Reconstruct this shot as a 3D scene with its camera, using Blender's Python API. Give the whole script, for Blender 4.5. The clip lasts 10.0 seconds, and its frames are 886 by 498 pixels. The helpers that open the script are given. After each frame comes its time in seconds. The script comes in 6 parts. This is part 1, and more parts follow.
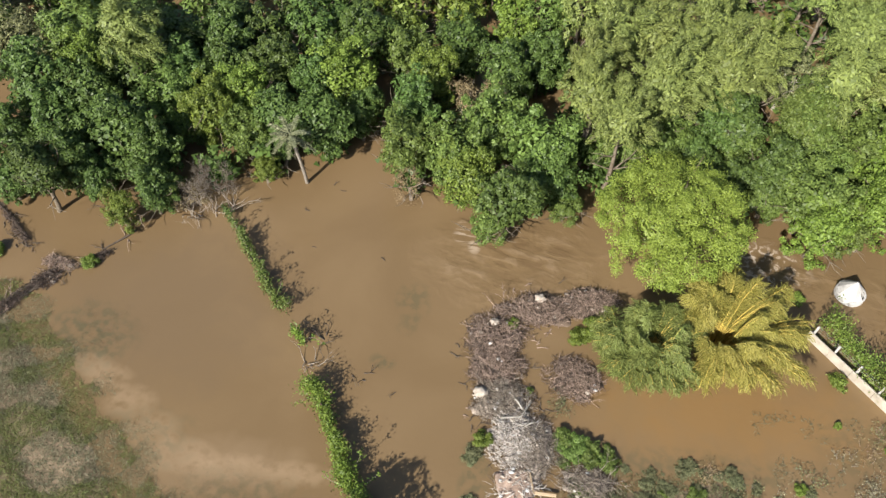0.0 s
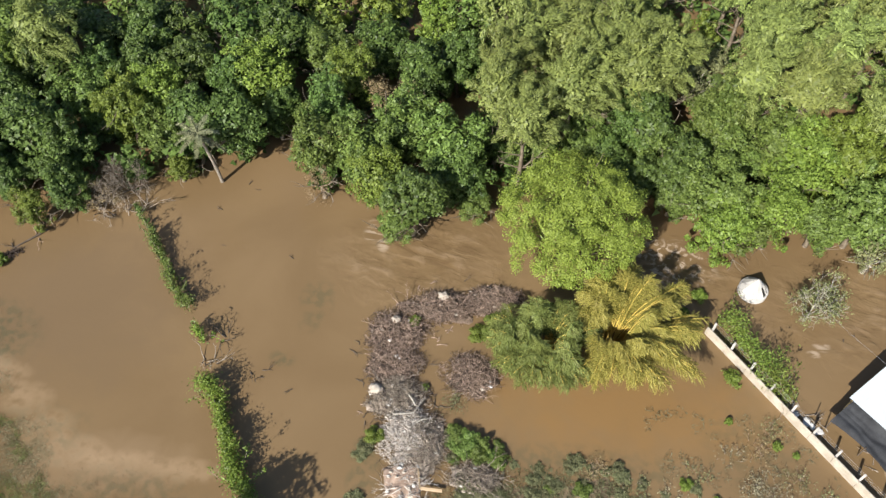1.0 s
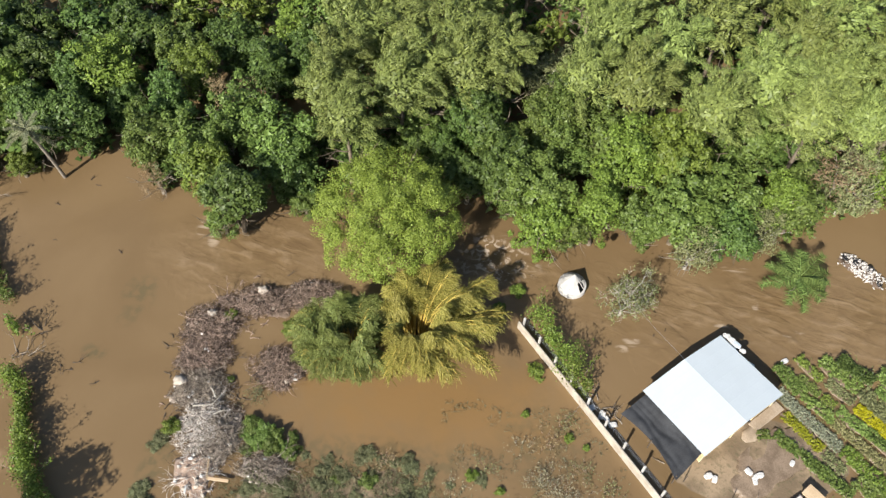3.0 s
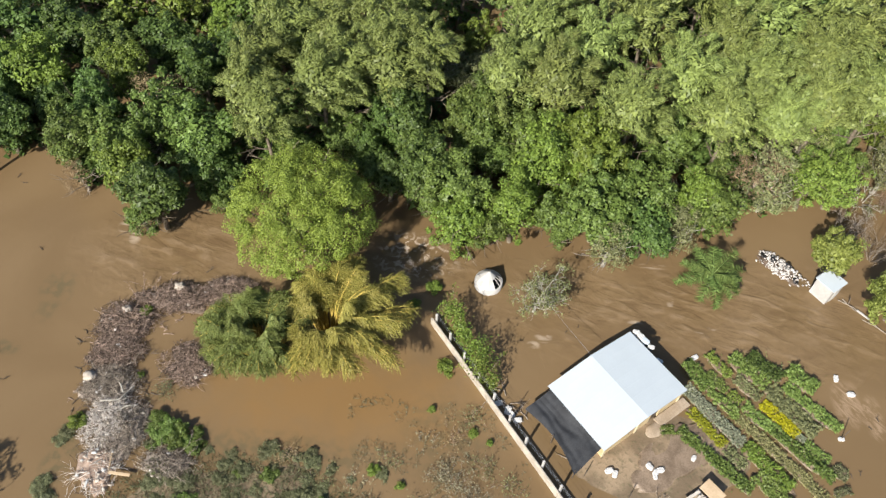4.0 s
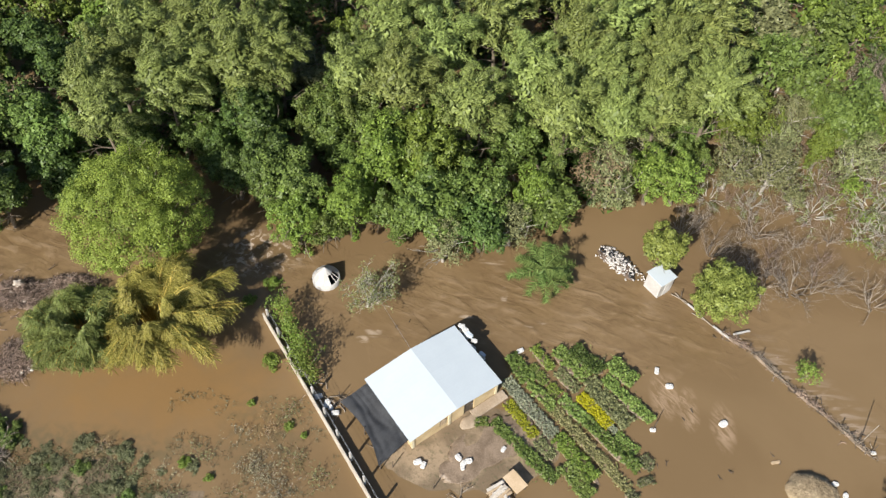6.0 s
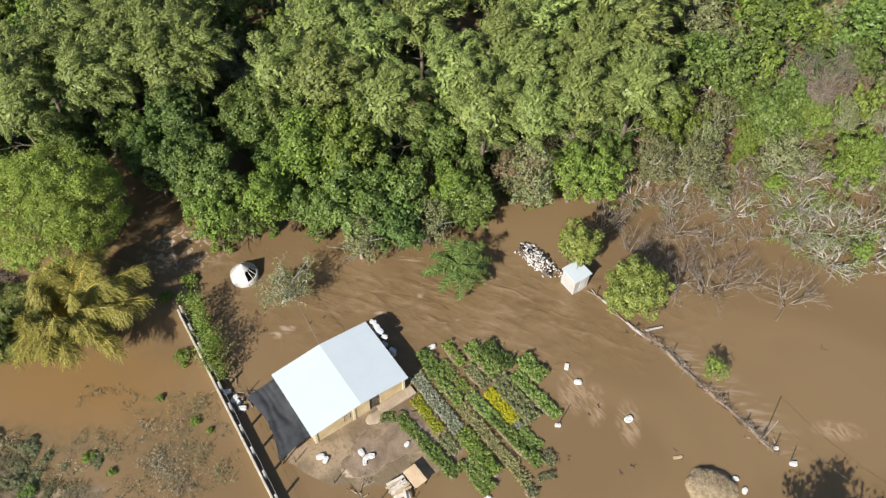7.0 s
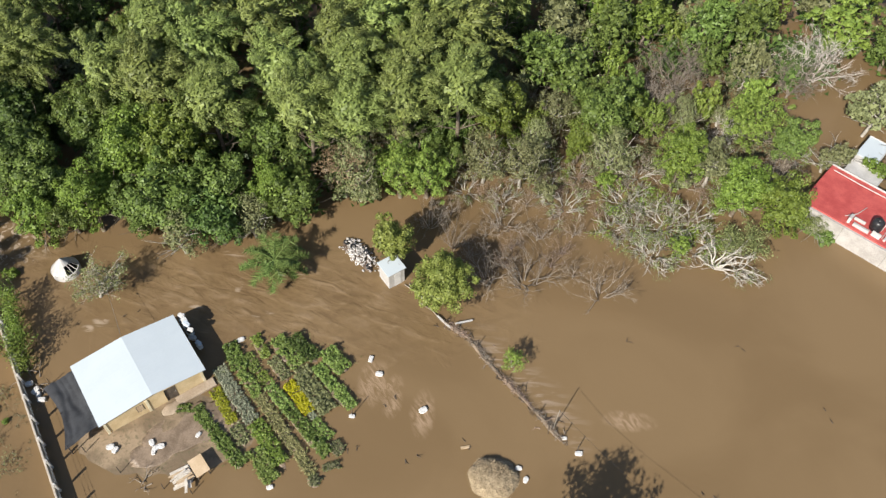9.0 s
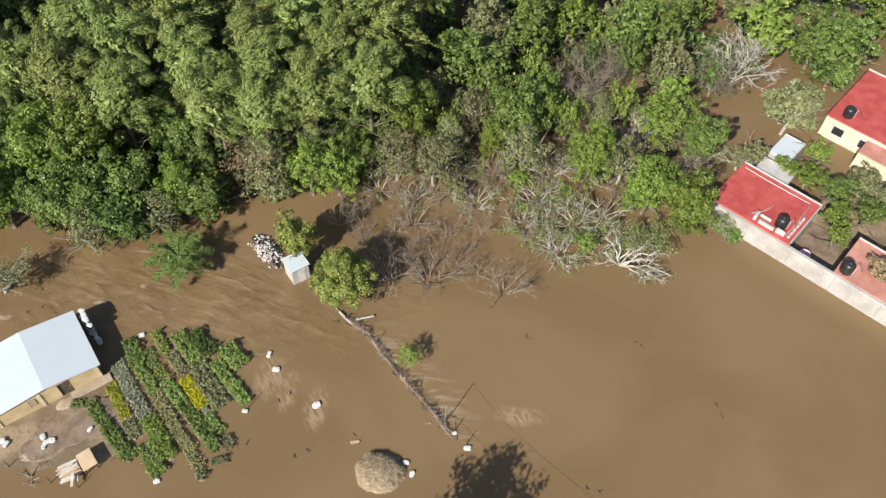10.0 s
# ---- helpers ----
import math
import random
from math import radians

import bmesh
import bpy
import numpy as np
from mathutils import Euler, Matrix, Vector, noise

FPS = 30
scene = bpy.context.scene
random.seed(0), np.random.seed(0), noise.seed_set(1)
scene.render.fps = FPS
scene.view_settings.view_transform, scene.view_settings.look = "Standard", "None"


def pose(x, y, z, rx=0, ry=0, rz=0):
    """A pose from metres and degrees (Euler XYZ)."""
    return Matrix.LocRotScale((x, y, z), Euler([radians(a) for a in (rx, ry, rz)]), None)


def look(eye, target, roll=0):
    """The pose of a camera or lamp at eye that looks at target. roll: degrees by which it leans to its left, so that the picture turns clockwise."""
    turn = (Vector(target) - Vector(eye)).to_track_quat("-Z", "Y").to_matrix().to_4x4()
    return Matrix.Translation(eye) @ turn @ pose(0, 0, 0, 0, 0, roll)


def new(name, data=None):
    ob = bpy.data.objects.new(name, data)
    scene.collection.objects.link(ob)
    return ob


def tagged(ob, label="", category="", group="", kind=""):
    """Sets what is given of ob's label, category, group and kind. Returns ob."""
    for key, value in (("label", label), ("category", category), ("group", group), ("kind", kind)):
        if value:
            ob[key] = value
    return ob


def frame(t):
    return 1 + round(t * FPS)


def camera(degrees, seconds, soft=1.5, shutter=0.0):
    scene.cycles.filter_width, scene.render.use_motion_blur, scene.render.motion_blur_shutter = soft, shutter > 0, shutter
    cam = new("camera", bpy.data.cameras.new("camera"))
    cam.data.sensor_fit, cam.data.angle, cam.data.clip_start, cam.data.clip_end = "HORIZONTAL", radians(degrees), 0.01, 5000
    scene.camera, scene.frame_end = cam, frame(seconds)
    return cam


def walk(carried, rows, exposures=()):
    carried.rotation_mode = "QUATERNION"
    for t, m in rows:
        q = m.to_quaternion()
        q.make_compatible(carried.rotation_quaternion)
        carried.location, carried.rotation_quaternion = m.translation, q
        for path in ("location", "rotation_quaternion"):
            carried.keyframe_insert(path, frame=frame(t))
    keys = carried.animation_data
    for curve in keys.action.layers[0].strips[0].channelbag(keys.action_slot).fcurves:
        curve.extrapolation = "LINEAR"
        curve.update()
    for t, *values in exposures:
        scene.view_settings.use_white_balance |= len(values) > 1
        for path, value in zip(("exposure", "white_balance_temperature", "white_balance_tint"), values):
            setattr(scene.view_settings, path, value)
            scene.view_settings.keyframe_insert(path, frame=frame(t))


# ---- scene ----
cam = camera(60.0, 10.0, soft=1.4)
PATH = [
    (0, (0.000, -0.000, 48.461), (-0.042, 1.229, 46.884), 2.36),
    (0.5, (3.634, 0.025, 48.727), (3.593, 1.254, 47.150), 2.34),
    (1, (7.244, 0.090, 48.966), (7.205, 1.318, 47.388), 2.37),
    (1.5, (10.813, 0.171, 49.211), (10.775, 1.398, 47.632), 2.45),
    (2, (14.321, 0.230, 49.479), (14.285, 1.456, 47.899), 2.54),
    (2.5, (17.767, 0.273, 49.715), (17.731, 1.498, 48.134), 2.59),
    (4, (27.839, 0.196, 50.144), (27.800, 1.423, 48.566), 2.58),
    (4.5, (31.073, 0.190, 50.335), (31.037, 1.419, 48.757), 2.58),
    (5, (34.275, 0.179, 50.550), (34.241, 1.407, 48.972), 2.61),
    (5.5, (37.484, 0.158, 50.782), (37.451, 1.388, 49.205), 2.55),
    (7, (47.660, 0.157, 51.259), (47.622, 1.387, 49.682), 2.32),
    (7.5, (51.175, 0.123, 51.424), (51.137, 1.356, 49.850), 2.34),
    (8, (54.832, 0.068, 51.588), (54.795, 1.301, 50.014), 2.35),
    (8.5, (58.644, 0.006, 51.755), (58.608, 1.242, 50.183), 2.35),
    (9, (62.573, -0.033, 51.917), (62.537, 1.204, 50.345), 2.36),
    (9.5, (66.543, -0.030, 52.107), (66.507, 1.207, 50.535), 2.36),
    (10, (70.514, -0.000, 52.309), (70.478, 1.236, 50.736), 2.39),
]
walk(cam, [(t, look(eye, target, roll)) for t, eye, target, roll in PATH], ((0.0, 0.60), (2.5, 0.57), (5.5, 0.51), (7.0, 0.47), (10.0, 0.43)))

# ---- light ----
SUN_TO = Vector((-0.68, -1.2, 1.0)).normalized()
world = bpy.data.worlds.new("world")
scene.world = world
world.use_nodes = True
wn = world.node_tree.nodes
sky = wn.new("ShaderNodeTexSky")
sky.sky_type, sky.sun_disc = "NISHITA", False
sky.sun_elevation = math.asin(SUN_TO.z)
sky.sun_rotation = math.atan2(SUN_TO.x, SUN_TO.y)
world.node_tree.links.new(sky.outputs[0], wn["Background"].inputs[0])
wn["Background"].inputs[1].default_value = 0.084
sun = new("sun", bpy.data.lights.new("sun", "SUN"))
sun.data.energy, sun.data.angle, sun.data.color = 5.3, radians(0.6), (1.0, 0.95, 0.86)
sun.matrix_world = look(SUN_TO * 100, (0, 0, 0))


# ---- materials ----
def shader(name):
    m = bpy.data.materials.new(name)
    m.use_nodes = True
    return m, m.node_tree, m.node_tree.nodes["Principled BSDF"]


def node(nt, kind, inputs=(), **settings):
    n = nt.nodes.new("ShaderNode" + kind)
    for key, value in settings.items():
        setattr_plain(n, key, value)
    for key, value in dict(inputs).items():
        if hasattr(value, "is_linked"):
            nt.links.new(value, n.inputs[key])
        else:
            n.inputs[key].default_value = value
    return n


def setattr_plain(n, key, value):
    if key == "operation":
        n.operation = value
    elif key == "data_type":
        n.data_type = value
    elif key == "blend_type":
        n.blend_type = value
    elif key == "feature":
        n.feature = value
    elif key == "wave_type":
        n.wave_type = value


def mixed(nt, a, b, factor, blend="MIX"):
    n = node(nt, "MixRGB", blend_type=blend)
    for slot, v in ((0, factor), (1, a), (2, b)):
        if hasattr(v, "is_linked"):
            nt.links.new(v, n.inputs[slot])
        elif slot == 0:
            n.inputs[0].default_value = v
        else:
            n.inputs[slot].default_value = (*v, 1)
    return n.outputs[0]


def ramp(nt, value, lo, hi):
    n = node(nt, "MapRange", {0: value, 1: lo, 2: hi})
    n.interpolation_type = "SMOOTHSTEP"
    return n.outputs[0]


def math_node(nt, op, a, b=0.0):
    return node(nt, "Math", {0: a, 1: b}, operation=op).outputs[0]


def leaf_material(name, dark, light, through_light=0.08, rough=0.5, vary=1.0):
    m, nt, bsdf = shader(name)
    isl = node(nt, "NewGeometry").outputs["Random Per Island"]
    obj = node(nt, "ObjectInfo").outputs["Random"]
    c = mixed(nt, dark, light, math_node(nt, "ADD", math_node(nt, "MULTIPLY", isl, 0.9), 0.05))
    hue = node(nt, "HueSaturation", {"Hue": math_node(nt, "ADD", math_node(nt, "MULTIPLY", obj, 0.024 * vary), 0.495 - 0.013 * vary),
                                     "Value": math_node(nt, "ADD", math_node(nt, "MULTIPLY", obj, 0.36 * vary), 1.0 - 0.18 * vary), "Color": c}).outputs[0]
    nt.links.new(hue, bsdf.inputs["Base Color"])
    bsdf.inputs["Roughness"].default_value = rough
    bsdf.inputs["Specular IOR Level"].default_value = 0.30
    tr = node(nt, "BsdfTranslucent", {"Color": hue}).outputs[0]
    mx = node(nt, "MixShader", {0: through_light, 1: bsdf.outputs[0], 2: tr}).outputs[0]
    nt.links.new(mx, nt.nodes["Material Output"].inputs[0])
    return m


def plain(name, a, b, scale=3.0, rough=0.8, bump=0.2, metallic=0.0, fine=12.0, per_piece=0.0):
    """Two-scale mottled surface between the colours a and b, in object metres."""
    m, nt, bsdf = shader(name)
    co = node(nt, "TexCoord").outputs["Object"]
    n1 = node(nt, "TexNoise", {"Vector": co, "Scale": scale, "Detail": 6.0, "Roughness": 0.6}).outputs[0]
    n2 = node(nt, "TexNoise", {"Vector": co, "Scale": scale * fine, "Detail": 4.0}).outputs[0]
    f = ramp(nt, math_node(nt, "ADD", math_node(nt, "MULTIPLY", n1, 0.65), math_node(nt, "MULTIPLY", n2, 0.35)), 0.36, 0.64)
    c = mixed(nt, a, b, f)
    if per_piece:
        r = node(nt, "NewGeometry").outputs["Random Per Island"]
        c = node(nt, "HueSaturation", {"Color": c, "Value": math_node(nt, "ADD", math_node(nt, "MULTIPLY", r, per_piece), 1 - per_piece / 2)}).outputs[0]
    nt.links.new(c, bsdf.inputs["Base Color"])
    bsdf.inputs["Roughness"].default_value, bsdf.inputs["Metallic"].default_value = rough, metallic
    if bump:
        bp = node(nt, "Bump", {"Strength": bump, "Distance": 0.03, "Height": n2}).outputs[0]
        nt.links.new(bp, bsdf.inputs["Normal"])
    return m


LEAF = {
    "D": leaf_material("dark_leaf", (0.032, 0.060, 0.015), (0.116, 0.183, 0.042)),
    "G": leaf_material("green_leaf", (0.047, 0.080, 0.016), (0.168, 0.242, 0.056)),
    "V": leaf_material("vivid_leaf", (0.060, 0.098, 0.014), (0.190, 0.262, 0.046)),
    "L": leaf_material("lime_leaf", (0.085, 0.138, 0.022), (0.230, 0.308, 0.061)),
    "F": leaf_material("feather_leaf", (0.092, 0.126, 0.035), (0.274, 0.338, 0.094)),
    "P": leaf_material("grey_leaf", (0.094, 0.105, 0.044), (0.250, 0.268, 0.122)),
    "N": leaf_material("withered_leaf", (0.119, 0.089, 0.046), (0.347, 0.268, 0.146)),
    "R": leaf_material("round_leaf", (0.116, 0.172, 0.024), (0.282, 0.366, 0.064), vary=0.1),
    "BAM": leaf_material("bamboo_leaf", (0.155, 0.150, 0.024), (0.430, 0.390, 0.095), vary=0.4),
    "WIL": leaf_material("reed_leaf", (0.080, 0.108, 0.024), (0.260, 0.305, 0.085), vary=0.6),
    "PALM": leaf_material("palm_leaf", (0.055, 0.098, 0.022), (0.190, 0.270, 0.075)),
    "DRYPALM": leaf_material("dry_palm_leaf", (0.09, 0.105, 0.05), (0.30, 0.31, 0.18)),
    "HEDGE": leaf_material("vine_leaf", (0.062, 0.110, 0.014), (0.180, 0.265, 0.042)),
    "WILLOW": leaf_material("willow_leaf", (0.092, 0.126, 0.022), (0.268, 0.318, 0.076)),
    "YEL": leaf_material("yellow_flower", (0.300, 0.300, 0.010), (0.520, 0.520, 0.018), 0.15),
    "SIL": leaf_material("silver_leaf", (0.130, 0.150, 0.096), (0.325, 0.345, 0.235)),
    "GRASS": leaf_material("grass_blade", (0.090, 0.115, 0.030), (0.223, 0.250, 0.085)),
    "HAYGRASS": leaf_material("pale_grass_blade", (0.105, 0.108, 0.058), (0.235, 0.235, 0.140)),
    "SUNK": leaf_material("drowned_grass_blade", (0.105, 0.092, 0.052), (0.20, 0.175, 0.105)),
    "CROP": leaf_material("crop_leaf", (0.080, 0.128, 0.028), (0.225, 0.315, 0.078)),
    "LITTER": leaf_material("pale_weed_leaf", (0.12, 0.115, 0.06), (0.37, 0.34, 0.22)),
    "SCRUB": leaf_material("wet_scrub_leaf", (0.07, 0.08, 0.036), (0.2, 0.21, 0.105)),
}
LEAF["PALEG"] = leaf_material("pale_green_leaf", (0.10, 0.125, 0.045), (0.27, 0.31, 0.12))
WHITE_BARK = plain("bleached_bark", (0.34, 0.31, 0.27), (0.58, 0.54, 0.48), 4.0)
BARK = plain("bark", (0.10, 0.075, 0.05), (0.24, 0.20, 0.15), 4.0)
PALE_BARK = plain("pale_bark", (0.27, 0.245, 0.21), (0.50, 0.465, 0.405), 4.0)
GREY_TWIG = plain("grey_twig", (0.16, 0.128, 0.098), (0.36, 0.305, 0.245), 4.0, per_piece=0.4)
BROWN_TWIG = plain("brown_twig", (0.17, 0.118, 0.088), (0.45, 0.335, 0.265), 4.0, per_piece=0.5)
ASH_TWIG = plain("ash_twig", (0.42, 0.37, 0.325), (0.76, 0.70, 0.635), 4.0, per_piece=0.5)
CANE = plain("yellow_cane", (0.42, 0.30, 0.05), (0.60, 0.45, 0.11), 4.0)
SOIL = plain("heap_soil", (0.085, 0.058, 0.042), (0.20, 0.145, 0.105), 1.5)
ASH_SOIL = plain("pale_rubble_soil", (0.28, 0.225, 0.185), (0.52, 0.445, 0.38), 1.5)
RED_RUBBLE = plain("reddish_rubble", (0.22, 0.15, 0.11), (0.44, 0.33, 0.26), 3.0, bump=0.6)
WET_MUD = plain("wet_mud", (0.140, 0.100, 0.066), (0.275, 0.205, 0.145), 0.9, rough=0.5, bump=0.5)
WET_TWIG = plain("wet_twig", (0.05, 0.036, 0.028), (0.14, 0.10, 0.078), 4.0, per_piece=0.5)
MID_BARK = plain("grey_brown_bark", (0.17, 0.145, 0.115), (0.34, 0.30, 0.25), 4.0)
SAND = plain("pale_sand", (0.28, 0.215, 0.15), (0.42, 0.335, 0.25), 0.9)
ROCK = plain("rubble_stone", (0.32, 0.27, 0.22), (0.56, 0.50, 0.43), 2.0)
CONCRETE = plain("aged_concrete", (0.36, 0.31, 0.25), (0.53, 0.475, 0.40), 1.2)
RUBBLE_WHITE = plain("broken_white_rubble", (0.20, 0.18, 0.16), (0.66, 0.63, 0.60), 2.5, per_piece=0.6)
WHITE_PAINT = plain("white_paint", (0.41, 0.395, 0.375), (0.56, 0.54, 0.515), 0.8, rough=0.6, bump=0.08)
WHITEWASH = plain("weathered_whitewash", (0.33, 0.305, 0.285), (0.47, 0.445, 0.42), 0.7, rough=0.7, bump=0.12)
ROOF_SHEET = plain("white_roof_sheet", (0.505, 0.560, 0.600), (0.530, 0.585, 0.625), 0.6, rough=0.55, bump=0.05)
OCHRE = plain("ochre_plaster", (0.50, 0.37, 0.20), (0.66, 0.52, 0.31), 1.0)
SHADE_CLOTH = plain("black_shade_cloth", (0.020, 0.021, 0.024), (0.042, 0.044, 0.049), 1.4, rough=0.8, bump=0.12)
BLACK_PLASTIC = plain("black_plastic", (0.012, 0.012, 0.014), (0.03, 0.03, 0.032), 2.0, rough=0.35)
SACK = plain("white_sack", (0.52, 0.51, 0.49), (0.70, 0.69, 0.67), 2.0, rough=0.7)
RED_ROOF = plain("red_roof_paint", (0.36, 0.055, 0.050), (0.50, 0.10, 0.085), 0.9, rough=0.6, bump=0.1)
FADED_RED = plain("faded_red_floor", (0.40, 0.17, 0.13), (0.55, 0.27, 0.21), 0.8)
CREAM = plain("cream_plaster", (0.58, 0.50, 0.33), (0.72, 0.65, 0.47), 0.9)
PLANK = plain("weathered_plank", (0.34, 0.24, 0.14), (0.52, 0.40, 0.27), 2.5, per_piece=0.4)
STRAW = plain("straw", (0.27, 0.205, 0.125), (0.47, 0.37, 0.24), 3.0, per_piece=0.4)
PALE_PLANK = plain("bleached_plank", (0.44, 0.39, 0.33), (0.66, 0.61, 0.54), 2.5, per_piece=0.4)
DARK_WOOD = plain("dark_wet_wood", (0.05, 0.038, 0.028), (0.13, 0.10, 0.075), 3.0)
TAN = plain("tan_board", (0.50, 0.36, 0.22), (0.62, 0.47, 0.31), 1.0)
PINK = plain("pink_plastic", (0.70, 0.42, 0.60), (0.80, 0.52, 0.70), 1.0, rough=0.4)
STEEL = plain("galvanised_steel", (0.40, 0.41, 0.42), (0.55, 0.56, 0.57), 3.0, rough=0.4, metallic=0.7)


def water_material():
    m, nt, bsdf = shader("muddy_flood_water")
    co = node(nt, "TexCoord").outputs["Object"]
    sep = node(nt, "SeparateXYZ", {0: co})
    big = node(nt, "TexNoise", {"Vector": co, "Scale": 0.09, "Detail": 4.0, "Distortion": 0.6}).outputs[0]
    mid = node(nt, "TexNoise", {"Vector": co, "Scale": 0.5, "Detail": 6.0, "Distortion": 0.8}).outputs[0]
    c = mixed(nt, (0.174, 0.115, 0.058), (0.201, 0.135, 0.070), ramp(nt, big, 0.35, 0.68))

    def spot(x, y, rx, ry):
        dx = math_node(nt, "DIVIDE", math_node(nt, "SUBTRACT", sep.outputs[0], x), rx)
        dy = math_node(nt, "DIVIDE", math_node(nt, "SUBTRACT", sep.outputs[1], y), ry)
        r2 = math_node(nt, "ADD", math_node(nt, "MULTIPLY", dx, dx), math_node(nt, "MULTIPLY", dy, dy))
        wob = math_node(nt, "MULTIPLY", math_node(nt, "SUBTRACT", mid, 0.5), 1.6)
        return node(nt, "MapRange", {0: math_node(nt, "ADD", r2, wob), 1: 1.3, 2: 0.1}).outputs[0]

    # clearer ochre pool beside the cane, greener still water, silt over shoals
    c = mixed(nt, c, (0.225, 0.132, 0.052), math_node(nt, "MULTIPLY", spot(20.0, 25.0, 11.0, 4.2), 0.75))
    c = mixed(nt, c, (0.165, 0.112, 0.062), math_node(nt, "MULTIPLY", spot(-21.0, 31.0, 9.0, 8.0), 0.8))
    c = mixed(nt, c, (0.27, 0.19, 0.115), math_node(nt, "MULTIPLY", spot(-15.0, 18.6, 6.0, 2.2), 0.45))
    weed = node(nt, "TexNoise", {"Vector": co, "Scale": 1.5, "Detail": 5.0}).outputs[0]
    for x, y, rx, ry in ((-25.6, 25.4, 1.6, 0.9), (-23.9, 24.4, 1.8, 1.1), (-21.9, 22.7, 2.0, 1.3), (-19.8, 20.8, 2.1, 1.4), (-17.1, 19.2, 2.4, 1.3), (-13.4, 18.6, 3.0, 1.0), (-9.8, 18.4, 2.4, 0.9)):
        c = mixed(nt, c, (0.34, 0.24, 0.145), math_node(nt, "MULTIPLY", math_node(nt, "MULTIPLY", spot(x, y, rx, ry), ramp(nt, weed, 0.25, 0.6)), 0.5))
    for x, y, rx, ry, k in ((-26.6, 27.6, 3.6, 3.0, 0.7), (-20.5, 20.0, 4.0, 2.6, 0.45), (-13.0, 16.5, 5.0, 2.0, 0.5), (-3.2, 32.6, 1.3, 2.0, 0.5), (-5.0, 27.2, 1.0, 0.7, 0.6),
                            (2.0, 19.5, 1.1, 2.6, 0.6), (16.0, 20.6, 9.0, 1.5, 0.5), (28.0, 22.5, 3.2, 3.4, 0.4), (-3.4, 30.4, 1.0, 0.9, 0.35)):
        sunk = math_node(nt, "MULTIPLY", spot(x, y, rx, ry), ramp(nt, weed, 0.40, 0.62))
        c = mixed(nt, c, (0.095, 0.088, 0.048), math_node(nt, "MULTIPLY", sunk, k))
    drawn = node(nt, "Mapping", {"Vector": node(nt, "Mapping", {"Vector": co, "Rotation": (0, 0, radians(52))}).outputs[0], "Scale": (0.5, 1.6, 1.0)}).outputs[0]
    silt = ramp(nt, node(nt, "TexNoise", {"Vector": drawn, "Scale": 1.5, "Detail": 6.0, "Roughness": 0.65, "Distortion": 1.2}).outputs[0], 0.40, 0.62)
    for x, y, rx, ry in ((56.9, 27.6, 1.1, 2.0), (58.5, 26.6, 0.8, 1.7), (60.8, 25.2, 0.9, 1.9), (76.0, 25.8, 2.0, 0.8), (45.0, 22.6, 4.0, 1.2)):
        c = mixed(nt, c, (0.34, 0.24, 0.155), math_node(nt, "MULTIPLY", math_node(nt, "MULTIPLY", spot(x, y, rx, ry), silt), 0.9))
    # current: standing ripples across the flow, shaded by colour as well as bump
    def grain(angle, sx, sy, scale):
        lain = node(nt, "Mapping", {"Vector": co, "Rotation": (0, 0, radians(angle))}).outputs[0]
        drawn = node(nt, "Mapping", {"Vector": lain, "Scale": (sx, sy, 1.0)}).outputs[0]
        return node(nt, "TexNoise", {"Vector": drawn, "Scale": scale, "Detail": 3.0, "Roughness": 0.5, "Distortion": 0.75}).outputs[0]

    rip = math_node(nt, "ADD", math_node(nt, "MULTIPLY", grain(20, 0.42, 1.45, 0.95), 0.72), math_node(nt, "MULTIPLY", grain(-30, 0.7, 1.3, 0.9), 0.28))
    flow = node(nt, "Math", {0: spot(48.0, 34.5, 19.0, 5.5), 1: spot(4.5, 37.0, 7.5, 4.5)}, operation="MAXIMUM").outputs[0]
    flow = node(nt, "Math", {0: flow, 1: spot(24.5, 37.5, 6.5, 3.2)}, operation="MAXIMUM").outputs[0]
    # foam trailing from the broken fence
    across = math_node(nt, "ADD", math_node(nt, "MULTIPLY", math_node(nt, "SUBTRACT", sep.outputs[0], 66.3), 0.72), math_node(nt, "MULTIPLY", math_node(nt, "SUBTRACT", sep.outputs[1], 29.1), 0.69))
    lee = math_node(nt, "MULTIPLY", ramp(nt, across, -0.3, 0.3), ramp(nt, across, 3.4, 0.4))
    lee = math_node(nt, "MULTIPLY", lee, spot(68.0, 28.0, 5.8, 6.4))
    streak = node(nt, "TexNoise", {"Vector": node(nt, "Mapping", {"Vector": co, "Rotation": (0, 0, radians(-20)), "Scale": (0.5, 2.6, 1.0)}).outputs[0], "Scale": 1.0, "Detail": 6.0, "Distortion": 0.8}).outputs[0]
    c = mixed(nt, c, (0.42, 0.34, 0.27), math_node(nt, "MULTIPLY", math_node(nt, "MULTIPLY", lee, ramp(nt, streak, 0.47, 0.62)), 0.5))
    # broken water behind the round tree
    for x, y, rx, ry in ((44.9, 35.6, 0.3, 0.75), (34.8, 31.4, 0.7, 0.5), (41.9, 33.2, 0.6, 0.3), (47.4, 33.0, 0.9, 0.4), (34.0, 30.6, 0.5, 0.4), (49.8, 37.0, 1.0, 0.3), (44.0, 38.9, 1.2, 0.3), (0.3, 39.6, 0.8, 1.2), (1.2, 38.4, 0.5, 0.9)):
        froth = math_node(nt, "MULTIPLY", spot(x, y, rx, ry), ramp(nt, streak, 0.47, 0.60))
        c = mixed(nt, c, (0.44, 0.35, 0.26), math_node(nt, "MULTIPLY", froth, 0.85))
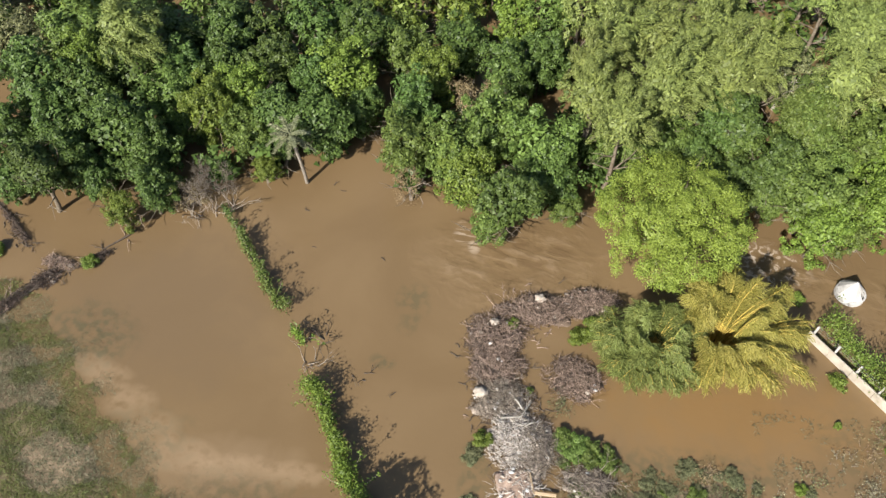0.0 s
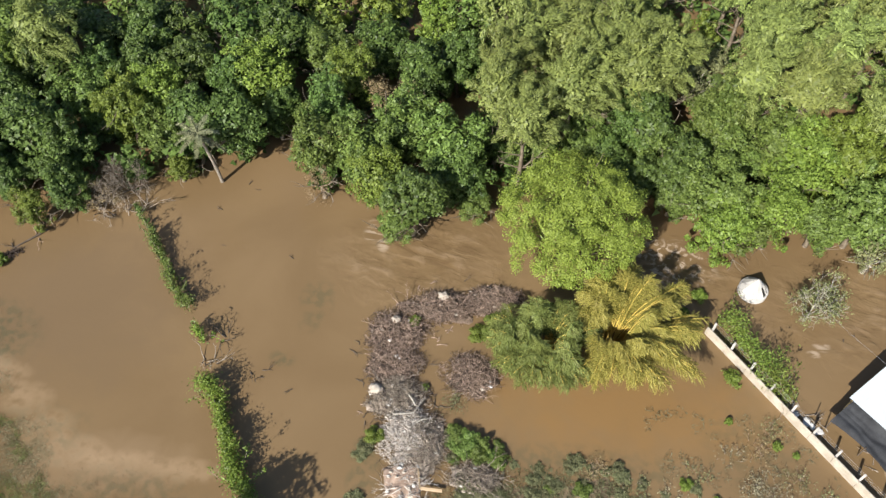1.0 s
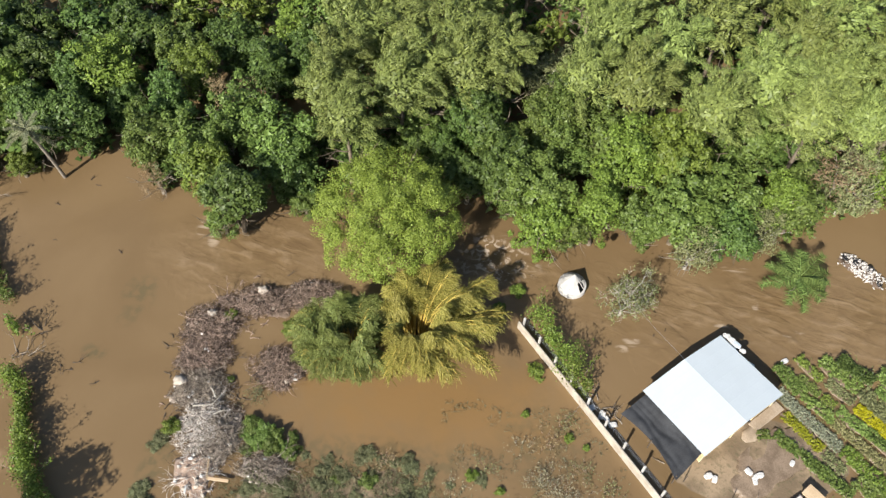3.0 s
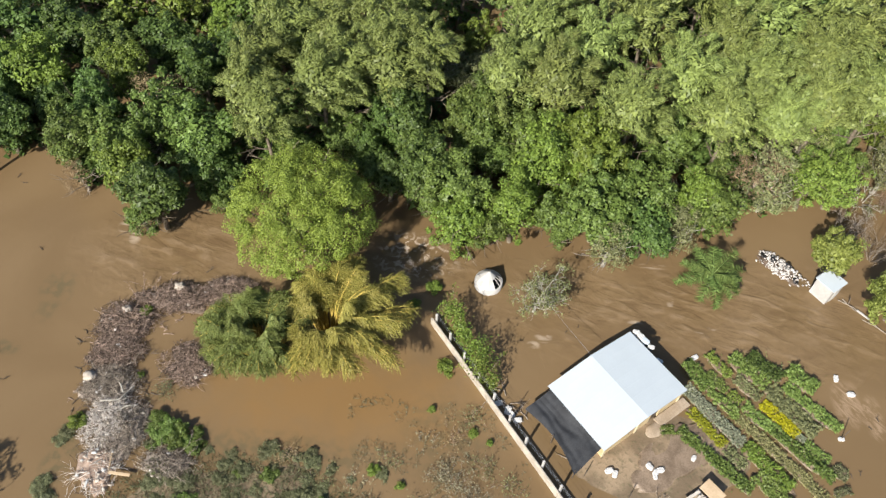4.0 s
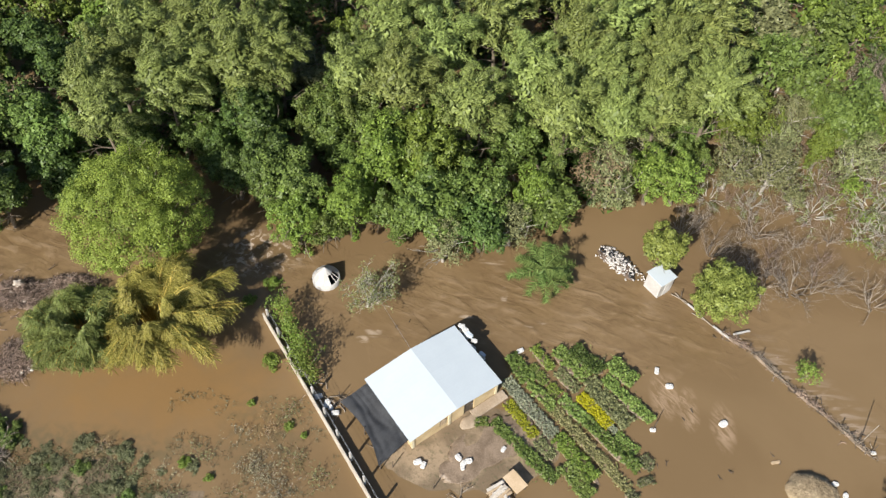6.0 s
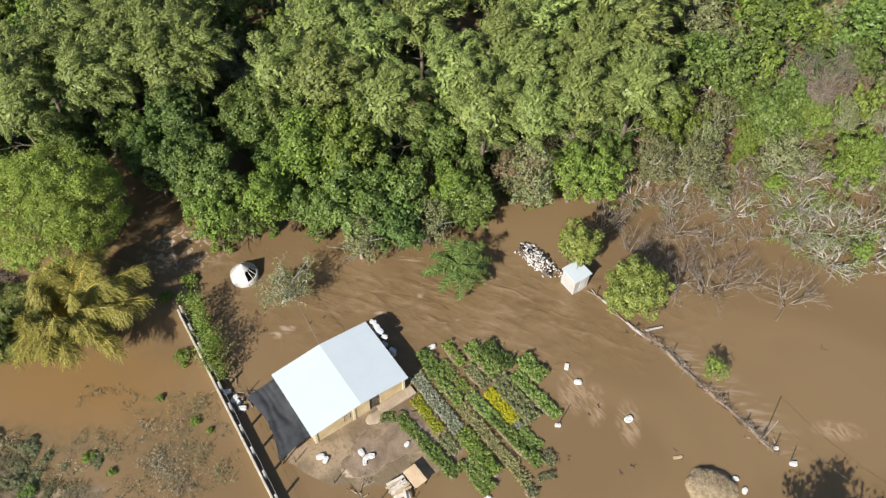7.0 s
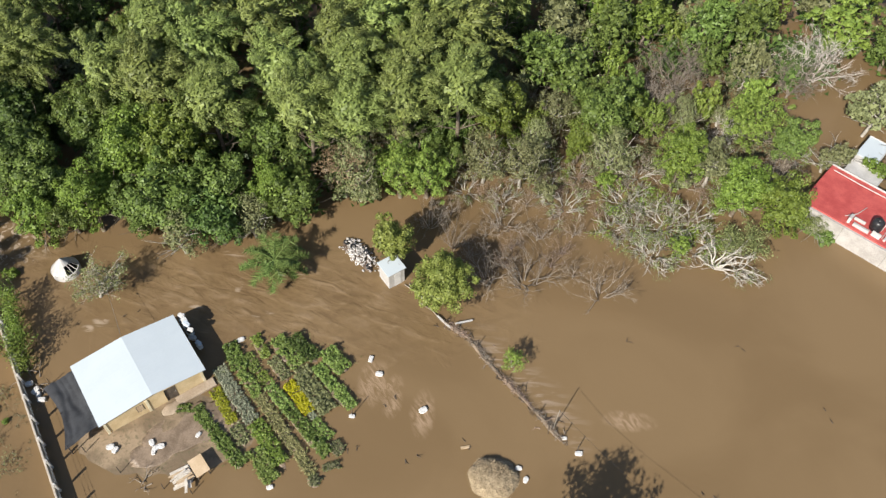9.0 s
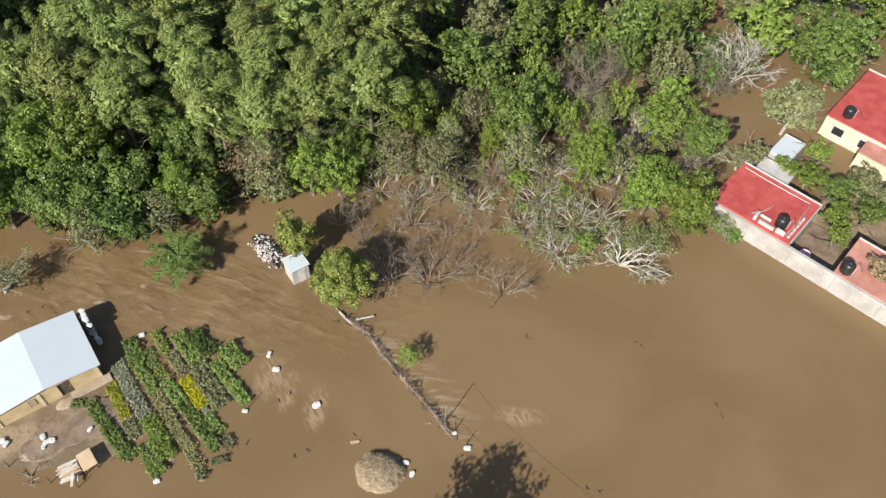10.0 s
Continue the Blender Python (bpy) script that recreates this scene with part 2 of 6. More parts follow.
    rapid = math_node(nt, "MULTIPLY", spot(24.6, 38.3, 3.4, 2.4), ramp(nt, node(nt, "TexNoise", {"Vector": co, "Scale": 1.3, "Detail": 6.0, "Distortion": 1.6}).outputs[0], 0.50, 0.64))
    c = mixed(nt, c, (0.52, 0.43, 0.34), math_node(nt, "MULTIPLY", rapid, 0.95))
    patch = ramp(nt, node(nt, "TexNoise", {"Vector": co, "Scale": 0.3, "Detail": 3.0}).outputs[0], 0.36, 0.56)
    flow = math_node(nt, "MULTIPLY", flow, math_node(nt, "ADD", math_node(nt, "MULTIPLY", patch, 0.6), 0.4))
    # light on ripple crests and shade in their troughs, painted into the colour
    crest_light = math_node(nt, "MULTIPLY", ramp(nt, rip, 0.50, 0.64), flow)
    c = mixed(nt, c, (0.27, 0.19, 0.115), math_node(nt, "MULTIPLY", crest_light, 0.6))
    trough_shade = math_node(nt, "MULTIPLY", ramp(nt, rip, 0.50, 0.38), flow)
    c = mixed(nt, c, (0.105, 0.064, 0.033), math_node(nt, "MULTIPLY", trough_shade, 0.42))
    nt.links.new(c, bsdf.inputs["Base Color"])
    bsdf.inputs["Roughness"].default_value = 0.28
    bsdf.inputs["Specular IOR Level"].default_value = 0.25
    fine = node(nt, "TexNoise", {"Vector": co, "Scale": 2.4, "Detail": 5.0}).outputs[0]
    h = math_node(nt, "ADD", math_node(nt, "MULTIPLY", math_node(nt, "MULTIPLY", rip, flow), 1.0), math_node(nt, "MULTIPLY", fine, 0.05))
    nt.links.new(node(nt, "Bump", {"Strength": 0.6, "Distance": 0.25, "Height": h}).outputs[0], bsdf.inputs["Normal"])
    return m


def ground_material():
    m, nt, bsdf = shader("muddy_ground")
    co = node(nt, "TexCoord").outputs["Object"]
    n1 = node(nt, "TexNoise", {"Vector": co, "Scale": 0.35, "Detail": 6.0}).outputs[0]
    n2 = node(nt, "TexNoise", {"Vector": co, "Scale": 4.0, "Detail": 5.0}).outputs[0]
    c = mixed(nt, (0.16, 0.115, 0.07), (0.30, 0.22, 0.14), ramp(nt, n1, 0.4, 0.62))
    c = mixed(nt, c, (0.10, 0.09, 0.045), math_node(nt, "MULTIPLY", ramp(nt, n2, 0.5, 0.7), 0.6))
    nt.links.new(c, bsdf.inputs["Base Color"])
    bsdf.inputs["Roughness"].default_value = 0.85
    nt.links.new(node(nt, "Bump", {"Strength": 0.5, "Distance": 0.08, "Height": n2}).outputs[0], bsdf.inputs["Normal"])
    return m


# ---- mesh helpers ----
rng = np.random.default_rng(7)


def qmesh(name, V, F):
    """A mesh of quads, or of triangles, from arrays."""
    V, F = np.asarray(V, np.float32), np.asarray(F, np.int32)
    me = bpy.data.meshes.new(name)
    me.vertices.add(len(V))
    me.vertices.foreach_set("co", V.ravel())
    me.loops.add(F.size)
    me.loops.foreach_set("vertex_index", F.ravel())
    me.polygons.add(len(F))
    me.polygons.foreach_set("loop_start", np.arange(0, F.size, F.shape[1], dtype=np.int32))
    me.update(calc_edges=True)
    me.validate()
    return me


def joined(pieces):
    V, F, n = [], [], 0
    for v, f in pieces:
        V.append(v)
        F.append(np.asarray(f) + n)
        n += len(v)
    return np.concatenate(V), np.concatenate(F)


def unit(a):
    return a / (np.linalg.norm(a, axis=-1, keepdims=True) + 1e-9)


def leaves(P, N, length, width, along=None, spread=0.6, r=rng):
    """Pointed leaves at P, facing about N; along: the way they point."""
    n = len(P)
    N = unit(N + r.normal(0, spread, (n, 3)))
    T = r.normal(0, 1, (n, 3)) if along is None else along + r.normal(0, 0.25, (n, 3))
    T = unit(T - N * (T * N).sum(1, keepdims=True))
    B = np.cross(N, T)
    s = r.uniform(0.7, 1.3, (n, 1))
    L, W = T * length * s / 2, B * width * s / 2
    V = np.stack([P - L * 0.8 + W, P + L * 1.2, P - L * 0.8 - W], 1).reshape(-1, 3)
    return V, np.arange(3 * n).reshape(n, 3)


def tube(path, radii, sides=5):
    path, radii = np.asarray(path, float), np.asarray(radii, float)
    k = len(path)
    d = unit(np.gradient(path, axis=0))
    ref = np.where(np.abs(d[:, 2:3]) < 0.9, [[0, 0, 1.0]], [[1.0, 0, 0]])
    a = unit(np.cross(d, ref))
    b = np.cross(d, a)
    th = np.linspace(0, 2 * np.pi, sides, endpoint=False)
    ring = a[:, None] * np.cos(th)[None, :, None] + b[:, None] * np.sin(th)[None, :, None]
    V = (path[:, None] + ring * radii[:, None, None]).reshape(-1, 3)
    i, j = np.meshgrid(np.arange(k - 1), np.arange(sides), indexing="ij")
    i, j = i.ravel(), j.ravel()
    jn = (j + 1) % sides
    F = np.stack([i * sides + j, i * sides + jn, (i + 1) * sides + jn, (i + 1) * sides + j], 1)
    cap = np.array([[(k - 1) * sides, (k - 1) * sides + 1, (k - 1) * sides + 2, (k - 1) * sides + sides - 1]])
    return V, np.concatenate([F, cap])


def limb(r, start, way, length, radius, bend=0.25, steps=5, sides=5, lift=0.0):
    p, d, pts = np.array(start, float), unit(np.array(way, float)), []
    for k in range(steps):
        pts.append(p.copy())
        p = p + d * length / (steps - 1)
        d = unit(d + r.normal(0, bend, 3) + (0, 0, lift))
    return np.array(pts), tube(pts, np.linspace(radius, radius * 0.3, steps), sides)


def branching(r, start, way, length, radius, depth, fork=3, spread=0.7, lift=0.08, thin=0.012, sides=4):
    """Tubes of a limb and its forks, down to twigs."""
    pts, t = limb(r, start, way, length, radius, 0.18, 5 if depth else 3, sides if depth > 1 else 3, lift)
    out = [t]
    if depth > 0:
        for _ in range(fork + r.integers(0, 2)):
            k = r.integers(2, 5)
            d = unit(pts[k] - pts[k - 1]) + r.normal(0, spread, 3)
            out += branching(r, pts[k], d, length * r.uniform(0.5, 0.8), max(radius * 0.5, thin), depth - 1, fork, spread, lift, thin, sides)
    return out


def fused(pieces):
    """Joins limbs into one body: each fork is tied to the nearest point of the limbs before it."""
    V, F = joined(pieces)
    ties, n = [], len(pieces[0][0])
    for v, _ in pieces[1:]:
        k = int(np.argmin(((V[:n] - v[0]) ** 2).sum(1)))
        ties.append((n, n + 1, (k + 1) % n, k))
        n += len(v)
    return V, np.concatenate([F, np.array(ties, int)]) if ties else F


def part(name, mesh, material, parent, label=""):
    ob = new(name, mesh)
    if not mesh.materials:
        mesh.materials.append(material)
    ob.parent = parent
    if label:
        ob["label"] = label
    return ob


def thing(name, m, label, category, group="", kind=""):
    ob = new(name)
    ob.matrix_world = m
    return tagged(ob, label, category, group, kind)


def slab(name, bm_or_size, loc=(0, 0, 0), rz=0.0, bevel=0.02):
    """A bevelled box mesh of that size, centred at loc in its parent's frame, turned by rz degrees."""
    bm = bmesh.new()
    bmesh.ops.create_cube(bm, size=1)
    bmesh.ops.scale(bm, vec=bm_or_size, verts=bm.verts)
    if bevel:
        bmesh.ops.bevel(bm, geom=bm.edges[:], offset=bevel, segments=1, affect="EDGES")
    bmesh.ops.transform(bm, matrix=pose(*loc, 0, 0, rz), verts=bm.verts)
    me = bpy.data.meshes.new(name)
    bm.to_mesh(me)
    bm.free()
    return me


def lump(name, r, size, seed, rough=0.25, sub=2, squash=0.0):
    """An uneven rounded body: stone, sack or mound."""
    bm = bmesh.new()
    bmesh.ops.create_icosphere(bm, subdivisions=sub, radius=1)
    for v in bm.verts:
        n = noise.noise(v.co * 1.7 + Vector((seed * 3.1, seed * 1.7, 0))) + 0.5 * noise.noise(v.co * 4.1 + Vector((seed, 0, 0)))
        v.co *= 1 + rough * n
        if squash and v.co.z < -squash:
            v.co.z = -squash
        v.co = Vector((v.co.x * size[0], v.co.y * size[1], v.co.z * size[2])) * r
    me = bpy.data.meshes.new(name)
    bm.to_mesh(me)
    bm.free()
    me.shade_smooth()
    return me


def shell_points(r, n, low=-0.35):
    d = unit(r.normal(0, 1, (n * 3, 3)))
    d = d[d[:, 2] > low][:n]
    return d


def crown_mesh(name, seed, R=3.0, H=2.6, lumps=44, per=150, leaf=(0.21, 0.17), low=-0.85, lump_r=(0.15, 0.30), spread=0.5, flat=1.0, shell=(0.50, 0.92), boughs=15, stray=0.27, uneven=(0.82, 1.12)):
    """Crown of leaf clumps round the origin: R wide, H high; the clumps sit on boughs, with gaps between them."""
    r = np.random.default_rng(seed)
    b = shell_points(r, boughs, low)
    reach = r.uniform(*uneven, len(b))
    pick = r.integers(0, len(b), lumps)
    d = unit(b[pick] + r.normal(0, stray, (lumps, 3)))
    c = d * (R, R, H) * (reach[pick] * r.uniform(*shell, lumps))[:, None]
    rad = R * r.uniform(*lump_r, lumps)
    out = []
    for k in range(lumps):
        q = unit(shell_points(r, per, -0.6) + d[k] * 0.35)
        P = c[k] + q * rad[k] * r.uniform(0.75, 1.3, 3) * (1, 1, flat) * r.uniform(0.5, 1.12, (len(q), 1))
        out.append(leaves(P, q + (0, 0, 0.35), *leaf, spread=spread, r=r))
    inner = shell_points(r, lumps * per // 6, -0.8) * (R, R, H) * r.uniform(0.30, 0.66, (lumps * per // 6, 1))
    out.append(leaves(inner, inner + (0, 0, 1), leaf[0] * 1.5, leaf[1] * 1.6, spread=0.8, r=r))
    return qmesh(name, *joined(out))


def plume_mesh(name, seed, R=3.0, H=4.2, plumes=38, per=260, leaf=(0.215, 0.070), wind=(0.45, 0.25, 0.0), low=-0.5):
    """Crown of feathery plumes that lean with the wind and nod at their ends, with dark gaps between them."""
    r = np.random.default_rng(seed)
    d = shell_points(r, plumes, low)
    out = []
    for k in range(len(d)):
        base = d[k] * (R, R, H) * r.uniform(0.40, 0.84)
        way = unit(d[k] * 0.6 + np.array(wind) + (0, 0, 0.1) + r.normal(0, 0.22, 3))
        L, fat = R * r.uniform(0.30, 0.55), R * r.uniform(0.10, 0.19)
        t = r.uniform(0, 1, per) ** 0.8
        ball = unit(r.normal(0, 1, (per, 3)))
        off = ball * (fat * r.uniform(0.55, 1.1, per) * np.sin(np.pi * (0.22 + 0.70 * t)) + 0.04)[:, None]
        P = base + way * (L * t)[:, None] + off - (0, 0, 0.5) * (L * t ** 2)[:, None]
        a = unit(way * 0.9 + ball * 0.55 - np.array((0, 0, 0.5)) * t[:, None])
        out.append(leaves(P, ball + (0, 0, 0.35), *leaf, along=a * 2, spread=0.3, r=r))
    n = plumes * per // 5
    inner = shell_points(r, n, -0.7) * (R, R, H) * r.uniform(0.3, 0.6, (n, 1))
    out.append(leaves(inner, inner + (0, 0, 1), 0.4, 0.2, spread=0.8, r=r))
    return qmesh(name, *joined(out))


def trunk_mesh(name, seed, crown_z, R=3.0, radius=0.2, limbs=7):
    r = np.random.default_rng(seed)
    top = np.array((r.normal(0, 0.25), r.normal(0, 0.25), crown_z * 0.75))
    pts = np.linspace((0, 0, -0.8), top, 6) + r.normal(0, 0.06, (6, 3))
    out = [tube(pts, np.linspace(radius * 1.3, radius * 0.7, 6), 7)]
    for k in range(limbs):
        a = 2 * np.pi * (k + r.uniform(0, 0.6)) / limbs
        s = pts[3 + k % 3]
        way = (np.cos(a), np.sin(a), r.uniform(0.3, 0.9))
        out += branching(r, s, way, R * r.uniform(0.6, 0.85), radius * 0.45, 1, 2, 0.5, 0.05, 0.02)
    return qmesh(name, *joined(out))


# ---- setting ----
def land(x, y):
    """Height of the ground above the flood level."""
    n = noise.noise(Vector((x * 0.22, y * 0.22, 0))) * 0.12 + noise.noise(Vector((x * 0.8, y * 0.8, 3))) * 0.05
    z = -0.55
    edge = -0.72 * (x + 22.5) - 0.69 * (y - 22.0)     # the meadow in the south-west
    z = max(z, min(0.15, -0.36 + edge * 0.13))
    wood = y - (44.0 + 2.0 * math.sin(x * 0.11))               # the wood's floor
    z = max(z, min(-0.26, -0.5 + wood * 0.05))
    yard = 1 - math.hypot((x - 43.0) / 8.5, (y - 22.2) / 4.8)  # the yard before the shed
    z = max(z, min(0.07, -0.18 + yard * 0.6))
    scrub = 1 - math.hypot((x - 15.0) / 15.0, (y - 15.0) / 6.5)
    z = max(z, min(0.06, -0.16 + scrub * 0.5))
    home = 1 - math.hypot((x - 114.0) / 14.0, (y - 46.5) / 11.0)
    z = max(z, min(0.10, -0.3 + home * 1.6))
    return z + n


def steps(lo, hi, step, far):
    inner = np.arange(lo, hi + 0.01, step)
    out = np.array([1.15, 1.5, 2.5, 5, 12, 30, 80, 200, 500, 1200, 3000])
    return np.concatenate([(lo - out * 10)[::-1], inner, hi + out * 10])


def sheet(name, step, height):
    xs, ys = steps(-60, 130, step, 3000), steps(0, 100, step, 3000)
    V = [(x, y, height(x, y)) for y in ys for x in xs]
    w = len(xs)
    i, j = np.meshgrid(np.arange(len(ys) - 1), np.arange(w - 1), indexing="ij")
    a = (i * w + j).ravel()
    me = qmesh(name, V, np.stack([a, a + 1, a + w + 1, a + w], 1))
    me.shade_smooth()
    return me


ground = tagged(new("ground", sheet("ground", 1.0, land)), "flooded brown earth with muddy yard and meadow", "ground", kind="structure")
ground.data.materials.append(ground_material())
water = tagged(new("water", sheet("water", 10.0, lambda x, y: 0.0)), "muddy brown flood water with ripples in its current", "water", kind="structure")
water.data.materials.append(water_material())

# ---- trees ----
CROWNS_D = [
    (-36.9, 49.3, 3.3), (-32.8, 39.0, 2.2), (-32.2, 48.3, 2.8), (-29.4, 51.6, 2.7), (-28.5, 44.5, 3.2), (-26.4, 56.7, 3.1),
    (-25.0, 51.6, 2.4), (-22.2, 56.3, 3.0), (-21.3, 52.4, 2.4), (-19.2, 59.1, 2.6), (-17.6, 53.5, 2.7), (-15.8, 47.1, 2.3),
    (-14.6, 59.6, 3.1), (-13.4, 52.4, 2.2), (-9.7, 58.4, 3.1), (-4.8, 49.9, 2.4), (-1.0, 58.4, 2.6), (3.2, 54.8, 3.0),
    (3.4, 39.4, 2.8), (6.2, 56.7, 2.5), (15.6, 50.4, 2.4), (21.7, 49.9, 2.4), (22.8, 49.2, 2.7), (25.2, 44.4, 2.7),
    (30.7, 52.9, 3.0),
]
CROWNS_V = [
    (-21.6, 47.6, 2.8), (-19.3, 49.9, 2.6), (-11.3, 53.0, 3.4), (-3.2, 53.8, 2.5), (28.3, 62.2, 2.1), (32.0, 40.5, 2.5),
    (46.8, 42.9, 2.0), (65.5, 54.0, 2.9), (81.9, 49.5, 2.4),
]
CROWNS_P = [
    (-41.2, 56.1, 3.6), (20.1, 52.7, 2.5), (24.6, 58.8, 3.2), (28.9, 57.4, 3.6), (56.4, 51.6, 3.0), (64.5, 49.0, 2.5),
    (68.0, 48.6, 2.5), (72.0, 67.1, 3.2), (76.0, 50.7, 2.5), (85.1, 50.1, 2.3), (102.0, 58.5, 3.0),
]
CROWNS_G = [
    (-35.9, 57.0, 3.9), (-25.2, 48.6, 2.4), (-5.9, 56.7, 2.8), (-4.8, 45.1, 2.5), (-1.1, 44.4, 2.7), (6.1, 45.4, 3.2),
    (27.3, 41.9, 3.0), (28.5, 50.1, 2.7), (28.6, 50.9, 2.4), (33.6, 48.1, 2.9), (38.7, 41.1, 3.4), (42.3, 42.6, 2.7),
    (45.2, 49.5, 2.9), (63.6, 57.2, 3.1), (69.4, 60.9, 3.0), (72.7, 59.5, 3.0), (75.4, 54.1, 3.1), (77.1, 66.3, 2.9),
    (87.6, 68.2, 2.9), (91.1, 68.6, 2.9), (92.1, 51.9, 2.0), (106.9, 69.2, 2.9), (108.5, 66.5, 3.4),
]
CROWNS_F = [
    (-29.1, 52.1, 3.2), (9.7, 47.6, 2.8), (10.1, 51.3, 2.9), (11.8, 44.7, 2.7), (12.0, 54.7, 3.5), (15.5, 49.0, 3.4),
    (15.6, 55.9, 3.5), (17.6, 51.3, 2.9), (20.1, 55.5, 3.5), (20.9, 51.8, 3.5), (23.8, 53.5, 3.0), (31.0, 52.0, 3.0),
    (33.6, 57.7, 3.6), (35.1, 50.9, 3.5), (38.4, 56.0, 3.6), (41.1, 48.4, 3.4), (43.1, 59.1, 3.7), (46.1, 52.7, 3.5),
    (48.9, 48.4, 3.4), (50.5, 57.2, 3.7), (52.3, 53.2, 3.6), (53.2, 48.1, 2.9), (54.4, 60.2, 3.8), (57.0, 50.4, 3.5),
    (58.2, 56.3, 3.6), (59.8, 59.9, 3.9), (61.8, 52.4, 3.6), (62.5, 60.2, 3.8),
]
CROWNS_N = [
    (0.5, 50.5, 2.4), (52.3, 46.1, 2.8),
]
CROWNS_L = [
    (57.1, 46.5, 2.6), (89.7, 55.4, 3.1), (102.3, 71.2, 3.6),
]
CROWNS_B = [
    (60.1, 43.8, 2.2), (62.3, 41.7, 1.9), (65.1, 38.3, 2.5), (66.4, 44.3, 2.9), (68.3, 38.3, 3.4), (74.7, 37.6, 2.2),
    (81.7, 60.3, 3.1), (83.2, 65.3, 3.8), (96.9, 68.1, 4.7),
]
CROWNS_W = [
    (72.1, 47.2, 2.2), (77.6, 48.3, 2.8), (79.4, 42.2, 2.4), (81.0, 45.9, 3.0),
]
FRONT = {
    "D": [
        (-37.8, 44.6, 2.5, 3.4), (-37.0, 40.5, 1.6, 1.8), (-36.5, 40.0, 1.7, 2.3), (-35.0, 40.9, 1.7, 1.9), (-34.4, 46.0, 2.7, 3.6),
        (-32.2, 41.5, 1.7, 1.9), (-31.7, 42.4, 2.6, 3.5), (-29.7, 40.6, 1.5, 2.2), (-29.5, 41.9, 1.7, 1.9), (-26.5, 42.2, 1.9, 2.2),
        (-26.2, 44.0, 2.7, 3.6), (-24.6, 39.5, 1.9, 2.6), (-24.2, 48.2, 2.3, 3.1), (-15.5, 45.9, 1.3, 2.2), (-13.3, 49.6, 1.5, 1.8),
        (-9.3, 49.5, 1.4, 1.6), (-9.3, 50.3, 2.1, 2.8), (7.1, 43.4, 2.6, 3.5), (42.7, 40.0, 2.6, 3.5),
    ],
    "G": [
        (-24.2, 40.5, 1.8, 1.9), (-18.3, 46.3, 2.3, 3.1), (2.2, 38.9, 1.7, 2.3), (2.4, 48.1, 3.2, 4.3), (8.3, 41.7, 1.6, 1.7),
        (12.9, 47.2, 2.3, 3.1), (17.2, 49.0, 2.3, 3.1), (23.2, 49.2, 2.3, 3.1), (24.7, 43.4, 1.9, 2.6), (24.8, 45.1, 1.7, 2.0),
        (29.2, 49.1, 2.8, 3.8), (30.1, 40.1, 2.0, 2.7), (35.7, 41.0, 2.2, 3.0), (48.6, 43.2, 2.7, 3.6), (57.0, 48.5, 1.9, 2.6)
    ],
    "V": [
        (-26.7, 37.9, 1.6, 2.2), (-16.6, 43.8, 1.4, 1.5), (0.1, 42.6, 2.7, 3.6), (27.8, 39.4, 2.5, 3.4), (34.4, 45.0, 3.5, 4.7),
        (38.0, 46.2, 3.8, 5.1), (87.0, 46.8, 2.6, 3.5), (90.2, 45.1, 2.6, 3.5),
    ],
    "L": [
        (59.5, 46.7, 2.4, 3.2),
    ],
    "P": [
        (39.8, 38.6, 2.0, 2.7), (45.3, 40.8, 2.0, 2.7),
        (53.6, 45.8, 2.7, 3.6), (93.9, 45.4, 1.2, 1.0),
    ],
    "N": [
        (-22.3, 40.7, 1.6, 1.2), (-4.3, 42.9, 1.5, 1.9),
    ],
}
MAKE = {
    # kind: name, label, centre height, half height, trunk material, crown settings
    "D": ("dark_broadleaf_tree", "dense dark green broadleaf tree in the flooded wood", 4.6, 3.6, BARK, dict(lumps=62, per=108, lump_r=(0.11, 0.24), leaf=(0.24, 0.17))),
    "G": ("broadleaf_tree", "mid-green broadleaf tree with clumped foliage", 4.5, 3.5, BARK, dict(lumps=60, per=106, lump_r=(0.11, 0.24), leaf=(0.22, 0.15))),
    "V": ("bright_broadleaf_tree", "bright green leafy tree with dense crown", 4.4, 3.4, BARK, dict(lumps=76, per=110, leaf=(0.18, 0.13), lump_r=(0.10, 0.20), boughs=22)),
    "L": ("lime_broadleaf_tree", "yellow-green tree with fresh leaves", 4.0, 2.9, BARK, dict(lumps=72, per=62, lump_r=(0.08, 0.16), leaf=(0.17, 0.11), shell=(0.5, 1.0), boughs=20)),
    "F": ("feathery_tree", "tall grey-green tree with feathery drooping foliage", 8.4, 4.3, BARK, {}),
    "P": ("grey_leaved_tree", "grey-green sparse tree with thin foliage", 3.4, 2.7, PALE_BARK, dict(lumps=56, per=52, leaf=(0.22, 0.10), lump_r=(0.10, 0.22), spread=0.6)),
    "N": ("withered_tree", "withered brown tree with fine dry twigs", 4.2, 2.4, GREY_TWIG, dict(lumps=26, per=60, leaf=(0.2, 0.08))),
}
KINDS, BUSHES = {}, {}
for kind, (name, label, zc, hh, bark, settings) in MAKE.items():
    KINDS[kind] = [(trunk_mesh(name + "_trunk", 10 * k + ord(kind), zc, *((2.6, 0.16, 13) if kind == "P" else ())), plume_mesh(name + "_crown", 100 * k + 3, H=hh) if kind == "F" else crown_mesh(name + "_crown", 100 * k + ord(kind), H=hh, **settings)) for k in range(3)]
    if kind == "F":
        BUSHES[kind] = [plume_mesh(name + "_far_crown", 100 * k + 3, H=hh, per=95, leaf=(0.36, 0.13)) for k in range(2)]
    else:
        BUSHES[kind] = [crown_mesh(name + "_low_crown", 100 * k + 7 + ord(kind), H=hh, **dict(settings, lumps=34, per=60, leaf=(0.30, 0.20))) for k in range(2)]


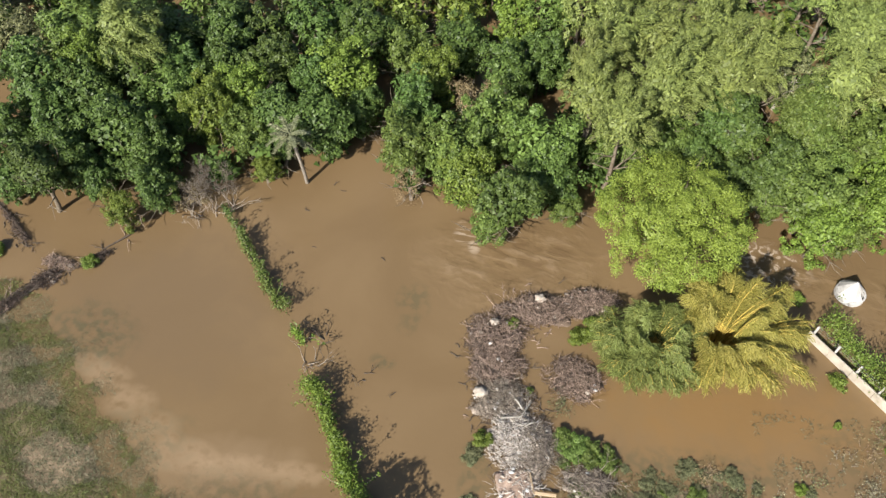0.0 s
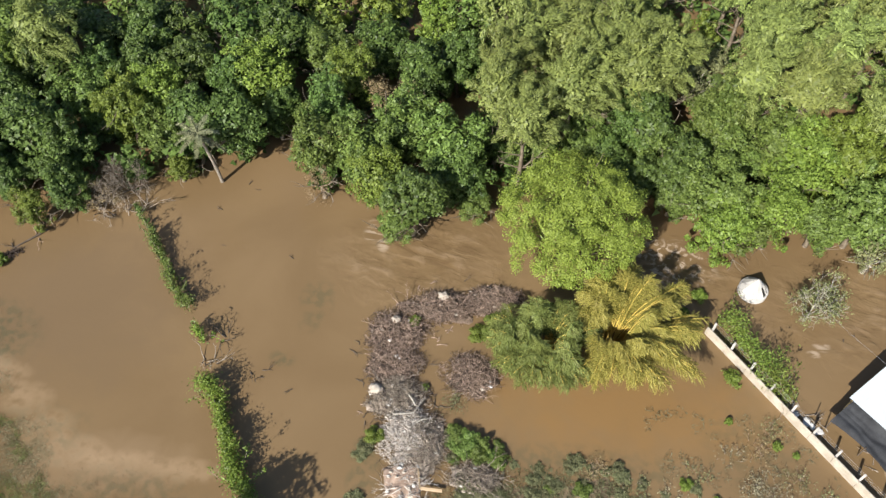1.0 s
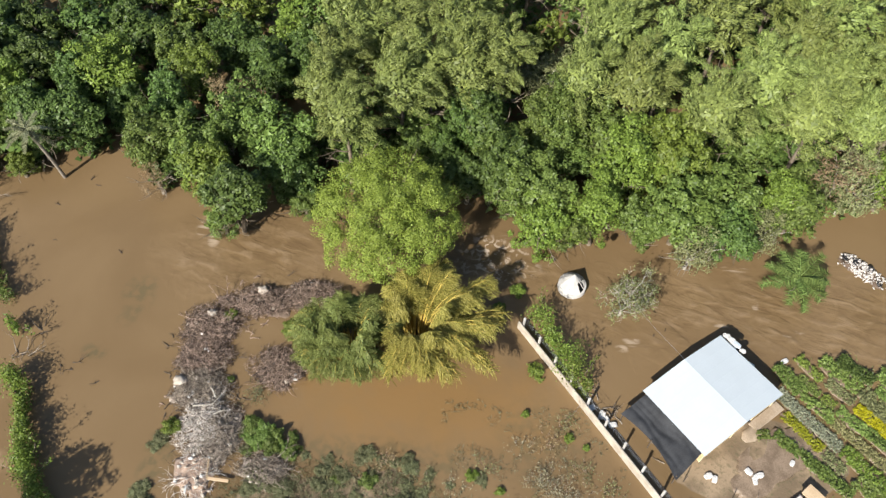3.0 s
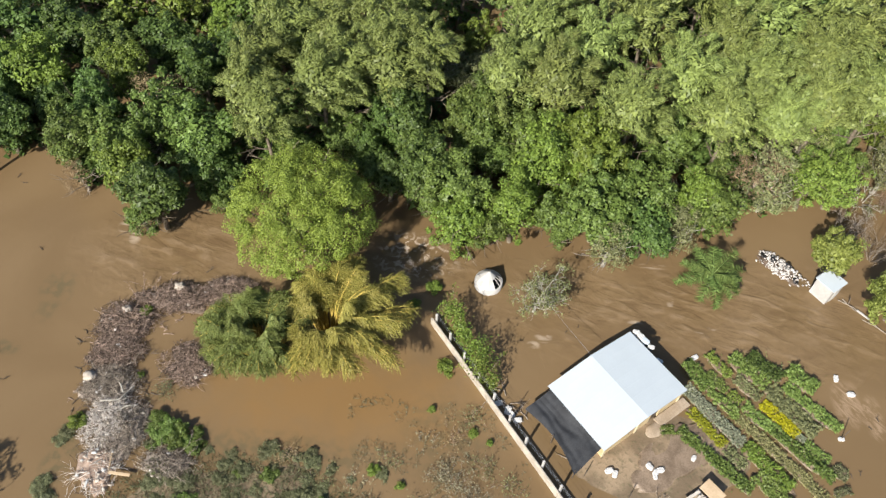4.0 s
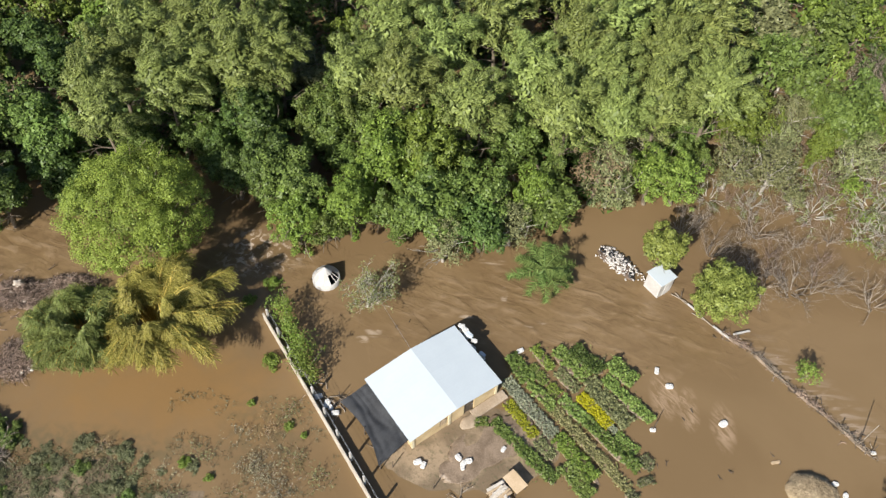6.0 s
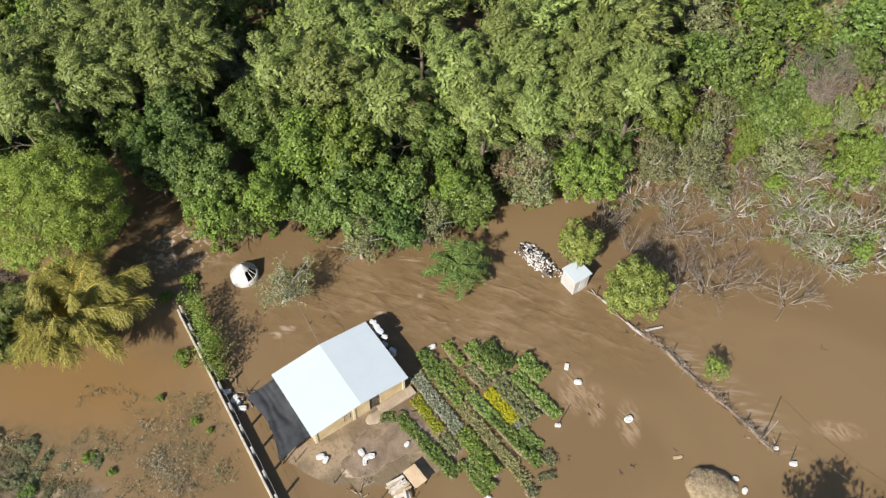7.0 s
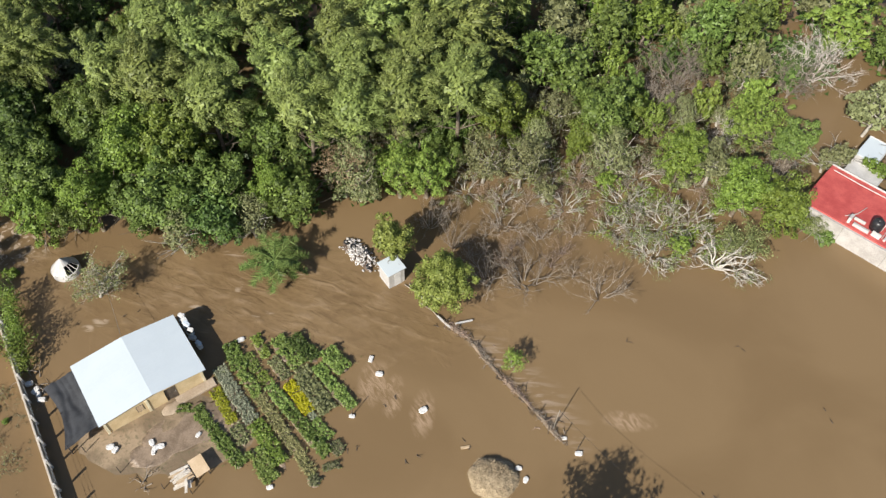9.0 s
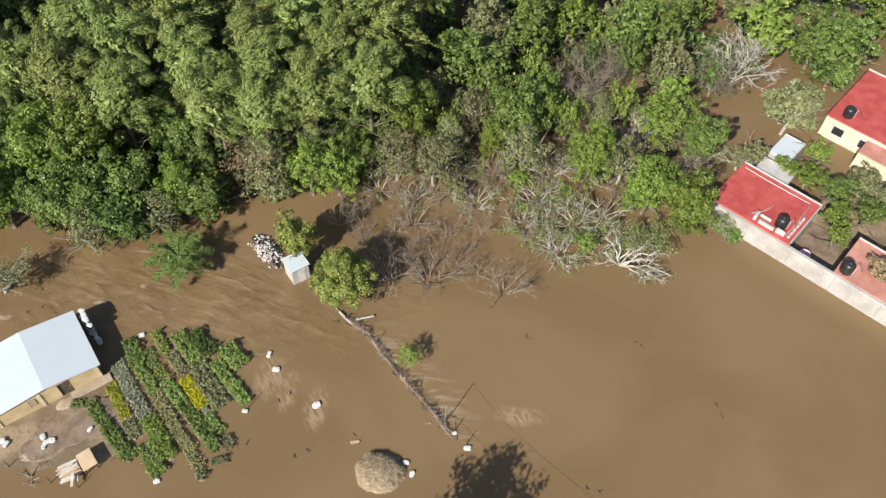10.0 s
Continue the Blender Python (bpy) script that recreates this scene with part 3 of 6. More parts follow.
def plant_tree(kind, x, y, radius, zc=None, seed=0, dense=False):
    name, label, z0, hh, bark, _ = MAKE[kind]
    r = np.random.default_rng(int(abs(x * 31 + y * 17) * 10) + seed)
    k = int(r.integers(0, 3))
    s = radius / 3.0 * (1.0 if kind == "F" else 1.08)
    tree = thing(name, pose(x, y, 0, 0, 0, r.uniform(-30, 30) if kind == "F" else r.uniform(0, 360)), label, "tree", "trees of the wood")
    zs = (z0 if zc is None else zc) / z0
    trunk = part("trunk", KINDS[kind][k][0], bark, tree)
    crown = part("crown", KINDS[kind][k][1] if (zc is None or dense) and y < 58.5 else BUSHES[kind][k % 2], LEAF[kind], tree)
    trunk.scale = (0.7 + 0.3 * s, 0.7 + 0.3 * s, zs)
    crown.location = (0, 0, z0 * zs)
    crown.scale = (s, s, 0.98 * zc / hh if dense else (0.45 + 0.55 * s) * min(1.0, zs * 1.1))
    return tree


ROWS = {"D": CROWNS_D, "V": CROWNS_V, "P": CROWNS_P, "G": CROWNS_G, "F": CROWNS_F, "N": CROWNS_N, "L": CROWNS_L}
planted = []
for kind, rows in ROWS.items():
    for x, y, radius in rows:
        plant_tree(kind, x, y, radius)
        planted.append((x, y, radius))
for kind, rows in FRONT.items():
    for x, y, radius, zc in rows:
        plant_tree(kind, x, y, radius, zc=zc, dense=True)
        planted.append((x, y, radius))


for x, y in ((19.1, 48.4), (20.1, 46.2), (30.3, 47.4), (9.2, 48.0), (61.5, 53.4), (58.8, 51.6)):
    plant_tree("D" if x < 25 else "G", x, y, 2.1, zc=2.6, dense=True)
plant_tree("D", 21.6, 44.2, 2.3, zc=3.0, dense=True)
plant_tree("D", 24.4, 44.4, 2.2, zc=3.0, dense=True)
for kind, x, y, radius in (("G", 74.6, 57.3, 2.0), ("G", 78.1, 59.2, 2.0), ("V", 77.6, 55.6, 1.8), ("P", 71.3, 56.0, 2.2), ("V", 66.7, 54.1, 1.9), ("P", 72.2, 62.6, 2.4),
                           ("G", 76.9, 67.1, 2.4), ("G", 82.5, 72.7, 2.4), ("L", 89.5, 74.1, 2.4), ("P", 69.1, 51.4, 1.8), ("V", 73.2, 52.2, 1.6), ("P", 63.0, 49.9, 1.8),
                           ("V", 58.4, 46.8, 2.0), ("L", 103.9, 73.1, 3.2), ("G", 111.1, 71.8, 2.4), ("G", 103.0, 60.4, 1.8), ("L", 90.4, 59.7, 2.0), ("V", 90.2, 55.0, 2.0),
                           ("V", 82.0, 50.4, 1.7), ("G", 78.1, 56.5, 2.2), ("G", 87.0, 65.7, 1.8), ("V", 87.4, 45.9, 2.2), ("V", 90.2, 45.3, 2.2)):
    if any(math.hypot(x - a, y - b) < 0.45 * (radius + c) for a, b, c in planted):
        continue
    plant_tree(kind, x, y, radius, zc=3.0, dense=True, seed=3)
    planted.append((x, y, radius))


def dome_mesh(name, seed, R=3.0, stems=8, depth=3, fork=4):
    """Leafless crown: fine twigs filling a dome."""
    r = np.random.default_rng(seed)
    out = [tube([(0, 0, -0.6), (0.05, 0, 0.4)], (0.14, 0.10), 7)]
    for k in range(stems):
        a = 2 * np.pi * k / stems + r.uniform(0, 0.7)
        out += branching(r, (r.normal(0, 0.1), r.normal(0, 0.1), 0.3), (np.cos(a) * 0.8, np.sin(a) * 0.8, r.uniform(0.4, 1.5)), R * 0.50, 0.05, depth, fork, 0.60, 0.05, 0.010)
    return qmesh(name, *fused(out))


def bare_mesh(name, seed, R=3.0):
    r = np.random.default_rng(seed)
    out = []
    for k in range(7):
        a = 2 * np.pi * k / 7 + r.uniform(0, 0.7)
        out += branching(r, (r.normal(0, 0.12), r.normal(0, 0.12), -0.4), (np.cos(a) * 0.75, np.sin(a) * 0.75, 0.9), R * 0.6, 0.06, 3, 3, 0.5, 0.05, 0.010)
    return qmesh(name, *fused(out))


BARE = [bare_mesh("bare_limbs", 40 + k) for k in range(3)]
CROWNS_B.append((92.6, 68.4, 4.0))
for k, (x, y, radius) in enumerate(CROWNS_B):
    tree = thing("bare_tree", pose(x, y - 0.6, 0, 0, 0, 77 * k), "leafless grey tree standing in flood water", "tree", "bare trees")
    limbs = part("branchwork", BARE[k % 3], GREY_TWIG, tree)
    limbs.scale = (radius / 2.4, radius / 2.4, 1.15)
    planted.append((x, y, radius))

DOMES = [dome_mesh("bare_crown", 240 + k) for k in range(3)]
for k, (x, y, radius, bark) in enumerate(((84.2, 63.8, 4.3, GREY_TWIG), (80.9, 60.2, 3.0, GREY_TWIG), (98.4, 66.4, 4.8, ASH_TWIG), (95.6, 64.2, 3.0, ASH_TWIG), (91.4, 51.6, 2.4, ASH_TWIG), (87.2, 56.0, 2.4, GREY_TWIG), (-20.4, 42.6, 2.3, GREY_TWIG), (-21.6, 41.2, 1.7, BROWN_TWIG), (0.6, 48.6, 2.2, BROWN_TWIG), (-0.6, 46.9, 1.8, BROWN_TWIG))):
    tree = thing("bare_tree", pose(x, y - 0.6, 0, 0, 0, 77 * k), "leafless tree with a dome of fine twigs", "tree", "bare trees")
    part("branchwork", DOMES[k % 3], bark, tree).scale = (radius / 2.7, radius / 2.7, 0.7 + radius / 4.0)
    planted.append((x, y, radius))

THICKET = [(65.0, 42.5, 1.5), (67.2, 41.2, 1.7), (69.5, 42.4, 1.8), (71.0, 45.0, 1.6), (68.6, 46.4, 1.7), (64.6, 46.6, 1.5), (66.0, 50.0, 1.6), (69.8, 49.4, 1.6),
           (72.6, 43.0, 1.5), (70.6, 39.6, 1.6), (72.4, 38.6, 1.3), (66.6, 39.2, 1.6), (63.6, 40.2, 1.3), (74.8, 45.6, 1.5), (76.4, 42.6, 1.5), (73.8, 49.6, 1.6),
           (78.6, 55.6, 1.9), (80.6, 57.6, 2.0), (84.2, 58.6, 2.0), (85.8, 55.0, 1.7), (79.6, 63.0, 2.1), (86.4, 62.6, 2.0), (91.6, 62.6, 2.0), (93.8, 60.2, 1.8),
           (89.8, 65.0, 2.2), (94.6, 65.4, 2.2), (99.4, 70.4, 2.2), (82.6, 52.8, 1.5)]
brush = random.Random(29)
while len(THICKET) < 66:
    x, y = brush.uniform(61, 92), brush.uniform(39, 69)
    # between the bank and the far trees, clear of the open water and the houses
    if y < 38.5 + max(0, x - 74) * 0.5 or (x > 84 and y > 60) or (x < 66 and y < 42) or (x > 76 and y < 44) or any(math.hypot(x - a, y - b) < 1.7 for a, b, _ in THICKET):
        continue
    THICKET.append((x, y, brush.uniform(1.3, 2.1)))
TWIGS = [dome_mesh("thicket_twigs", 250 + k, stems=6, fork=3) for k in range(2)]
for k, (x, y, radius) in enumerate(THICKET):
    bush = thing("bare_thicket", pose(x, y, 0, 0, 0, 67 * k), "leafless brown-grey thicket standing in flood water", "thicket", "bare thickets")
    t = part("branchwork", TWIGS[k % 2], (GREY_TWIG, BROWN_TWIG)[k % 3 == 1], bush)
    t.scale = (radius / 2.4, radius / 2.4, 0.55 + 0.1 * (k % 3))

SMALL_PALE = []
for k, (x, y, radius) in enumerate(((66.4, 47.6, 1.6), (70.2, 47.0, 1.5), (73.4, 51.4, 1.7), (75.6, 49.0, 1.5), (78.8, 47.6, 1.6), (82.6, 49.6, 1.6), (84.6, 44.6, 1.5), (81.6, 41.6, 1.4), (78.6, 42.6, 1.3),
                                    (88.0, 51.6, 1.6), (86.0, 52.6, 1.5), (83.6, 55.8, 1.6), (90.6, 58.2, 1.7), (87.6, 58.6, 1.6), (94.4, 55.6, 1.6), (67.6, 53.2, 1.7), (63.0, 48.4, 1.7), (61.4, 50.4, 1.8))):
    if k % 2:
        plant_tree("PL"[k // 2 % 2], x, y, radius * 0.8, zc=1.5, seed=31)
    else:
        SMALL_PALE.append((x, y, radius * 1.1))

PALE = []
for k in range(2):
    r = np.random.default_rng(60 + k)
    out, tips = [], []
    for j in range(9):
        a = 2 * np.pi * j / 9 + r.uniform(0, 0.5)
        br = branching(r, (0, 0, -0.4), (np.cos(a), np.sin(a), 0.7), 1.9, 0.12, 2, 3, 0.5, 0.04, 0.04)
        out += br
        tips += [b[0][-1] for b in br]
    tips = np.array(tips)
    tips = tips[r.random(len(tips)) < 0.42]
    P = np.repeat(tips, 16, 0) + r.normal(0, 0.2, (len(tips) * 16, 3)) - (0, 0, 0.05)
    PALE.append((qmesh("pale_limbs", *joined(out)), qmesh("sparse_leaves", *leaves(P, np.tile((0, 0, 1.0), (len(P), 1)), 0.18, 0.09, r=r))))
for k, (x, y, radius) in enumerate(CROWNS_W + SMALL_PALE + [(76.0, 45.0, 2.4), (83.4, 46.6, 2.6), (83.0, 43.0, 2.4), (86.6, 41.6, 2.2), (70.4, 51.4, 2.2), (79.0, 51.8, 2.4), (87.0, 49.4, 2.2), (78.0, 45.2, 2.2)]):
    tree = thing("pale_branched_tree", pose(x, y - 0.8, 0, 0, 0, 50 * k), "tree with bleached pale branches and thin leaves", "tree", "pale trees")
    a = part("branchwork", PALE[k % 2][0], PALE_BARK, tree, "bleached pale branches")
    b = part("crown", PALE[k % 2][1], LEAF["L" if k % 4 == 1 else "PALEG"], tree)
    a.scale = b.scale = (radius / 2.8,) * 3
    planted.append((x, y, radius))


# the rest of the wood, behind and beyond
def wood_edge(x):
    return 50.0 + 4.0 * math.sin(x * 0.09) if x < 66 else 58.0


fill = random.Random(5)
tries = 0
while tries < 4000:
    tries += 1
    x, y = fill.uniform(-50, 122), fill.uniform(44, 88)
    if y < wood_edge(x) or (x > 92 and y < 72) or (94 < x < 114 and 55 < y < 70):
        continue
    radius = fill.uniform(2.3, 3.4)
    if any(math.hypot(x - a, y - b) < 0.72 * (radius + c) for a, b, c in planted):
        continue
    if y > 84 - 0.05 * abs(x - 35):
        continue
    if 8 < x < 66 and y > 48:
        kind = "F" if fill.random() < 0.85 else "G"
    elif x >= 68:
        kind = fill.choice("GGPPV")
    else:
        kind = fill.choice("DDDGGV")
    plant_tree(kind, x, y, radius)
    planted.append((x, y, radius))

tries = 0
while tries < 2500:
    tries += 1
    x, y = fill.uniform(48, 91), fill.uniform(47.5, 74)
    radius = fill.uniform(1.6, 2.2)
    if y < 47.5 + max(0, x - 60) * 0.33 or (x > 86 and y < 60) or any(math.hypot(x - a, y - b) < (0.56 if x < 62 else 0.72) * (radius + c) for a, b, c in planted):
        continue
    plant_tree(fill.choice("GPPLL" if x > 62 else "GGD"), x, y, radius, zc=fill.uniform(2.2, 3.4), seed=5, dense=True)
    planted.append((x, y, radius))

# low growth under the trees
r = np.random.default_rng(97)
spots = np.array([(x, y, c) for x, y, c in planted if (x < 56 and y > 42) or y > 64])
k = r.integers(0, len(spots), 80000)
P = np.column_stack([spots[k, :2] + r.normal(0, 0.30, (len(k), 2)) * spots[k, 2:3] + (0, 1.2), r.uniform(0.1, 3.0, len(k))])
under = tagged(new("undergrowth", qmesh("undergrowth", *leaves(P, np.tile((0, 0, 1.0), (len(P), 1)), 0.62, 0.42, spread=0.6, r=r))), "dark low growth under the flooded wood", "undergrowth", kind="stuff")
under.data.materials.append(LEAF["D"])
r = np.random.default_rng(98)
P = np.column_stack([r.uniform(66, 93, 30000), r.uniform(46, 70, 30000), r.uniform(0.05, 1.3, 30000)])
P = P[[bool(y > 49 + 0.25 * abs(x - 72) and noise.noise(Vector((x * 0.35, y * 0.35, 8))) > -0.08) for x, y, _ in P]]
low = tagged(new("low_brush", qmesh("low_brush", *leaves(P, np.tile((0, 0, 1.0), (len(P), 1)), 0.30, 0.11, spread=0.7, r=r))), "brown-green low brush among bare thickets", "undergrowth", kind="stuff")
low.data.materials.append(LEAF["SCRUB"])

# ---- trees that stand by themselves ----
def lone_tree(name, label, x, y, zc, crown, trunk, leaf, bark=BARK):
    tree = thing(name, pose(x, y, 0), label, "tree")
    part("trunk", trunk, bark, tree)
    part("crown", crown, leaf, tree).location = (0, 0, zc)
    return tree


lone_tree("round_tree", "large round light green tree with dense crown", 15.6, 37.9, 4.9,
          crown_mesh("round_crown", 301, R=5.9, H=4.6, lumps=280, per=230, leaf=(0.125, 0.085), low=-0.5, lump_r=(0.07, 0.14), spread=0.5, shell=(0.76, 0.93), boughs=200, stray=0.10, uneven=(0.95, 1.03)),
          trunk_mesh("round_trunk", 302, 4.6, R=5.0, radius=0.38, limbs=9), LEAF["R"])
lone_tree("young_tree", "upright fresh green tree behind the tin hut", 57.1, 38.6, 3.5,
          crown_mesh("young_crown", 311, R=1.8, H=2.9, lumps=56, per=100, leaf=(0.2, 0.13), low=-0.7, lump_r=(0.16, 0.30), spread=0.5, boughs=34),
          trunk_mesh("young_trunk", 312, 3.0, R=1.6, radius=0.12), LEAF["WILLOW"])
lone_tree("willow_tree", "bushy light green tree beside the washed-out fence", 61.7, 35.2, 2.9,
          crown_mesh("willow_crown", 321, R=2.6, H=2.8, lumps=90, per=110, leaf=(0.24, 0.10), low=-0.55, lump_r=(0.13, 0.25), spread=0.5, boughs=44),
          trunk_mesh("willow_trunk", 322, 2.6, R=2.2, radius=0.13), LEAF["WILLOW"])
lone_tree("sapling", "small yellow-green sapling among the fence debris", 67.3, 29.6, 1.35,
          crown_mesh("sapling_crown", 331, R=1.0, H=0.85, lumps=26, per=30, leaf=(0.15, 0.07), low=-0.5, lump_r=(0.2, 0.36), spread=0.5),
          trunk_mesh("sapling_trunk", 332, 1.3, R=0.9, radius=0.05, limbs=5), LEAF["L"], PALE_BARK)
# two trees south of the view, whose shade falls on the water
lone_tree("shade_tree", "spreading green tree over flood water", -7.4, 9.6, 6.2,
          crown_mesh("shade_crown", 341, R=2.5, H=2.0, lumps=50, per=34, leaf=(0.26, 0.18), boughs=26), trunk_mesh("shade_trunk", 342, 6.0), LEAF["G"])
lone_tree("shade_tree", "spreading green tree over flood water", 68.5, 10.6, 7.3,
          crown_mesh("shade_crown", 343, R=3.7, H=2.5, lumps=70, per=38, leaf=(0.28, 0.20), boughs=34), trunk_mesh("shade_trunk", 344, 7.5, R=4), LEAF["G"])

# sparse pale tree by the tank, its white trunk leaning to the north-east
r = np.random.default_rng(350)
stem = np.array([(0, 0, -0.5), (0.1, 0.15, 0.4), (0.4, 0.5, 1.1), (0.75, 0.85, 1.6)])
wood_parts, tips = [tube(stem, (0.17, 0.14, 0.11, 0.09), 7)], []
for j in range(11):
    a = 2 * np.pi * j / 11 + r.uniform(0, 0.5)
    br = branching(r, stem[1 + j % 3], (np.cos(a) + 0.15, np.sin(a) * 0.9 + 0.1, 0.75), r.uniform(1.2, 1.6), 0.06, 3, 3, 0.55, 0.03, 0.014)
    wood_parts += br
    tips += [b[0][-1] for b in br]
tips = np.array(tips)
tips = tips[tips[:, 2] > 0.7]
P = np.repeat(tips[::2], 6, 0) + r.normal(0, 0.15, (len(tips[::2]) * 6, 3))
tree = thing("pale_branched_tree", pose(34.0, 33.6, 0), "half-bare tree with pale branches beside the tank", "tree")
part("branchwork", qmesh("tank_tree_limbs", *fused(wood_parts)), PALE_BARK, tree, "pale grey branches")
part("crown", qmesh("tank_tree_leaves", *leaves(P, np.tile((0, 0, 1.0), (len(P), 1)), 0.16, 0.08, r=r)), LEAF["PALEG"], tree)

# bleached tree fallen outward from the bank, grey-green crown behind it
r = np.random.default_rng(357)
limbs_out = []
for dx, dy, z in ((-1.3, 1.7, 1.5), (-1.8, -0.6, 0.9), (-0.6, 1.9, 1.9), (1.1, 1.6, 1.9), (2.6, 1.7, 1.6), (3.4, 0.6, 1.2), (4.0, -1.2, 0.7), (3.0, -1.7, 0.6), (1.6, -1.9, 0.4), (2.6, -0.4, 1.3), (1.4, 0.4, 1.9)):
    t = np.linspace(0, 1, 7)[:, None]
    path = t * np.array((dx, dy, z)) + np.array((0, 0, 0.5)) * np.sin(np.pi * t) + np.concatenate([np.zeros((1, 3)), r.normal(0, 0.10, (6, 3))])
    limbs_out.append(tube(path + (0, 0, 0.15), np.linspace(0.085, 0.022, 7), 6))
    for q in range(8):
        k = int(r.integers(2, 7))
        limbs_out += branching(r, path[k] + (0, 0, 0.15), unit(np.array((dx, dy, 0.6))) + r.normal(0, 0.6, 3), r.uniform(0.4, 0.8), 0.03, 1, 2, 0.5, 0.0, 0.014)
tree = thing("pale_branched_tree", pose(84.5, 40.45, 0), "bleached white tree with bare limbs spread over the water", "tree")
part("branchwork", qmesh("white_tree_limbs", *fused(limbs_out)), WHITE_BARK, tree, "bleached white limbs")
c = np.column_stack([r.uniform(0.6, 4.4, 46), r.uniform(0.6, 3.6, 46), r.uniform(1.0, 2.4, 46)])
P = np.repeat(c, 55, 0) + r.normal(0, 0.24, (46 * 55, 3))
part("crown", qmesh("white_tree_leaves", *leaves(P, np.tile((0, 0, 1.0), (len(P), 1)), 0.20, 0.09, spread=0.6, r=r)), LEAF["PALEG"], tree)


# ---- palms ----
def frond(r, a, rise, length, leaf_len, droop):
    """One feather palm frond: midrib and leaflets."""
    t = np.linspace(0, 1, 14)
    out = np.array((np.cos(a), np.sin(a), 0))
    path = out * (t * length * np.cos(rise * (1 - 0.3 * t)))[:, None]
    path[:, 2] = length * (np.sin(rise) * t - droop * t ** 2)
    rib = tube(path, np.linspace(0.035, 0.01, 14), 4)
    side = np.cross(out, (0, 0, 1))
    k = 44
    s = np.linspace(0.12, 1, k)
    base = np.stack([np.interp(s, t, path[:, i]) for i in range(3)], 1)
    blades = []
    for sign in (-1, 1):
        way = unit(side * sign + out * 0.55 + np.array((0, 0, -0.25)) + r.normal(0, 0.08, (k, 3)))
        ln = leaf_len * np.sin(np.pi * np.clip(s * 0.85 + 0.12, 0, 1))[:, None]
        P = base + way * ln / 2
        blades.append(leaves(P, np.tile((0, 0, 1.0), (k, 1)), leaf_len * 0.9, 0.085, along=way * 4, spread=0.25, r=r))
    return joined(blades), rib


def palm(name, label, x, y, top, fronds, length, leaf, seed, droop, low_rise):
    r = np.random.default_rng(seed)
    tree = thing(name, pose(x, y, 0), label, "palm")
    top = np.array(top, float)
    pts = np.linspace((0, 0, -0.6), top, 9)
    pts[:, 0] += np.sin(np.linspace(0, np.pi, 9)) * 0.12
    part("trunk", qmesh(name + "_trunk", *tube(pts, np.linspace(0.16, 0.11, 9) + 0.015 * (np.arange(9) % 2), 9)), MID_BARK, tree, "grey ringed trunk")
    for k in range(fronds):
        blades, rib = frond(r, 2.4 * k, low_rise + (1.2 - low_rise) * (k / fronds), length * r.uniform(0.85, 1.1), 0.34 if length < 2.5 else 0.75, droop * r.uniform(0.8, 1.3))
        f = part("frond", qmesh("frond", *blades), leaf, tree)
        f.location = top
        part("midrib", qmesh("midrib", *rib), leaf, f)
    return tree


palm("palm_tree", "thin grey palm with ragged dry fronds above flood water", -13.3, 44.0, (-0.55, -0.9, 6.3), 15, 1.9, LEAF["DRYPALM"], 401, 0.42, -0.45)
palm("palm_tree", "green date palm with arching fronds at the bank", 47.85, 36.9, (0.0, 0.0, 2.0), 20, 2.75, LEAF["PALM"], 402, 0.42, 0.0)


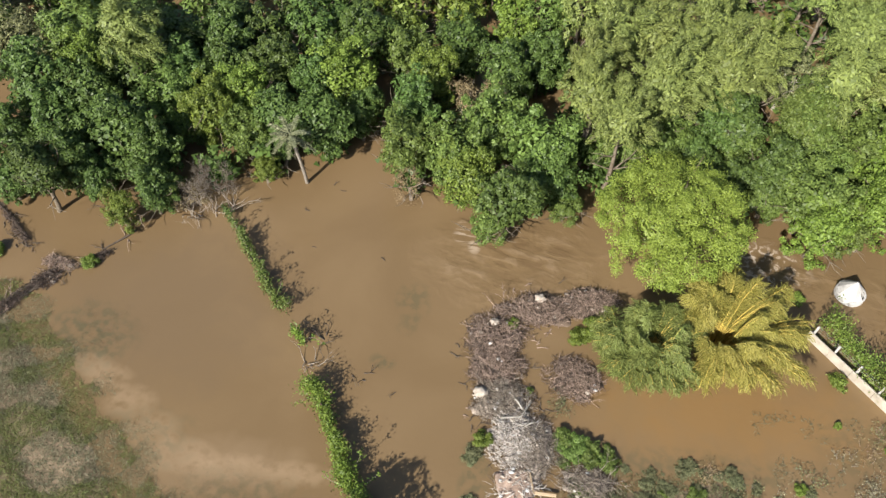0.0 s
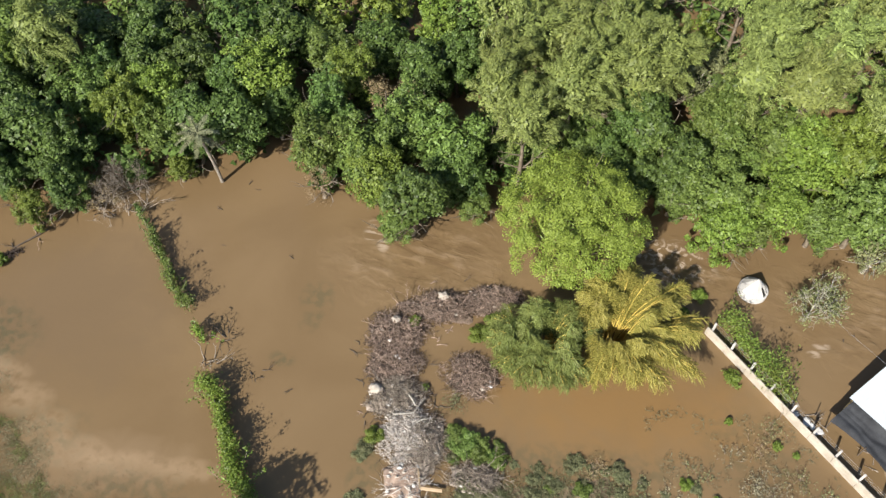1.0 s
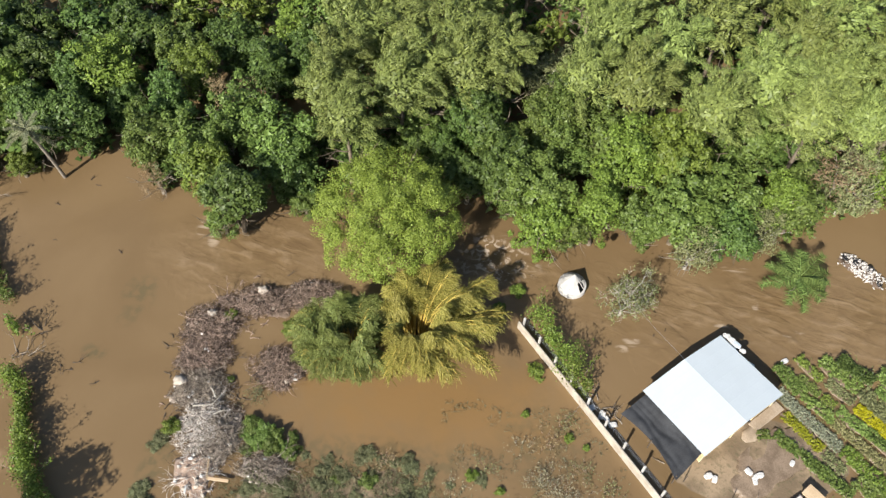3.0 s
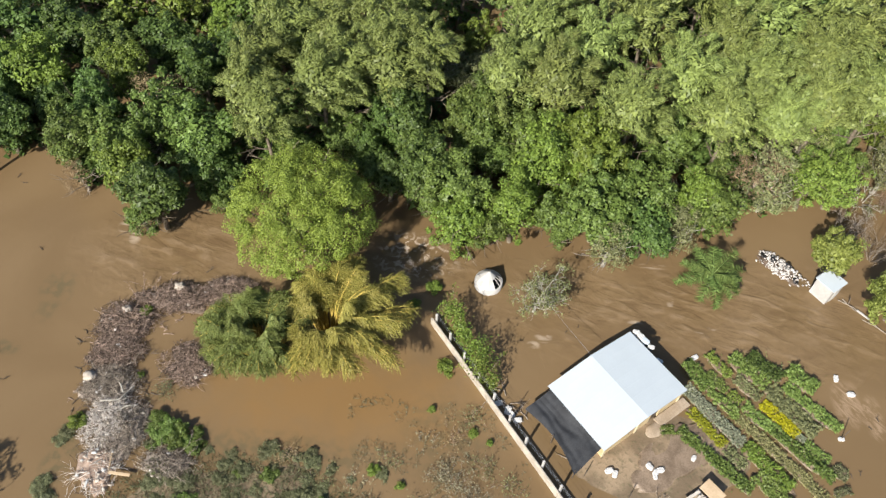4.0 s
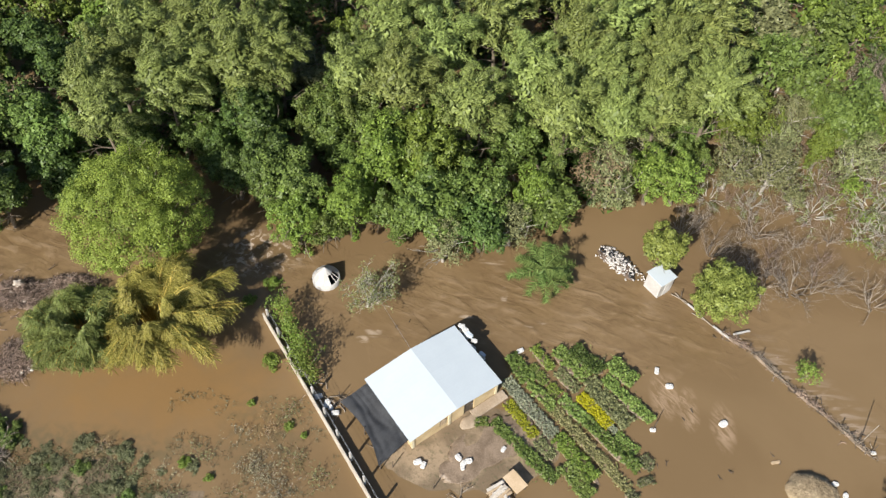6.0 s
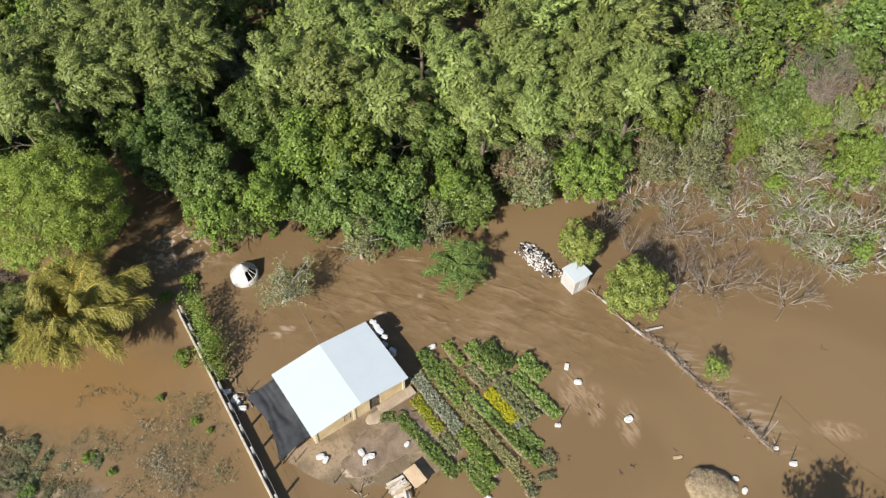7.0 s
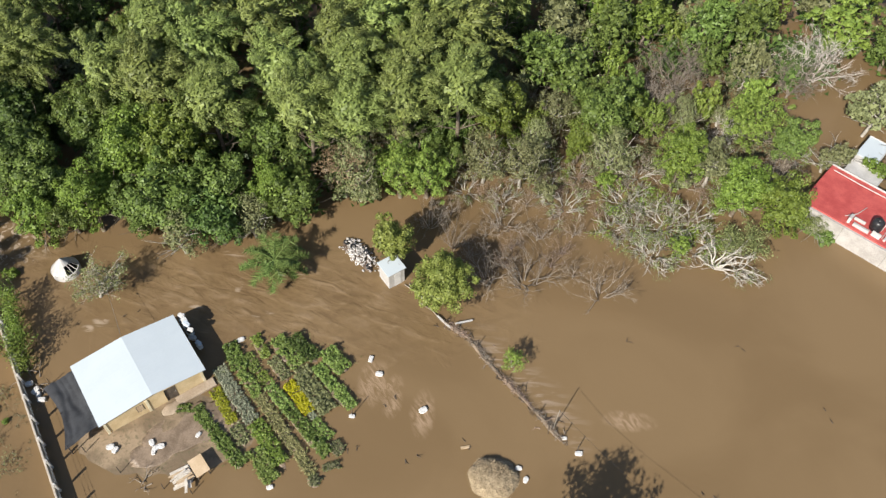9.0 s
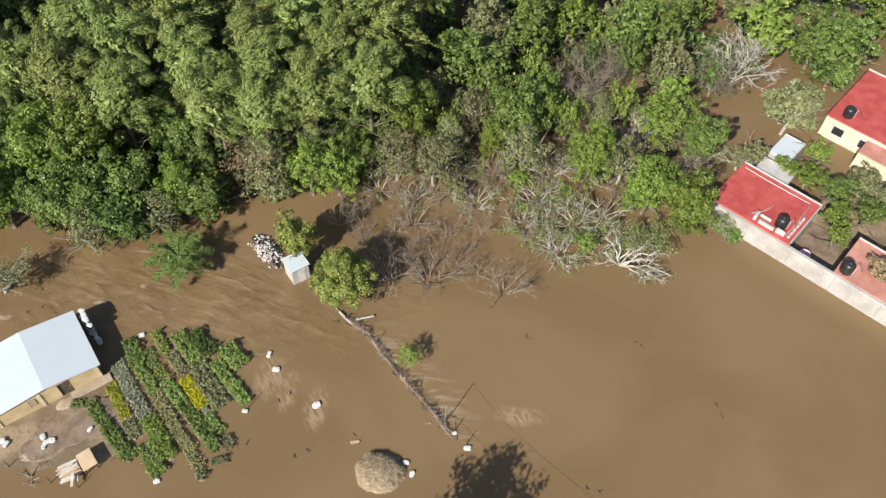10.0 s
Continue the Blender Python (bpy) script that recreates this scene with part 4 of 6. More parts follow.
# ---- cane clumps ----
def cane_clump(name, label, x, y, plumes, each, height, lean, leaf, seed, bias=(0, 0), base=1.6, barb=0.75, wind=(0.55, -0.1), fan=0.25):
    """Arching canes in bundles; each cane ends in a nodding plume of combed barbs, blown to one side."""
    r = np.random.default_rng(seed)
    clump = thing(name, pose(x, y, 0), label, "bamboo")
    w = np.array((*wind, 0.0))
    for i in range(plumes):
        a0 = 2.39996 * i + r.normal(0, 0.3)
        far = ((i + 0.5) / plumes) ** 0.55 * r.uniform(0.8, 1.08)
        b0 = np.array((np.cos(a0), np.sin(a0), 0)) * r.uniform(0.3, base)
        h0 = height * r.uniform(0.85, 1.1) * (1.12 - 0.30 * far)
        for _ in range(each):
            a, reach = a0 + r.normal(0, fan * 0.5), far * r.uniform(0.86, 1.10)
            out = np.array((np.cos(a), np.sin(a), 0)) * reach * lean + np.array((*bias, 0)) * (0.3 + reach)
            h = h0 * r.uniform(0.9, 1.08)
            t = np.linspace(0, 1, 12)[:, None]
            path = b0 + r.normal(0, 0.15, 3) * (1, 1, 0) + (0, 0, -0.3) + out * t ** 1.7 + np.array((0, 0, 1.0)) * h * (t * 1.3 - (0.30 + 0.28 * reach) * t ** 3)
            culm = part("culm", qmesh("culm", *tube(path, np.linspace(0.055, 0.022, 12), 5)), CANE, clump)
            n, m = 74, 7
            s = np.repeat(1.0 - r.uniform(0, 1, n) ** 1.1 * 0.58, m)
            u = np.tile((np.arange(m) + 0.6) / m, n) + r.normal(0, 0.04, n * m)
            P = np.stack([np.interp(s, t[:, 0], path[:, k]) for k in range(3)], 1)
            run = unit(np.stack([np.interp(s, t[:, 0], np.gradient(path[:, k])) for k in range(3)], 1))
            side = unit(np.cross(run, (0, 0, 1.0))) * np.repeat(np.where(np.arange(n) % 2, 1.0, -1.0), m)[:, None]
            way = unit(side * 0.75 + run * 0.75 + w + np.repeat(r.normal(0, 0.22, (n, 3)), m, 0))
            ln = barb * (0.35 + 0.65 * np.sin(np.pi * np.clip((s - 0.36) / 0.7, 0, 1))) * np.repeat(r.uniform(0.75, 1.2, n), m)
            P = P + way * (ln * u)[:, None] - np.array((0, 0, 0.45)) * (ln * u * u)[:, None]
            lie = unit(way - np.array((0, 0, 0.8)) * u[:, None])
            sp = part("spray", qmesh("spray", *leaves(P, np.tile((0, 0, 1.0), (n * m, 1)) + side * 0.35, 0.22, 0.042, along=lie * 5, spread=0.38, r=r)), leaf, culm)
            sp["kind"] = "stuff"
    return clump


cane_clump("bamboo_clump", "tall yellow-green bamboo clump arching over flood water", 18.9, 29.9, 30, 8, 5.7, 4.6, LEAF["BAM"], 501, bias=(1.2, -0.15), base=1.5, barb=1.05, wind=(0.45, -0.1), fan=0.16)
cane_clump("bamboo_clump", "darker green cane clump beside the brush heaps", 13.7, 28.6, 34, 6, 4.9, 2.9, LEAF["WIL"], 502, bias=(0.1, -0.1), base=1.9, barb=0.9, wind=(0.3, -0.1), fan=0.6)


# ---- brush and rubble heaps ----
def driftwood(x, y, label, pieces, length, seed, material=DARK_WOOD, rise=0.15):
    r = np.random.default_rng(seed)
    ob = thing("driftwood", pose(x, y, 0), label, "driftwood", "drift branches")
    for k in range(pieces):
        a = r.uniform(0, 2 * np.pi)
        br = branching(r, (r.normal(0, 0.35), r.normal(0, 0.35), 0.03), (np.cos(a), np.sin(a), rise), length * r.uniform(0.5, 1.0), 0.05, 2, 2, 0.45, 0.0, 0.014, 4)
        part("branch", qmesh("branch", *fused(br)), material, ob)
    return ob


def stick_set(r, n, rx, ry, top, length, thick, seed):
    """Sticks thrown on a mound of uneven outline: short tapering tubes, bent in the middle."""
    out = []
    for _ in range(n):
        a, q = r.uniform(0, 2 * np.pi), np.sqrt(r.uniform(0, 1)) * r.uniform(0.85, 1.12)
        lobe = 1 + 0.42 * noise.noise(Vector((math.cos(a) * 1.3, math.sin(a) * 1.3, seed * 0.37)))
        x, y = rx * q * lobe * np.cos(a), ry * q * lobe * np.sin(a)
        z = top * max(0.0, 1 - q * q) * (1 + 0.6 * noise.noise(Vector((x * 1.2, y * 1.2, seed)))) + abs(r.normal(0, 0.14))
        way = unit(np.array((r.normal(), r.normal(), r.normal(0, 0.30))))
        L = length * r.uniform(0.35, 1.5)
        mid = np.array((x, y, z))
        out.append(tube([mid - way * L / 2, mid + r.normal(0, 0.08 * L, 3), mid + way * L / 2], np.array((1, 0.8, 0.4)) * thick * r.uniform(0.5, 1.7), 3))
    return out


def heap(x, y, rx, ry, top, sticks, twig, soil, seed, stones=0, label="heap of cut brush and earth in flood water"):
    r = np.random.default_rng(seed)
    ob = thing("brush_heap", pose(x, y, 0), label, "debris heap", "brush heaps")
    part("mound", lump("mound", 1.0, (rx * 0.82, ry * 0.82, top * 0.8), seed, 0.6, 4), soil, ob)
    s = part("brushwood", qmesh("sticks", *joined(stick_set(r, int(sticks * 1.35), rx * 1.08, ry * 1.08, top + 0.08, 0.55, 0.016, seed))), twig, ob)
    s["kind"] = "stuff"
    s = part("dark_brushwood", qmesh("sticks", *joined(stick_set(r, sticks // (2 if soil is SOIL else 4), rx * 1.2, ry * 1.2, top, 0.6, 0.018, seed))), WET_TWIG, ob)
    s["kind"] = "stuff"
    for k in range(7):
        a, q = r.uniform(0, 2 * np.pi), r.uniform(0.1, 0.95)
        way = (np.cos(a + r.normal(0, 1)), np.sin(a + r.normal(0, 1)), r.uniform(0.0, 0.3))
        br = branching(r, (rx * q * math.cos(a), ry * q * math.sin(a), top * (1 - q * q) + 0.1), way, r.uniform(0.6, 1.2), 0.04, 2, 2, 0.5, 0.0, 0.014, 4)
        part("branch", qmesh("heap_branch", *fused(br)), twig, ob)
    for k in range(stones):
        a, q = r.uniform(0, 2 * np.pi), np.sqrt(r.uniform(0, 0.9))
        st = part("stone", lump("stone", r.uniform(0.06, 0.20), (1, r.uniform(0.5, 1), 0.5), seed * 7 + k, 0.5, 1), ROCK if k % 3 else SACK, ob, "pale broken stone")
        st.location = (rx * q * math.cos(a), ry * q * math.sin(a), top * (1 - q * q) + 0.12)
    return ob


PALE_HEAP = "heap of bleached branches and rubble in flood water"
heap(10.2, 33.3, 2.2, 1.5, 0.41, 821, BROWN_TWIG, SOIL, 601, 9)
heap(6.6, 32.4, 2.3, 1.5, 0.44, 821, BROWN_TWIG, SOIL, 602, 5)
heap(3.1, 29.7, 2.0, 1.9, 0.44, 860, BROWN_TWIG, SOIL, 603, 12)
heap(3.1, 27.2, 1.9, 1.6, 0.44, 821, BROWN_TWIG, SOIL, 604, 5)
heap(3.5, 24.7, 2.0, 1.6, 0.50, 1016, GREY_TWIG, ASH_SOIL, 605, 26, PALE_HEAP)
heap(4.6, 22.0, 1.7, 1.9, 0.50, 1055, ASH_TWIG, ASH_SOIL, 606, 34, PALE_HEAP)
heap(5.9, 21.4, 1.5, 2.2, 0.44, 700, GREY_TWIG, ASH_SOIL, 611, 14, PALE_HEAP)
heap(4.9, 18.7, 1.5, 2.1, 0.26, 130, ASH_TWIG, RED_RUBBLE, 607, 30, "heap of reddish broken rubble at the flood's edge")
heap(9.3, 19.2, 1.6, 1.1, 0.30, 420, GREY_TWIG, ASH_SOIL, 608, 10, PALE_HEAP)
heap(8.9, 26.8, 1.75, 1.75, 0.30, 620, BROWN_TWIG, SOIL, 609, 6)
heap(3.9, 32.3, 0.8, 0.5, 0.19, 117, BROWN_TWIG, SOIL, 610, 4)
for k, (x, y, s) in enumerate(((6.4, 33.3, 0.42), (2.2, 25.1, 0.5), (3.0, 30.9, 0.36))):
    st = tagged(new("boulder", lump("boulder", s, (1, 0.8, 0.7), 620 + k, 0.4, 3)), "pale boulder lying on a brush heap", "boulder", "boulders")
    st.data.materials.append(ROCK)
    st.location = (x, y, 0.46)
for k, (x, y, z, size, turn, label, mat) in enumerate(((3.33, 24.15, 0.62, (0.9, 0.24, 0.05), 64, "white board lying on a bleached brush heap", SACK), (6.55, 18.2, 0.42, (1.4, 0.2, 0.07), -2, "cream-coloured beam lying beside the rubble", TAN),
                                                       (5.7, 18.9, 0.40, (1.4, 0.1, 0.06), 100, "grey beam lying beside the rubble", PLANK), (4.6, 17.4, 0.40, (0.5, 0.14, 0.05), 95, "white board lying on a rubble heap", SACK))):
    bd = tagged(new("board", slab("board", size, (0, 0, 0), 0, 0.012)), label, "board", "loose boards")
    bd.data.materials.append(mat)
    bd.matrix_world = pose(x, y, z, 3, 4, turn)
for a, c, e in (((3.6, 23.2, 0.6), (4.9, 23.3, 0.72), (5.65, 24.5, 0.66)), ((5.05, 23.9, 0.68), (4.75, 24.4, 0.72), (4.4, 24.8, 0.66)), ((4.9, 22.4, 0.6), (5.5, 22.9, 0.66), (6.1, 23.1, 0.5))):
    log = tagged(new("log", qmesh("log", *tube([a, c, e], (0.075, 0.06, 0.04), 7))), "bleached bare branch on a brush heap", "log", "bleached branches")
    log.data.materials.append(PALE_BARK)


for k, (x, y) in enumerate(((1.0, 28.4), (1.2, 30.6), (1.6, 22.9), (1.9, 24.0), (1.0, 26.2), (5.4, 34.0), (8.2, 34.3), (5.8, 29.4), (5.6, 27.6), (7.2, 30.6), (6.4, 24.4), (7.4, 22.9))):
    driftwood(x, y, "twigs washed off a brush heap", 3, 0.6, 660 + k, (DARK_WOOD, BROWN_TWIG)[k % 2], 0.1)


# ---- low plants ----
def shrub_mesh(name, seed, lumps=16, per=60, leaf=(0.17, 0.10)):
    return crown_mesh(name, seed, R=1.0, H=0.75, lumps=lumps, per=per, leaf=leaf, low=-0.2, lump_r=(0.22, 0.4), spread=0.5)


SHRUBS = {k: [shrub_mesh("shrub_leaves", 700 + 10 * i + j, per=120, leaf=(0.15, 0.06) if k in ("SCRUB", "P") else (0.14, 0.09)) for j in range(3)] for i, k in enumerate(("V", "SCRUB", "P", "G"))}
STEMS = []
for j in range(2):
    r = np.random.default_rng(790 + j)
    STEMS.append(qmesh("shrub_stems", *joined([t for k in range(9) for t in branching(r, (0, 0, -0.2), (np.cos(k * 0.7), np.sin(k * 0.7), 0.8), 0.62, 0.018, 1, 2, 0.6, 0.03, 0.008, 3)])))


def shrub(kind, x, y, s, label, z=0.0, twig=GREY_TWIG):
    r = np.random.default_rng(int(abs(x * 57 + y * 91) * 7))
    ob = thing("shrub", pose(x, y, z, 0, 0, r.uniform(0, 360)), label, "shrub", "low shrubs")
    ob.scale = (s, s, s * r.uniform(0.6, 0.9) * (0.7 if kind in ("SCRUB", "P") else 1.0))
    part("stems", STEMS[int(r.integers(0, 2))], twig, ob)
    if kind != "B":
        part("foliage", SHRUBS[kind][int(r.integers(0, 3))], LEAF[kind], ob).location = (0, 0, 0.35)
    return ob


FRESH = "fresh green bush standing in flood water"
for x, y, s in ((2.4, 21.6, 0.75), (27.6, 28.0, 0.75), (4.4, 30.9, 0.55), (9.2, 30.1, 0.9), (10.4, 30.9, 1.0), (5.6, 25.6, 0.35), (29.8, 23.1, 0.42), (31.0, 22.4, 0.32), (25.1, 18.9, 0.35),
                (26.8, 24.7, 0.35), (23.2, 19.8, 0.5), (26.2, 35.2, 0.7), (-36.2, 34.6, 1.0), (24.7, 33.4, 0.6)):
    shrub("V", x, y, s, FRESH)
r = random.Random(11)
for x0, x1, y0, y1, n, kinds, lo, hi in ((8.5, 20.5, 16.0, 20.8, 64, ("SCRUB", "SCRUB", "SCRUB", "SCRUB", "G"), 0.35, 0.8), (7.0, 11.0, 20.0, 22.4, 14, ("SCRUB", "G"), 0.4, 0.8),
                                         (20.0, 28.0, 16.0, 19.6, 8, ("SCRUB", "B", "B"), 0.3, 0.6), (0.8, 2.6, 16.5, 21.0, 5, ("SCRUB",), 0.4, 0.8)):
    for _ in range(n):
        k = r.choice(kinds)
        shrub(k, r.uniform(x0, x1), r.uniform(y0, y1), r.uniform(lo, hi), {"SCRUB": "dark wet scrub half under flood water", "G": "leafy green scrub at the water's edge",
              "P": "grey-green weedy shrub in muddy water", "B": "dead brown weed stalks in muddy water"}[k], -0.12)


def weed_patch(x, y, rx, ry, n, leaf, twig, seed, label):
    """Flattened weeds: thin stalks lying and standing in the water with small leaves."""
    r = np.random.default_rng(seed)
    ob = thing("weed_patch", pose(x, y, 0), label, "weeds", "weeds by the wall")
    stalks = []
    for _ in range(int(n * 0.62)):
        p = r.normal(0, 0.42, 2) * (rx, ry)
        stalks += branching(r, (p[0], p[1], -0.08), (r.normal(), r.normal(), r.uniform(0.2, 1.2)), r.uniform(0.3, 0.7), 0.013, 1, 2, 0.6, 0.05, 0.007, 3)
    s = part("stalk_cover", qmesh("weed_stalks", *joined(stalks)), twig, ob)
    s["kind"] = "stuff"
    tips = np.array([s[0][-1] for s in stalks])
    P = np.repeat(tips, 3, 0) + r.normal(0, 1, (len(tips) * 3, 3)) * (0.16, 0.16, 0.07)
    P[:, 2] = np.maximum(P[:, 2], 0.03)
    s = part("foliage", qmesh("weed_leaves", *leaves(P, np.tile((0, 0, 1.0), (len(P), 1)), 0.12, 0.06, spread=0.5, r=r)), leaf, ob)
    s["kind"] = "stuff"


for k, (x, y, rx, ry, n, leaf, twig) in enumerate(((28.3, 19.8, 1.7, 1.2, 120, "LITTER", GREY_TWIG), (29.9, 18.5, 1.4, 1.0, 70, "LITTER", GREY_TWIG), (30.7, 20.7, 0.9, 0.8, 36, "P", GREY_TWIG), (32.6, 19.6, 1.0, 0.9, 26, "P", GREY_TWIG),
                                                  (29.6, 24.0, 1.0, 0.8, 40, "P", BROWN_TWIG), (28.3, 22.6, 0.9, 1.0, 30, "N", BROWN_TWIG), (26.5, 22.1, 0.9, 0.5, 18, "LITTER", GREY_TWIG), (24.3, 20.4, 1.3, 0.8, 20, "P", BROWN_TWIG),
                                                  (26.6, 17.9, 1.4, 1.0, 24, "P", GREY_TWIG), (22.0, 19.3, 0.9, 0.6, 18, "LITTER", GREY_TWIG), (17.4, 20.4, 0.7, 0.6, 40, "N", BROWN_TWIG), (19.6, 19.4, 1.0, 0.7, 24, "P", GREY_TWIG),
                                                  (28.6, 16.6, 1.8, 1.0, 40, "LITTER", GREY_TWIG), (23.2, 17.2, 1.4, 0.9, 26, "P", GREY_TWIG), (7.7, 24.6, 0.7, 0.5, 40, "SCRUB", WET_TWIG))):
    weed_patch(x, y, rx, ry, n, LEAF[leaf], twig, 850 + k, {"LITTER": "pale beige weeds flattened in muddy water", "P": "grey-green weeds standing in muddy water", "N": "dead brown weeds in muddy water", "SCRUB": "dark drowned weeds in muddy water"}[leaf])


def grass_field(name, label, leaf, n, seed, inside, size, area):
    """Blades of grass in tufts over an area of the plan."""
    r = np.random.default_rng(seed)
    x0, x1, y0, y1 = area
    c = np.stack([r.uniform(x0, x1, n), r.uniform(y0, y1, n)], 1)
    c = np.array([p for p in c if inside(*p)])
    k = 7
    P = np.repeat(c, k, 0) + r.normal(0, 0.13, (len(c) * k, 2))
    z = np.array([max(land(x, y), -0.05) for x, y in c]).repeat(k)
    P = np.column_stack([P, z + size * 0.35])
    way = unit(r.normal(0, 0.5, (len(P), 3)) + (0, 0, 0.9))
    ob = tagged(new(name, qmesh(name, *leaves(P, r.normal(0, 1, (len(P), 3)), size, size * 0.17, along=way * 3, spread=0.2, r=r))), label, "grass", kind="stuff")
    ob.data.materials.append(leaf)


def sunk_grass(x, y):
    """Drowned tufts: thinning out beyond the meadow's edge, in two shallow patches."""
    n = noise.noise(Vector((x * 0.9, y * 0.9, 14))) + 0.5 * noise.noise(Vector((x * 2.6, y * 2.6, 3)))
    north = math.hypot((x + 26.2) / 3.6, (y - 27.8) / 2.6)
    south = math.hypot((x + 14.5) / 5.0, (y - 16.6) / 2.2)
    return random.random() < 1.15 - min(north, south) + 0.7 * n


def meadow(x, y, shift=0.0):
    e = -0.72 * (x + 22.5) - 0.69 * (y - 22.0)
    n = noise.noise(Vector((x * 0.3, y * 0.3, 5 + shift)))
    return e, n


grass_field("meadow_grass", "green meadow grass at the flood's edge", LEAF["GRASS"], 36000, 801, lambda x, y: (lambda e, n: e > 0.3 + n * 2.0 and n > -0.02)(*meadow(x, y)), 0.19, (-44, -14, 12, 32))
grass_field("pale_grass", "pale flattened grass at the flood's edge", LEAF["HAYGRASS"], 30000, 802, lambda x, y: (lambda e, n: e > -0.2 + n * 2.0 + random.uniform(-0.8, 0.8) and n < 0.10)(*meadow(x, y)), 0.17, (-44, -12, 12, 32))
grass_field("sunken_grass", "dull grass blades under the edge of muddy water", LEAF["SUNK"], 16000, 803, lambda x, y: sunk_grass(x, y), 0.13, (-34, -8, 13, 31))
grass_field("scrub_grass", "weedy grass between the scrub and the water", LEAF["SCRUB"], 6000, 804, lambda x, y: math.hypot((x - 14.5) / 9.5, (y - 15.0) / 5.4) < 1, 0.24, (4, 26, 9, 22))
grass_field("weed_stalks", "dry weed stalks in muddy water by the wall", LEAF["HAYGRASS"], 900, 805, lambda x, y: x < 25.6 + (32.2 - y) * 0.72 and noise.noise(Vector((x * 0.5, y * 0.5, 2))) > 0.08, 0.24, (21, 34, 15, 25.5))


# ---- overgrown fence in the west ----
def hedge_run(label, a, b, width, height, leaf, seed, dense=240, sparse=0.0, posts=True):
    """Overgrown fence: ragged tufts of leaves along a line, with shoots standing out of them."""
    r = np.random.default_rng(seed)
    a, b = np.array(a, float), np.array(b, float)
    L = np.linalg.norm(b - a)
    go = (b - a) / L
    side = np.array((-go[1], go[0]))
    ob = thing("hedge", pose(*a, 0), label, "hedge", "overgrown fence")
    out, shoots = [], []
    for q in np.arange(0, L, 0.17):
        swell = 0.72 + 0.8 * noise.noise(Vector((q * 0.55, seed, 0))) + 0.4 * noise.noise(Vector((q * 1.7, seed, 2))) - sparse
        if swell < 0.08:
            continue
        swell = min(swell, 1.15)
        c = np.array((*(go * q + side * (r.normal(0, 0.32) * width * swell + 0.3 * noise.noise(Vector((q * 0.4, seed * 3, 7))))), height * swell * r.uniform(0.3, 0.95)))
        n = max(8, int(dense * 0.42 * swell))
        off = r.normal(0, 1, (n, 3)) * (0.33 * width * swell, 0.33 * width * swell, 0.26 * height * swell)
        P = c + off
        P[:, 2] = np.maximum(P[:, 2], 0.05)
        out.append(leaves(P, off + (0, 0, 0.5), 0.16, 0.085, spread=0.55, r=r))
        if r.random() < 0.12:
            way = (*(side * r.normal(0, 0.5) + go * r.normal(0, 0.4)), 1.0)
            pts, _ = limb(r, (*c[:2], 0.2), way, height * r.uniform(1.1, 1.7), 0.022, 0.2, 5, 4)
            shoots.append(tube(pts, np.linspace(0.022, 0.008, 5), 4))
            k = 26
            P = pts[r.integers(2, 5, k)] + r.normal(0, 0.13, (k, 3))
            out.append(leaves(P, r.normal(0, 1, (k, 3)) + (0, 0, 1), 0.22, 0.10, spread=0.4, r=r))
    part("foliage", qmesh("hedge_leaves", *joined(out)), leaf, ob)
    for tb in shoots:
        part("shoot", qmesh("hedge_shoot", *tb), GREY_TWIG, ob)
    for k in range(int(L / 2.2) + 1 if posts else 0):
        p = go * k * 2.2
        part("post", qmesh("post", *tube([(p[0], p[1], -0.5), (p[0] + r.normal(0, 0.08), p[1] + r.normal(0, 0.08), height * 0.8)], (0.05, 0.045), 6)), DARK_WOOD, ob)
    return ob


VINE = "vine-covered fence line standing in flood water"
hedge_run(VINE, (-19.6, 40.3), (-17.6, 37.9), 0.35, 0.8, LEAF["D"], 901, 110, 0.1)
hedge_run(VINE, (-17.3, 37.5), (-15.9, 35.3), 0.82, 1.6, LEAF["G"], 902, 300)
hedge_run(VINE, (-15.8, 35.0), (-14.4, 33.0), 0.82, 1.5, LEAF["G"], 903, 280)
hedge_run(VINE, (-14.4, 32.8), (-12.9, 30.6), 0.8, 1.4, LEAF["G"], 904, 280)
hedge_run(VINE, (-11.7, 29.0), (-10.9, 27.9), 0.5, 1.4, LEAF["HEDGE"], 908, 200)
hedge_run("dense bright vine hedge over an old fence", (-9.7, 24.8), (-8.1, 22.2), 0.85, 1.7, LEAF["HEDGE"], 905, 420, -0.15)
hedge_run("dense bright vine hedge over an old fence", (-8.1, 22.2), (-6.7, 19.3), 0.72, 1.6, LEAF["HEDGE"], 906, 420, -0.1)
hedge_run("dense bright vine hedge over an old fence", (-6.7, 19.3), (-4.2, 15.2), 0.8, 1.6, LEAF["HEDGE"], 907, 420, -0.1)


driftwood(-10.0, 26.6, "drifted grey branches caught on a fence", 6, 1.3, 921, GREY_TWIG, 0.5)
driftwood(-9.4, 28.6, "drifted dark branches caught on a fence", 5, 1.2, 922, DARK_WOOD, 0.4)
driftwood(-6.2, 25.6, "dark branch tips breaking the water", 3, 0.9, 923)
for k, (x, y) in enumerate(((-26.4, 37.0), (-27.6, 35.8), (-29.0, 34.4), (-30.2, 33.5), (-31.2, 32.6), (-32.2, 31.2), (-33.2, 29.8), (-34.2, 28.6))):
    driftwood(x, y, "line of drifted twigs and litter in shallow water", 9 if k > 2 else 3, 0.9, 930 + k, DARK_WOOD if k % 2 else BROWN_TWIG)
